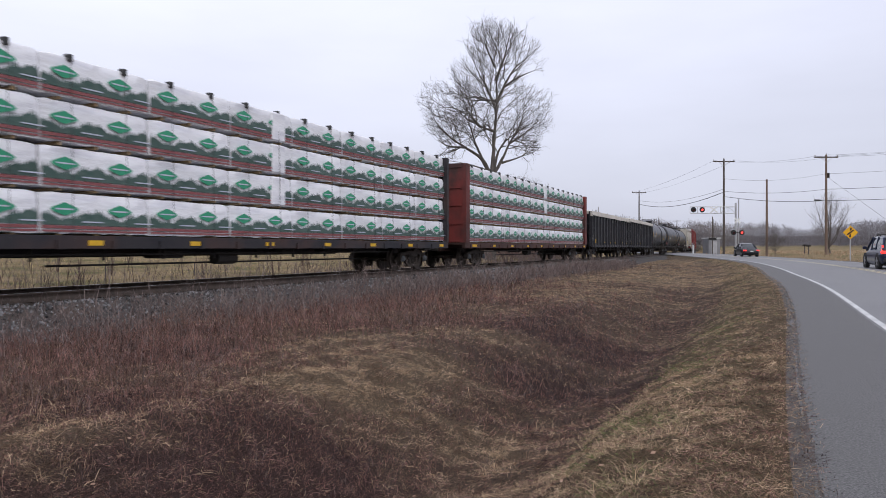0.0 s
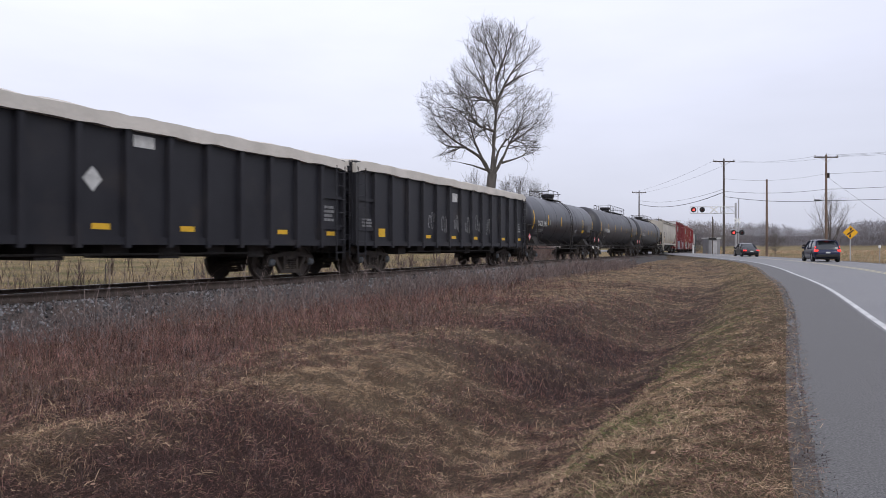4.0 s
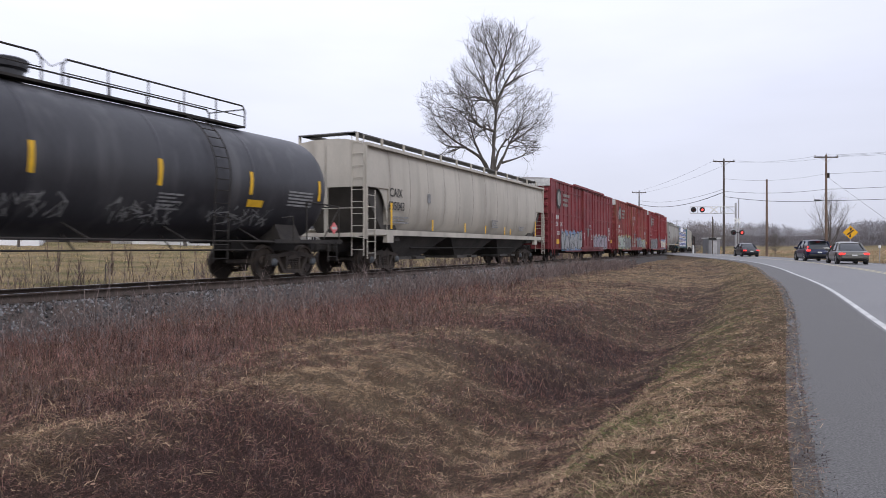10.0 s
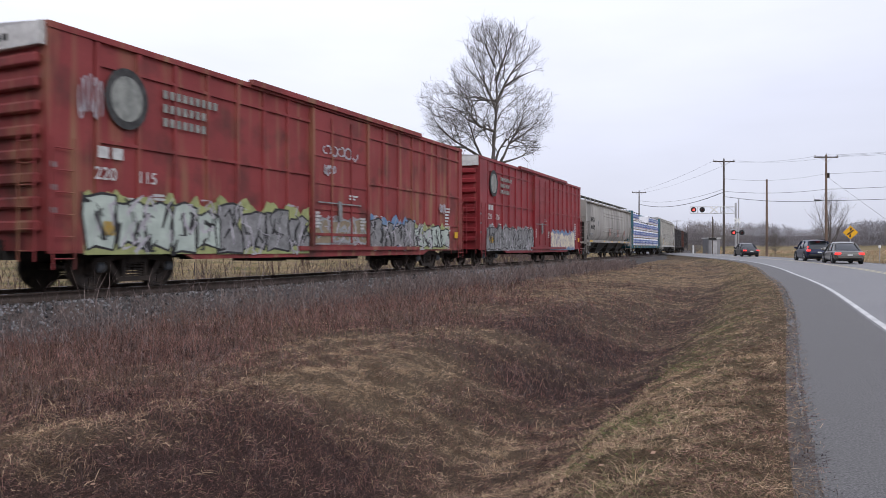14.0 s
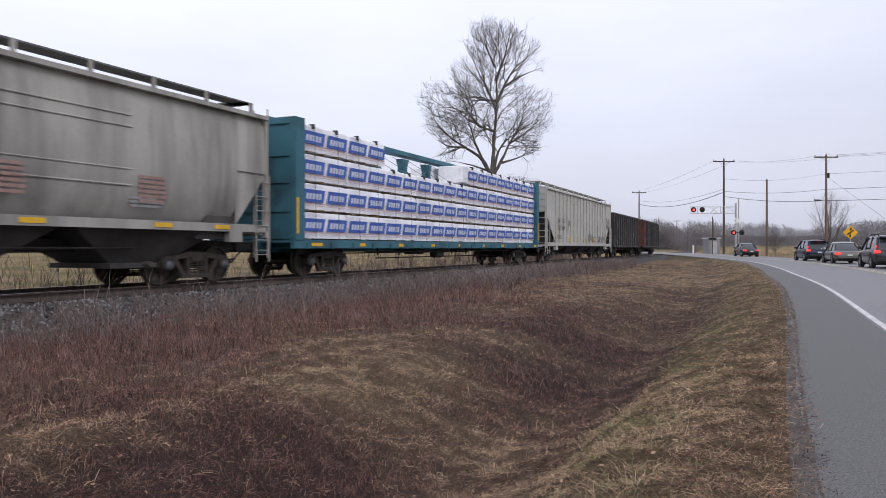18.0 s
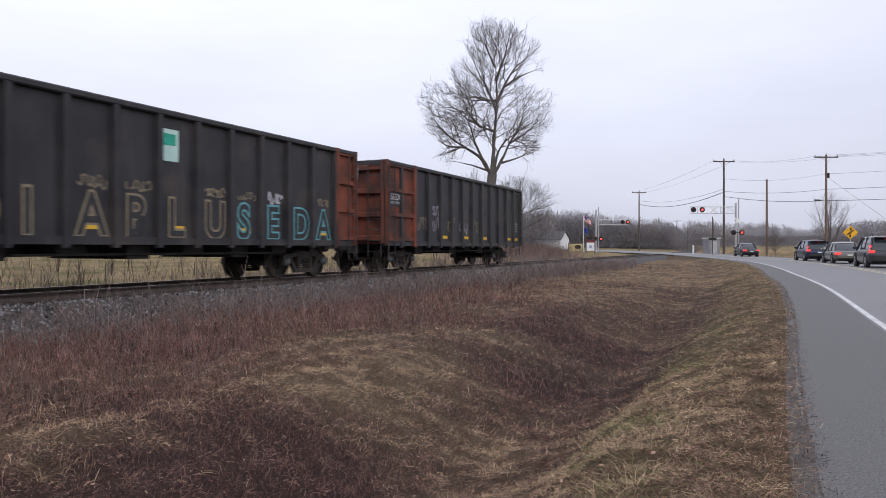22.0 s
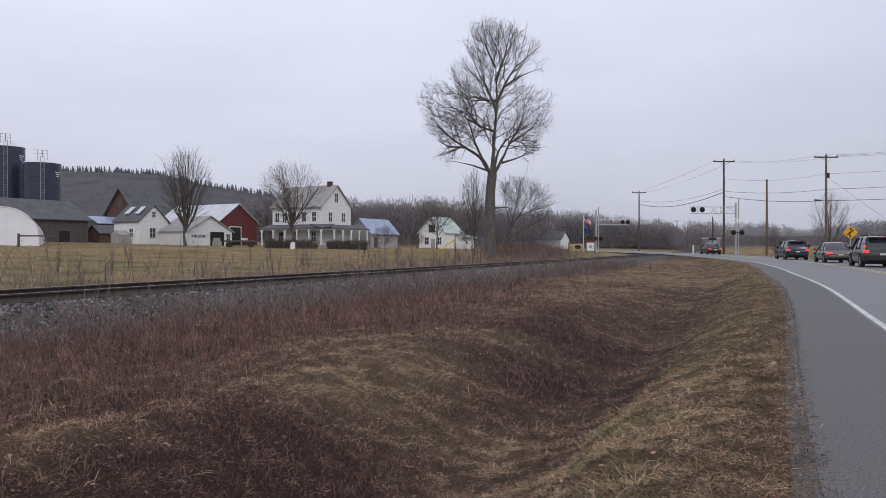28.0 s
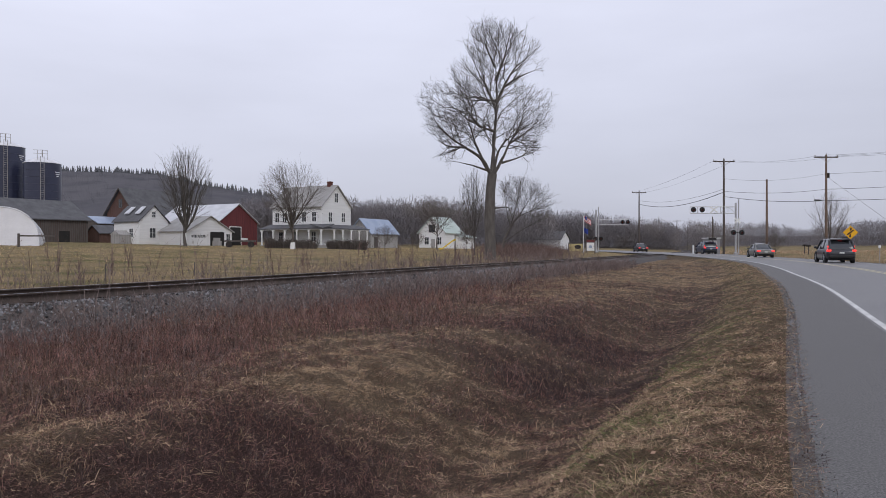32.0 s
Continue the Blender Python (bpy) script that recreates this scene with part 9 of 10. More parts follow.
for yy in (-0.03, 4.8, 9.6, 14.4, 19.2):
    g = Geo()
    g.path([(4.08 * math.cos(math.pi * i / 18), yy, 4.38 * math.sin(math.pi * i / 18) ** 0.8 - 0.3) for i in range(19)], 0.03, 5)
    part("hoop", g, M_TIN, hoop, "steel hoop")
px_, py_ = px_place(33, 70)
fence = thing("rail_fence", "weathered wooden rail fence by the hoop house", "fence", pose(px_, py_, gz(px_, py_), 0, 0, 20))
part("post", Geo().box(-0.1, 0.1, -0.1, 0.1, -0.3, 1.35), M_OLDBOARD, fence, "wooden post")
part("rail", Geo().box(0, 3.1, -0.05, 0.05, 1.05, 1.19), M_OLDBOARD, fence, "wooden rail")

# yard things
x, y = px_place(797, 106)
sl = thing("playground_slide", "yellow plastic slide on a wooden frame", "slide", pose(x, y, gz(x, y), 0, 0, 0))
g = Geo()
pts = [(-1.6, 0.15), (-1.2, 0.2), (-0.2, 0.95), (0.5, 1.45), (0.8, 1.5)]
g.loft([[(px0, -0.28, z), (px0, 0.28, z), (px0, 0.28, z + 0.22), (px0, 0.22, z + 0.06), (px0, -0.22, z + 0.06), (px0, -0.28, z + 0.22)] for px0, z in pts])
part("chute", g, surf("slide_yellow", (0.75, 0.55, 0.02), (0.68, 0.48, 0.02), scale=3, rough=0.4, bump=0.02), sl, "bright yellow chute")
g = Geo()
for dx in (0.7, 3.2):
    for dy in (-0.7, 0.7):
        g.tube((dx + 0.1 * dy, dy, 0), (dx, 0.2 * dy, 2.3), 0.05, 6)
g.tube((0.6, 0, 2.3), (3.4, 0, 2.3), 0.06, 6)
part("swing_frame", g, M_OLDBOARD, sl, "wooden swing frame")
x, y = px_place(518, 92)
tagged(solid("sign_board", Geo().prism([(-0.35, 0), (0.35, 0), (0.3, 0.9), (-0.25, 0.9)], -0.05, 0.05, "y"), M_TRIM, "small white board leaning in the yard", "sign", pose(x, y, gz(x, y), 0, 0, 0)))
x, y = px_place(425, 96)
cart = thing("hay_wagon", "low dark farm wagon beside the barn", "wagon", pose(x, y, gz(x, y), 0, 0, 12))
part("bed", Geo().box(-2.0, 2.0, -0.8, 0.8, 0.75, 0.95), M_OLDBOARD, cart, "plank bed")
for dx in (-1.4, 1.4):
    for dy in (-0.85, 0.85):
        part("wheel", Geo().lathe([(dy - 0.08, 0.4), (dy + 0.08, 0.4)], 16, "y", pose(dx, 0, 0.4)), M_UNDER, cart, "dark wheel")
for a0, a1, dist in ((470, 560, 99), (580, 650, 101)):
    x0, y0 = px_place(a0, dist)
    x1, y1 = px_place(a1, dist)
    n = 900
    r = np.random.RandomState(a0)
    u = r.uniform(0, 1, n)
    hx, hy = x0 + (x1 - x0) * u, y0 + (y1 - y0) * u + r.normal(scale=0.5, size=n)
    scatter_stems("foundation_shrubs", "dark leafless shrubs along the porch", np.stack([hx, hy, ground_z(hx, hy)], 1), r.uniform(0.5, 1.5, n), r.uniform(0.04, 0.09, n), M_BARK_B, a0, 0.3, branches=3)
# wire fence along the field
for i in range(11):
    s = 6 + i * 9.5 + 3 * math.sin(i * 2.3)
    x, y, th = track_point(s, -7.8)
    tagged(solid("fence_post", Geo().tube((0, 0, -0.3), (0.04, 0, 0.6), 0.028, 7, 0.022), M_OLDBOARD, "weathered wooden fence post in the field edge", "fence post", pose(x, y, gz(x, y), 0, 0, i * 40), "field fence posts"))


# ---- utility poles, crossing signals and signs ----
M_POLE = surf("pole_wood", (0.115, 0.095, 0.083), (0.078, 0.066, 0.058), scale=3, rough=0.9, bump=0.4, stretch=(4, 4, 0.3))
M_POLE_TAN = surf("pole_new_wood", (0.2, 0.14, 0.105), (0.14, 0.1, 0.078), scale=3, rough=0.9, bump=0.4, stretch=(4, 4, 0.3))
M_WIRE = surf("wire_dark", (0.05, 0.05, 0.052), (0.08, 0.08, 0.08), rough=0.7, bump=0)
M_ALU = surf("aluminium", (0.5, 0.5, 0.51), (0.38, 0.38, 0.39), scale=3, rough=0.45, bump=0.05, metal=0.5)
M_SIGBLACK = surf("signal_black", (0.02, 0.02, 0.02), (0.03, 0.03, 0.03), rough=0.6, bump=0.02)
M_REDLENS = surf("red_lens_dark", (0.09, 0.012, 0.012), (0.06, 0.01, 0.01), rough=0.2, bump=0)
M_REDGLOW = glow("red_lamp_lit", (1.0, 0.06, 0.05), 2.6)
M_SIGNY = surf("warning_yellow", (0.85, 0.45, 0.02), (0.78, 0.4, 0.02), scale=2, rough=0.5, bump=0)


def pole(px, dist, height, arm=True, tan=False, lean=0.0, label="tall wooden utility pole with crossarm"):
    x, y = px_place(px, dist)
    p = thing("utility_pole", label, "utility pole", pose(x, y, gz(x, y), 0, lean, 0), "utility poles")
    part("shaft", Geo().tube((0, 0, -0.5), (0, 0, height), 0.17, 12, 0.11), M_POLE_TAN if tan else M_POLE, p, "tapered wooden shaft", smooth=50)
    if arm:
        part("crossarm", Geo().box(-1.45, 1.45, -0.06, 0.06, height - 0.35, height - 0.2), M_POLE, p, "wooden crossarm")
        g = Geo()
        for dx in (-1.35, 1.35):
            g.lathe([(height - 0.2, 0.06), (height - 0.05, 0.07), (height, 0.03)], 8, "z", pose(dx, 0, 0))
        g.lathe([(height, 0.06), (height + 0.15, 0.07), (height + 0.2, 0.03)], 8, "z")
        each("insulator", g, M_GREYBOARD, p, "pale insulator")
        g = Geo()
        for dx in (-0.75, 0.75):
            g.tube((dx, -0.07, height - 0.28), (0, -0.13, height - 0.95), 0.025, 5)
        part("brace", g, M_ALU, p, "crossarm braces")
    return p, Vector((x, y, gz(x, y)))


pole2, P2 = pole(1462, 88, 12.2, tan=True)
g = Geo().tube((0.28, 0, 9.4), (0.28, 0, 10.0), 0.14, 10)
part("cutout", g, M_UNDER, pole2, "small transformer cutout")
pole1, P1 = pole(1281, 97, 12.9)
pole3, P3 = pole(1131, 147, 12.5, label="far wooden utility pole with crossarm")
polex, PX = pole(1870, 72, 12.4, label="wooden utility pole beside the road")
stub, PS = pole(1357, 95, 10.2, arm=False, tan=True, label="bare brown wooden pole without wires")
poleb, PB = pole(1198, 260, 11.0, label="distant utility pole with crossarm")
polec, PC = pole(1217, 250, 9.0, arm=False, label="distant bare wooden utility pole")


def wire(name, a, b, sag, r):
    pts = []
    n = 16
    for i in range(n + 1):
        u = i / n
        p = a.lerp(b, u)
        pts.append((p.x, p.y, p.z - sag * 4 * u * (1 - u)))
    return tagged(solid(name, Geo().loft([[(p[0] + r * math.cos(a), p[1], p[2] + r * math.sin(a)) for a in (0.5, 1.76, 3.0, 4.27, 5.5)] for p in pts]), M_WIRE, "thin dark overhead wire strung between poles", "wire", group="overhead wires"))


up = lambda p, z, dx=0.0: p + Vector((dx, 0, z))
for dx in (-1.35, 0.0, 1.35):
    dz = 12.2 if dx == 0 else 12.0
    wire("overhead_wire", up(P2, dz, dx), up(PX, dz + 0.2, dx), 0.4, 0.012)
for dx in (-1.35, 1.35):
    wire("overhead_wire", up(P1, 12.75, dx), up(P2, 12.05, dx), 0.45, 0.010)
    wire("overhead_wire", up(P3, 12.3, dx), up(P1, 12.75, dx), 0.5, 0.012)
wire("overhead_wire", up(P1, 10.3), up(P2, 9.9), 0.5, 0.012)
wire("overhead_wire", up(P2, 9.9), up(PX, 10.2), 0.3, 0.014)
wire("overhead_cable", up(P1, 8.6), up(P2, 8.0), 0.35, 0.022)
wire("overhead_cable", up(P1, 7.9), up(P2, 6.6), 0.35, 0.03)
wire("overhead_cable", up(P2, 8.0), up(PX, 8.3), 0.25, 0.025)
wire("overhead_cable", up(P2, 6.6), up(PX, 6.9), 0.25, 0.03)
wire("overhead_cable", up(P3, 9.9), up(P1, 8.5), 1.2, 0.045)
wire("overhead_cable", up(P3, 10.6), up(P1, 8.9), 0.9, 0.02)
wire("guy_wire", up(P2, 9.6), P2 + Vector((9.5, 0.5, 3.0)), 0.0, 0.014)
g = Geo().tube((-0.6, 0, 0), (-1.45, 0, 0.03), 0.085, 8)
tagged(solid("cable_splice", g, M_WIRE, "black splice case hung on the cable", "splice case", Matrix.Translation(up(P2, 6.65))))

FLASHERS = []


def lamp_pair(parent, x, z, facing=-1, gap=0.72, y=0.0):
    """Two hooded lamps on black round targets; each has a glow insert that slides forward behind the lens when it is lit."""
    for k in (-0.5, 0.5):
        cx = x + k * gap
        t = part("lamp_target", Geo().lathe([(y + facing * 0.02, 0.36), (y + facing * 0.05, 0.36)], 22, "y", pose(cx, 0, z)), M_SIGBLACK, parent, "black round lamp target")
        g = Geo()
        n = 14
        rings = []
        for d, r in ((0.05, 0.17), (0.32, 0.17)):
            rings.append([(cx + r * math.cos(math.pi * i / n), y + facing * d, z + r * math.sin(math.pi * i / n)) for i in range(n + 1)]
                         + [(cx + (r - 0.02) * math.cos(math.pi * i / n), y + facing * d, z + (r - 0.02) * math.sin(math.pi * i / n)) for i in range(n, -1, -1)])
        g.loft(rings)
        part("hood", g, M_SIGBLACK, t, "half-round hood")
        part("lens", Geo().lathe([(y + facing * 0.05, 0.15), (y + facing * 0.07, 0.15)], 18, "y", pose(cx, 0, z)), M_REDLENS, t, "dark red lens")
        lit = part("lamp_glow", Geo().lathe([(0.0, 0.155), (facing * 0.012, 0.155)], 18, "y"), M_REDGLOW, t, "red glowing lamp", at=pose(cx, y - facing * 0.06, z))
        FLASHERS.append((lit, cx, y, z, facing, k))


def crossbuck(parent, x, z, y=-0.08, size=1.2):
    for a in (42, -42):
        part("crossbuck_blade", Geo().box(-size / 2, size / 2, -0.015, 0.0, -0.11, 0.11, pose(x, y - (0.02 if a > 0 else 0), z, 0, a, 0)), M_TRIM, parent, "white crossbuck blade")


def signal(px, dist, arm, arm_z, height, face, reach_label):
    x, y = px_place(px, dist)
    s = thing("crossing_signal", reach_label, "crossing signal", pose(x, y, gz(x, y)), "crossing signals")
    part("mast", Geo().tube((0, 0, 0), (0, 0, height), 0.13, 12), M_ALU, s, "aluminium mast", smooth=50)
    part("mast", Geo().tube((0.42, 0.1, 0), (0.42, 0.1, height + 0.5), 0.09, 10), M_ALU, s, "slim second mast", smooth=50)
    part("base", Geo().lathe([(-0.3, 0.3), (0.25, 0.26), (0.3, 0.18)], 12, "z"), M_ALU, s, "flared base")
    for dz in (0.0, 0.85):
        part("arm_chord", Geo().tube((0, 0, arm_z + dz), (arm, 0, arm_z + dz), 0.055, 8), M_ALU, s, "horizontal arm tube")
    n = 6
    for i in range(n + 1):
        a = arm * i / n
        if i in (3, 4):
            continue
        part("arm_strut", Geo().tube((a, 0, arm_z), (a, 0, arm_z + 0.85), 0.03, 6), M_ALU, s)
    for i in (0, 1):
        a, b = arm * i / n, arm * (i + 1) / n
        part("arm_strut", Geo().tube((a, 0, arm_z + (0.85 if i else 0)), (b, 0, arm_z + (0 if i else 0.85)), 0.03, 6), M_ALU, s)
    return s


sig = signal(1302, 96, -6.1, 5.55, 6.9, -1, "aluminium cantilever crossing signal with crossbucks and flashing lamps")
lamp_pair(sig, -5.1, 6.0, y=-0.08, gap=1.15)
lamp_pair(sig, 0.2, 2.95, y=-0.16, gap=1.1)
crossbuck(sig, -2.95, 6.0)
crossbuck(sig, 0.15, 4.55, y=-0.18, size=1.0)
part("lamp_arm", Geo().tube((-0.6, -0.1, 2.95), (0.95, -0.1, 2.95), 0.05, 6), M_SIGBLACK, sig, "black lamp crossarm")
sig = signal(1055, 123, 5.4, 4.75, 7.3, -1, "far aluminium cantilever crossing signal with flashing lamps")
lamp_pair(sig, 4.95, 5.2, y=-0.08, gap=0.9)
lamp_pair(sig, 0.3, 2.35, y=-0.16, gap=0.95)

# signal cabinet, posts and signs
x, y = px_place(1259, 112)
c = thing("signal_cabinet", "grey steel signal cabinet with flat roof beside the crossing", "cabinet", pose(x, y, gz(x, y), 0, 0, 8))
part("body", Geo().box(-0.95, 0.95, -0.9, 0.9, -0.2, 2.55), surf("cabinet_grey", (0.26, 0.26, 0.27), (0.2, 0.2, 0.21), scale=1, rough=0.5, bump=0.03), c, "grey steel walls")
part("roof", Geo().box(-1.1, 1.1, -1.0, 1.0, 2.55, 2.68), M_TRIM, c, "white flat roof")
part("door", Geo().box(-0.45, 0.45, -0.93, -0.903, 0.0, 2.1), M_ALU, c, "cabinet door")
part("antenna_mast", Geo().tube((0.4, 0, 2.6), (0.4, 0, 5.6), 0.05, 6), M_POLE, c, "thin mast")
x, y = px_place(1261, 104)
p = thing("crossing_signal", "short signal mast with black lamps seen from behind", "crossing signal", pose(x, y, gz(x, y)), "crossing signals")
part("mast", Geo().tube((0, 0, 0), (0, 0, 5.4), 0.07, 8), M_POLE, p, "dark mast")
part("lamp_arm", Geo().box(-0.55, 0.55, -0.08, 0.08, 2.0, 2.35), M_SIGBLACK, p, "black lamp backs")
x, y = px_place(1227, 104)
tagged(solid("marker_post", Geo().tube((0, 0, 0), (0, 0, 1.35), 0.12, 8), M_TRIM, "short white marker post by the crossing", "post", pose(x, y, gz(x, y))))
x, y = px_place(1557, 58)
mp = thing("marker_post", "thin white roadside marker post with round cap", "post", pose(x, y, gz(x, y)))
part("stake", Geo().tube((0, 0, 0), (0, 0, 1.35), 0.035, 8), M_GREYBOARD, mp, "grey stake")
part("cap", Geo().lathe([(1.35, 0.09), (1.55, 0.09)], 10, "z"), M_TRIM, mp, "white reflector cap")

x, y = px_place(1505, 63)
sg = thing("warning_sign", "yellow diamond crossing warning sign on a post", "road sign", pose(x, y, gz(x, y), 0, 0, -22))
part("post", Geo().box(-0.04, 0.04, 0.0, 0.05, -0.2, 2.75), M_ALU, sg, "steel post")
zc = 1.15 + (439 - 412) * 63 / 1270 - gz(x, y)
part("plate", Geo().prism([(-0.6, zc), (0, zc - 0.6), (0.6, zc), (0, zc + 0.6)], -0.03, -0.01, "y"), M_SIGNY, sg, "yellow diamond plate")
g = Geo()
g.prism([(-0.28, zc - 0.16), (0.2, zc + 0.24), (0.28, zc + 0.16), (-0.2, zc - 0.24)], -0.04, -0.031, "y")
g.prism([(-0.09, zc - 0.42), (0.05, zc - 0.42), (0.02, zc - 0.12), (-0.09, zc - 0.2)], -0.04, -0.031, "y")
g.prism([(-0.05, zc + 0.42), (0.09, zc + 0.42), (0.09, zc + 0.2), (-0.02, zc + 0.12)], -0.04, -0.031, "y")
part("symbol", g, M_SIGBLACK, sg, "black slanted crossing symbol")
for px_, d_ in ((1431, 90), (1424, 92)):
    x, y = px_place(px_, d_)
    mb = thing("mailbox", "dark grey mailbox on a wooden post", "mailbox", pose(x, y, gz(x, y), 0, 0, 15), "mailboxes")
    part("post", Geo().box(-0.05, 0.05, -0.05, 0.05, 0, 1.0), M_POLE, mb, "wooden post")
    part("box", Geo().prism([(-0.12, 1.0), (0.12, 1.0), (0.12, 1.16), (0.06, 1.24), (-0.06, 1.24), (-0.12, 1.16)], -0.25, 0.25, "y"), M_UNDER, mb, "dark grey box")

x, y = px_place(1033, 118)
fl = thing("flagpole", "white flagpole flying two flags", "flagpole", pose(x, y, gz(x, y)))
part("pole", Geo().tube((0, 0, 0), (0, 0, 6.1), 0.05, 8), M_TRIM, fl, "white pole")
zt = 1.15 + (439 - 382) * 118 / 1270 - gz(x, y)


def cloth(x0, x1, z0, z1, dz, n=8):
    g = Geo()
    rows = []
    for i in range(n + 1):
        u = i / n
        rows.append([(x0 + (x1 - x0) * u, 0.1 * math.sin(u * 7), z - dz * u + 0.03 * math.sin(u * 9)) for z in (z0, z1)])
    for i in range(n):
        for sgn in (0.006, -0.006):
            g.add([(a, b + sgn, c0) for a, b, c0 in (rows[i][0], rows[i + 1][0], rows[i + 1][1], rows[i][1])], [(0, 1, 2, 3)])
    return g


M_FLAG_R = surf("flag_red", (0.5, 0.04, 0.06), (0.42, 0.04, 0.05), rough=0.8, bump=0)
M_FLAG_B = surf("flag_blue", (0.03, 0.05, 0.25), (0.03, 0.05, 0.2), rough=0.8, bump=0)
for i in range(7):
    w = 0.85 / 7
    part("flag_stripe", cloth(0.06, 1.25, zt - (i + 1) * w, zt - i * w, 0.85), M_FLAG_R if i % 2 == 0 else M_TRIM, fl, "red or white stripe of a flag")
g = cloth(0.06, 0.55, zt - 0.45, zt + 0.005, 0.38)
part("flag_canton", Geo().add([(a, b - 0.02, c0) for a, b, c0 in g.v], g.f), M_FLAG_B, fl, "dark blue flag corner")
part("lower_flag", cloth(0.06, 0.75, zt - 2.8, zt - 1.95, 0.35), M_FLAG_B, fl, "blue flag below")
x, y = px_place(1019, 112)
sb = thing("farm_sign", "yellowed painted farm sign board on posts", "sign", pose(x, y, gz(x, y), 0, 0, -4))
part("board", Geo().box(-1.05, 1.05, -0.05, 0.05, 0.35, 1.45), surf("sign_cream", (0.5, 0.42, 0.2), (0.42, 0.35, 0.17), scale=3, rough=0.7, bump=0.05), sb, "cream board")
part("emblem", Geo().lathe([(-0.07, 0.32), (-0.052, 0.32)], 18, "y", pose(0.3, 0, 0.95) @ Matrix.Diagonal((1.6, 1, 1, 1))), M_SIGBLACK, sb, "dark oval emblem")
for dx in (-1.1, 1.1):
    part("post", Geo().box(dx - 0.06, dx + 0.06, -0.06, 0.06, -0.2, 1.6), M_OLDBOARD, sb, "wooden post")
x, y = px_place(1045, 112)
nb = thing("notice_board", "small roofed notice board with red header", "sign", pose(x, y, gz(x, y), 0, 0, -4))
part("board", Geo().box(-0.6, 0.6, -0.05, 0.05, 0.4, 1.7), M_CLAP, nb, "pale board")
part("header", Geo().box(-0.62, 0.62, -0.08, 0.06, 1.75, 2.15), M_REDBOARD, nb, "dark red header")
part("emblem", Geo().lathe([(-0.07, 0.25), (-0.052, 0.25)], 16, "y", pose(0, 0, 1.05)), M_BLUETIN, nb, "blue emblem")
for dx in (-0.68, 0.68):
    part("post", Geo().box(dx - 0.07, dx + 0.07, -0.07, 0.07, -0.2, 2.3), M_OLDBOARD, nb, "wooden post")
x, y = px_place(992, 190)
h = gabled("far_farmhouse", "distant small white house beyond the field", 992, 200, 8, 7, "u", 3.0, 5.2, M_CLAP, M_SLATE, 0.3, "house")

# ---- vehicles ----
M_TYRE = surf("tyre_rubber", (0.02, 0.02, 0.02), (0.035, 0.035, 0.035), scale=8, rough=0.85, bump=0.1)
M_RIM = surf("alloy_rim", (0.45, 0.45, 0.46), (0.35, 0.35, 0.36), rough=0.35, bump=0, metal=0.7)
M_CARGLASS = surf("car_glass", (0.025, 0.03, 0.035), (0.04, 0.045, 0.05), scale=0.5, rough=0.08, bump=0, spec=0.7)
M_TAIL = glow("tail_lamp", (0.85, 0.04, 0.035), 0.95)
M_TRIMBLACK = surf("car_trim_black", (0.02, 0.02, 0.021), (0.03, 0.03, 0.03), rough=0.7, bump=0.05)
M_PLATE = surf("plain_plate", (0.6, 0.62, 0.6), (0.5, 0.52, 0.5), rough=0.5, bump=0)


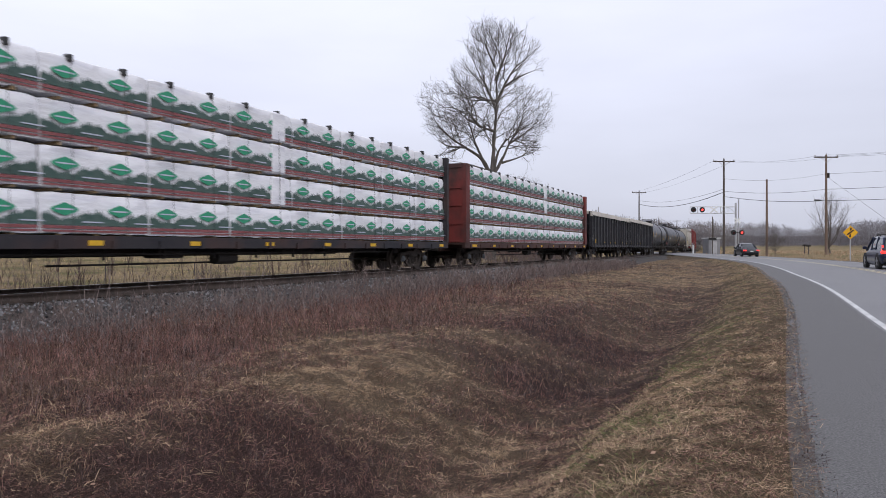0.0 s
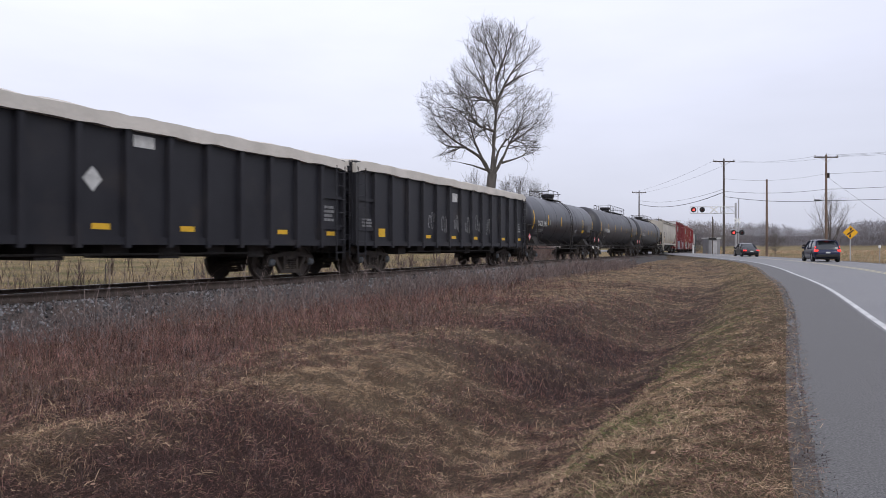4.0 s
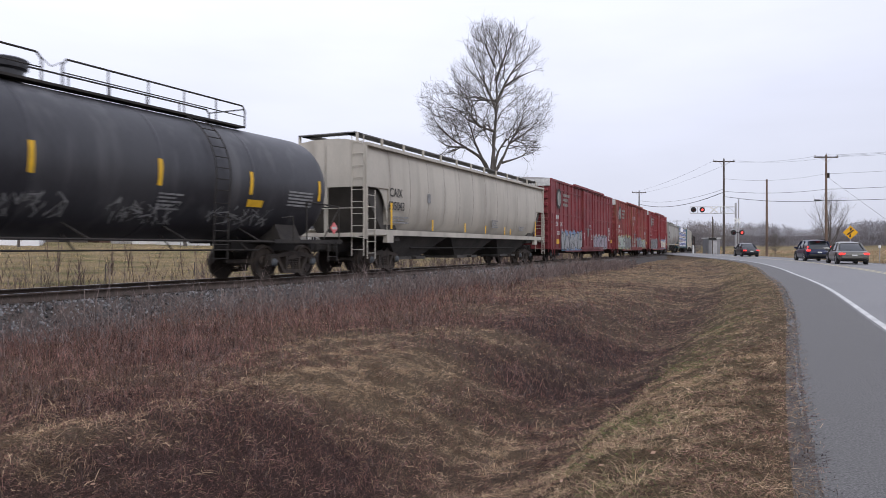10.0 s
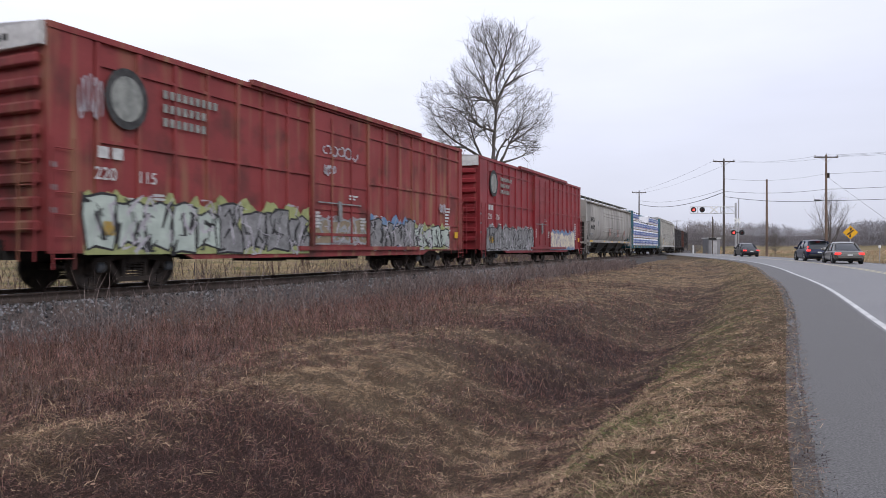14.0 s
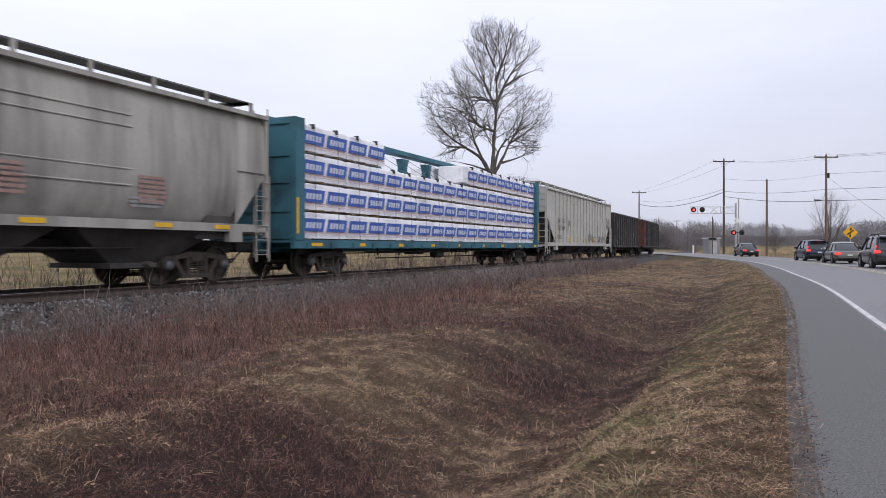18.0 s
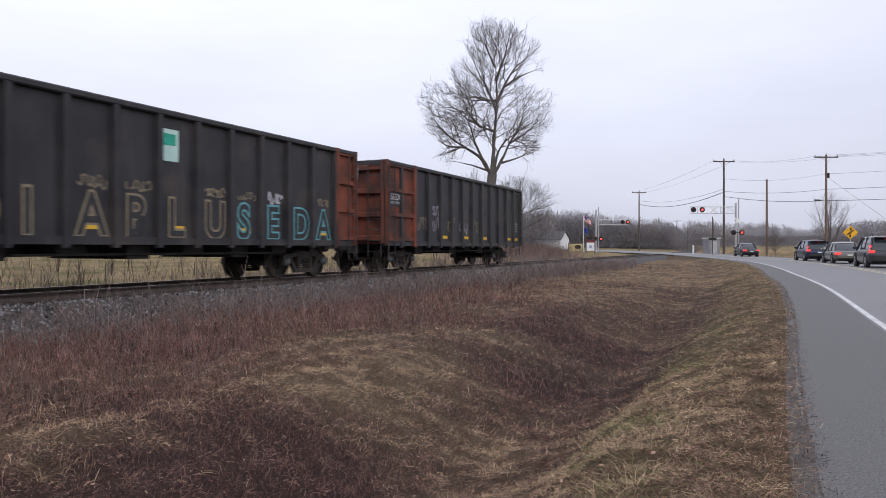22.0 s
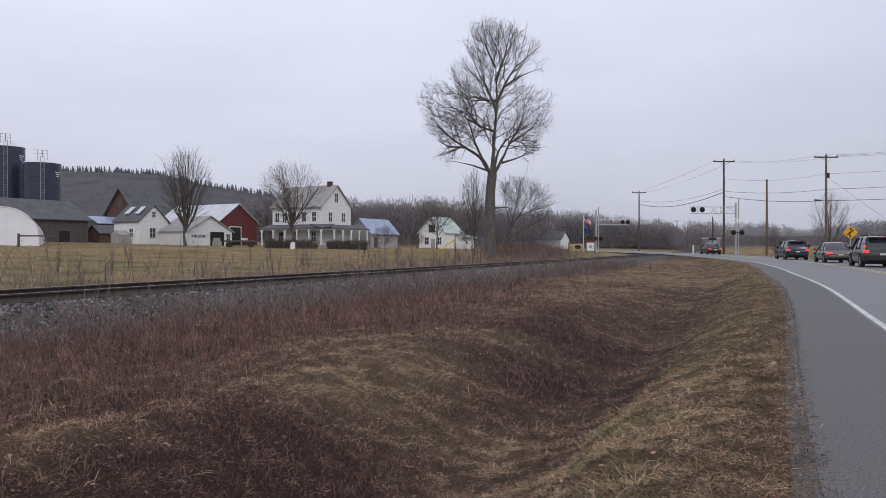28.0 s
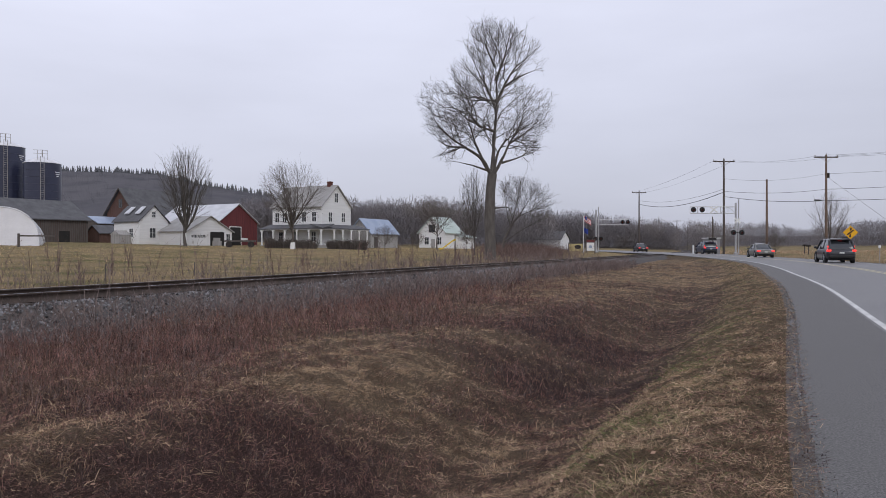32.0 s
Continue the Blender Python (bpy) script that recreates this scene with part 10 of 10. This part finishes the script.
def vehicle(label, paint, kind, length, width, height, brake=True):
    """A car: x forwards, the origin on the road between its axles. kind: wagon or sedan."""
    v = thing("car", label, "car", group="queued cars")
    L, W, H = length / 2, width / 2, height
    belt = 0.56 * H + 0.05
    # lower body in cross-sections: x, bottom, top, half width
    secs = [(-L, 0.46, belt - 0.22, W * 0.72), (-L + 0.08, 0.36, belt - 0.09, W * 0.86), (-L + 0.25, 0.28, belt - 0.03, W * 0.95), (-L + 0.6, 0.24, belt, W), (-0.8, 0.22, belt, W), (0.6, 0.22, belt - 0.02, W), (L - 1.3, 0.24, belt - 0.05, W * 0.985),
            (L - 0.5, 0.26, belt - 0.16, W * 0.95), (L - 0.12, 0.32, belt - 0.3, W * 0.85), (L, 0.42, belt - 0.42, W * 0.72)]
    g = Geo()
    rings = []
    for x, z0, z1, w in secs:
        rings.append([(x, -w * 0.9, z0), (x, -w, z0 + 0.14), (x, -w, z0 + (z1 - z0) * 0.6), (x, -w * 0.95, z1 - 0.05), (x, -w * 0.86, z1), (x, w * 0.86, z1), (x, w * 0.95, z1 - 0.05), (x, w, z0 + (z1 - z0) * 0.6), (x, w, z0 + 0.14), (x, w * 0.9, z0)])
    g.loft(rings)
    body = part("body", g, paint, v, "painted body", smooth=40)
    if kind == "wagon":
        cab = [(-L + 0.15, belt - 0.02, W * 0.86), (-L + 0.55, H - 0.12, W * 0.74), (-L + 0.75, H - 0.05, W * 0.72), (0.2, H, W * 0.72), (0.75, H - 0.08, W * 0.71), (1.55, belt - 0.05, W * 0.85)]
    else:
        cab = [(-L + 0.75, belt - 0.02, W * 0.84), (-L + 1.45, H - 0.1, W * 0.7), (-L + 1.8, H - 0.02, W * 0.69), (0.15, H, W * 0.69), (0.55, H - 0.08, W * 0.69), (1.5, belt - 0.05, W * 0.83)]
    g = Geo()
    rings = []
    for x, z, w in cab:
        wb, zt = W * 0.87, max(z, belt - 0.06)
        half_ = [(wb, belt - 0.08), (wb + (w - wb) * 0.45, belt - 0.08 + (zt - belt + 0.08) * 0.55), (w, belt - 0.08 + (zt - belt + 0.08) * 0.88), (w * 0.86, zt - 0.01), (w * 0.45, zt + 0.012)]
        rings.append([(x, -a, b) for a, b in half_] + [(x, a, b) for a, b in reversed(half_)])
    g.loft(rings)
    part("glasshouse", g, M_CARGLASS, v, "dark tinted windows", smooth=40)
    g = Geo()
    top = cab[1:5]
    g.loft([[(x, -w - 0.012, z - 0.09), (x, -w * 0.88, z + 0.004), (x, -w * 0.45, z + 0.03), (x, w * 0.45, z + 0.03), (x, w * 0.88, z + 0.004), (x, w + 0.012, z - 0.09)] for x, z, w in top])
    part("roof", g, paint, v, "painted roof", smooth=40)
    for sy in (-1, 1):
        g = Geo()
        pil = [(cab[0], cab[1]), (cab[4], cab[5])]
        for a, b in pil:
            p, q = (a[0], sy * (W * 0.87 if a[1] < belt + 0.1 else a[2]), max(a[1], belt - 0.05)), (b[0], sy * (W * 0.87 if b[1] < belt + 0.1 else b[2]), max(b[1], belt - 0.05))
            g.tube(p, q, 0.055, 6)
        for xm in (-0.55, 0.45):
            zt_ = np.interp(xm, [c0[0] for c0 in cab], [c0[1] for c0 in cab])
            g.tube((xm, sy * W * 0.87, belt - 0.05), (xm - 0.08, sy * W * 0.72, zt_ - 0.03), 0.04, 6)
        part("pillar", g, paint, v)
        part("mirror", Geo().box(0.95, 1.15, sy * (W * 0.98), sy * (W + 0.17), belt + 0.0, belt + 0.16, c=0.03), paint, v, "door mirror")
        for i, wx in enumerate((-L + 0.92, L - 0.95)):
            r = 0.34 if H < 1.55 else 0.365
            arch = part("wheel_arch", Geo().lathe([(sy * (W - 0.14), r + 0.07), (sy * (W + 0.004), r + 0.07)], 20, "y", pose(wx, 0, r)), M_TRIMBLACK, v, "dark wheel arch")
            t = part("tyre", Geo().lathe([(sy * (W - 0.2), r - 0.03), (sy * (W - 0.17), r), (sy * (W - 0.01), r), (sy * (W + 0.015), r - 0.04), (sy * (W + 0.015), r * 0.66), (sy * (W - 0.03), r * 0.64)], 22, "y"), M_TYRE, v, "black tyre", at=pose(wx, 0, r))
            spokes = Geo().lathe([(sy * (W - 0.05), r * 0.64), (sy * (W - 0.02), r * 0.64), (sy * (W - 0.015), r * 0.5)], 18, "y")
            for k in range(5):
                spokes.box(-0.05, 0.05, sy * (W - 0.02), sy * (W + 0.012), 0.0, r * 0.62, pose(0, 0, 0, 0, k * 72, 0))
            part("rim", spokes, M_RIM, t, "alloy rim")
            CAR_WHEELS.append((t, v, r))
    # tail: lamps, plate, bumper, rear window frame
    xr = -L - 0.012
    for sy in (-1, 1):
        if kind == "wagon":
            g = Geo().box(-L + 0.02, -L + 0.3, sy * W * 0.68, sy * W * 0.97, belt - 0.22, belt - 0.07, c=0.03)
            g.box(-L + 0.16, -L + 0.4, sy * W * 0.84, sy * W * 0.89, belt - 0.1, belt + 0.2)
        else:
            g = Geo().box(-L + 0.0, -L + 0.3, sy * W * 0.55, sy * W * 0.95, belt - 0.27, belt - 0.12, c=0.03)
        part("tail_lamp", g, M_TAIL, v, "lit red tail lamp")
    part("brake_lamp", Geo().box(-L + (0.5 if kind == "wagon" else 1.2), -L + (0.56 if kind == "wagon" else 1.26), -0.12, 0.12, H - 0.1 if kind == "wagon" else belt + 0.08, H - 0.07 if kind == "wagon" else belt + 0.13), M_TAIL, v, "high brake lamp")
    part("rear_bumper", Geo().box(-L - 0.05, -L + 0.2, -W * 0.86, W * 0.86, 0.34, 0.56, c=0.05), M_TRIMBLACK if kind == "wagon" else paint, v, "rear bumper")
    part("plate", Geo().box(-L - 0.03, -L + 0.05, -0.15, 0.15, belt - 0.34, belt - 0.24), M_PLATE, v, "blank pale plate")
    if kind == "wagon":
        g = Geo()
        for sy in (-1, 1):
            g.tube((-L + 0.85, sy * W * 0.62, H + 0.06), (0.2, sy * W * 0.62, H + 0.08), 0.022, 6)
            for x in (-L + 0.9, -0.5, 0.15):
                g.tube((x, sy * W * 0.62, H - 0.03), (x, sy * W * 0.62, H + 0.07), 0.02, 5)
        part("roof_rails", g, M_TRIMBLACK, v, "black roof rails")
        part("spoiler", Geo().box(-L + 0.3, -L + 0.7, -W * 0.66, W * 0.66, H - 0.1, H - 0.05), paint, v, "roof spoiler")
    g = Geo()
    g.box(-L + 0.3, L - 0.4, -W * 0.8, W * 0.8, 0.18, 0.3)
    part("underbody", g, M_TRIMBLACK, v)
    return v


CAR_WHEELS = []
LANE = 1.8
LANE_Y = np.linspace(-60, 240, 3001)
_th = road_head(LANE_Y)
LANE_X = road_x(LANE_Y) + LANE * np.cos(_th)
LANE_YY = LANE_Y - LANE * np.sin(_th)
LANE_S = np.concatenate([[0], np.cumsum(np.hypot(np.diff(LANE_X), np.diff(LANE_YY)))])


def lane_from_bearing(b):
    """Distance along the lane at which it is seen at that bearing (tangent of the angle from straight ahead)."""
    ok = LANE_YY > 12
    t = LANE_X[ok] / LANE_YY[ok]
    return float(np.interp(-b, -t, LANE_S[ok]))


def lane_pose(s):
    x, y = np.interp(s, LANE_S, LANE_X), np.interp(s, LANE_S, LANE_YY)
    x2, y2 = np.interp(s + 1.5, LANE_S, LANE_X), np.interp(s + 1.5, LANE_S, LANE_YY)
    yr = np.interp(s, LANE_S, LANE_Y)
    z, z2 = float(road_z(yr)) + 0.03, float(road_z(np.interp(s + 1.5, LANE_S, LANE_Y))) + 0.03
    return pose(float(x), float(y), z, 0, -math.degrees(math.atan2(z2 - z, 1.5)), math.degrees(math.atan2(y2 - y, x2 - x)))


def drive(v, rows):
    """rows: seconds and either a bearing, or ('s', metres before the next row)."""
    out = [(t, lane_from_bearing((px - 784) / 1270.0)) for t, px in rows]
    return out


M_CAR_A = surf("car_dark_grey", (0.02, 0.022, 0.027), (0.03, 0.03, 0.036), scale=0.5, rough=0.3, bump=0, coat=0.5, metal=0.3)
M_CAR_B = surf("car_navy", (0.012, 0.018, 0.05), (0.018, 0.025, 0.06), scale=0.5, rough=0.3, bump=0, coat=0.5, metal=0.3)
M_CAR_C = surf("car_grey_green", (0.125, 0.122, 0.11), (0.155, 0.15, 0.137), scale=0.5, rough=0.3, bump=0, coat=0.5, metal=0.5)
M_CAR_D = surf("car_graphite", (0.035, 0.036, 0.042), (0.05, 0.05, 0.056), scale=0.5, rough=0.3, bump=0, coat=0.5, metal=0.4)
va = vehicle("dark grey hatchback waiting at the crossing", M_CAR_A, "sedan", 4.4, 1.76, 1.49)
vb = vehicle("navy blue crossover wagon in the queue", M_CAR_B, "wagon", 4.75, 1.84, 1.66)
vc = vehicle("grey-green sedan in the queue", M_CAR_C, "sedan", 4.65, 1.8, 1.44)
vd = vehicle("graphite grey sport utility car in the queue", M_CAR_D, "wagon", 4.6, 1.86, 1.69)
DRIVES = [(va, drive(va, [(0, 1320), (24.5, 1320), (25, 1317.5), (25.5, 1312), (26.5, 1294), (27.5, 1272), (28, 1257), (28.5, 1243), (29, 1228), (29.5, 1211), (30, 1196), (30.5, 1181), (31, 1165), (31.5, 1150), (32, 1133)])),
          (vb, drive(vb, [(0, 1577), (0.5, 1553), (1, 1531), (1.5, 1512), (2, 1495), (2.5, 1480), (3, 1468), (3.5, 1459), (4.5, 1446), (5.5, 1439), (6, 1437), (6.5, 1437), (25.2, 1437), (25.8, 1434), (26.6, 1426), (27.5, 1413), (28, 1400),
                          (28.5, 1386), (29, 1369), (29.5, 1352), (30, 1334), (30.5, 1311), (31, 1288), (31.5, 1266), (32, 1249)])),
          (vc, [(0, lane_from_bearing((1600 - 784) / 1270) - 48), (3.5, lane_from_bearing((1600 - 784) / 1270) - 22), (6, lane_from_bearing((1600 - 784) / 1270) - 4.5)]
           + drive(vc, [(7, 1587), (7.5, 1565), (8, 1543), (8.5, 1525), (9, 1513), (9.5, 1504), (10, 1498), (10.5, 1493), (11, 1491), (12, 1490), (13, 1490), (25.8, 1490), (26.6, 1486), (27.5, 1479), (28, 1474), (28.5, 1465), (29, 1455), (29.5, 1441), (30, 1426),
                        (30.5, 1409), (31, 1391), (31.5, 1368), (32, 1345)])),
          (vd, [(0, lane_from_bearing((1600 - 784) / 1270) - 75), (10, lane_from_bearing((1600 - 784) / 1270) - 34), (15, lane_from_bearing((1600 - 784) / 1270) - 6)]
           + drive(vd, [(16.5, 1590), (17, 1581), (17.5, 1573), (18, 1566), (18.5, 1561), (19, 1558), (19.5, 1557), (20, 1556), (26.2, 1556), (27, 1552), (27.5, 1550), (28, 1546), (28.5, 1542), (29, 1536), (29.5, 1529), (30, 1521), (30.5, 1511), (31, 1501),
                        (31.5, 1489), (32, 1476)]))]


# ---- everything that moves ----
V13, ACC = 13.446, 0.0937


def run(t):
    """How far the train has come since 13 s."""
    return V13 * (t - 13.0) + 0.5 * ACC * (t - 13.0) ** 2


def car_pose(s, lift=0.0):
    x, y, th = track_point(s)
    return pose(x, y, RAIL_Z + lift, 0, 0, 90 - math.degrees(th))


LIGHTS_OFF, FLASH, FIRST = 23.7, 1.11, 17.4 - 16 * 1.11


def motions():
    for car, s13 in TRAIN:
        walk(car, [(float(t), car_pose(s13 - run(t))) for t in range(0, 33)])
    # wheels roll along the rail
    rows = []
    for wheelset, r, x0 in WHEELSETS:
        if not rows:
            n = int((run(32.0) - run(0.0)) / r / 1.3) + 1
            ts = np.interp(np.linspace(run(0), run(32), n + 1), [run(u) for u in np.linspace(0, 32, 400)], np.linspace(0, 32, 400))
            rows = [(float(u), -math.degrees((run(u) - run(0)) / r)) for u in ts]
        home = wheelset.matrix_basis.translation
        walk(wheelset, [(u, pose(home.x, home.y, home.z, 0, a, 0)) for u, a in rows])
    # road traffic, with its wheels
    for v, marks in DRIVES:
        ts, ss = [m[0] for m in marks], [m[1] for m in marks]
        walk(v, [(float(t), lane_pose(s)) for t, s in marks])
        grid = np.linspace(0, 32, 1281)
        way = np.interp(grid, ts, ss)
        for tyre, owner, r in CAR_WHEELS:
            if owner is not v:
                continue
            home = tyre.matrix_basis.translation.copy()
            rolled, last, out = (way - way[0]) / r, None, []
            for t, a in zip(grid, rolled):
                if last is None or abs(a - last) > 1.2 or t >= 32:
                    out.append((float(t), pose(home.x, home.y, home.z, 0, math.degrees(a), 0)))
                    last = a
            walk(tyre, out)
    # crossing lamps flash in turn until the train has cleared
    for lit, cx, y, z, facing, k in FLASHERS:
        off, on = pose(cx, y - facing * 0.06, z), pose(cx, y + facing * 0.075, z)
        def state(t):
            return on if (((t - FIRST) % FLASH < FLASH / 2) == (k > 0)) and t < LIGHTS_OFF else off

        rows_l = [(0.0, state(0.0))]
        n = 0
        while True:
            t = FIRST + n * FLASH / 2
            n += 1
            if t < 0.15:
                continue
            if t > LIGHTS_OFF - 0.1:
                break
            rows_l += [(t - 0.04, state(t - 0.1)), (t + 0.04, state(t + 0.1))]
        rows_l += [(LIGHTS_OFF - 0.04, state(LIGHTS_OFF - 0.05)), (LIGHTS_OFF + 0.04, off), (32.0, off)]
        walk(lit, rows_l)


motions()
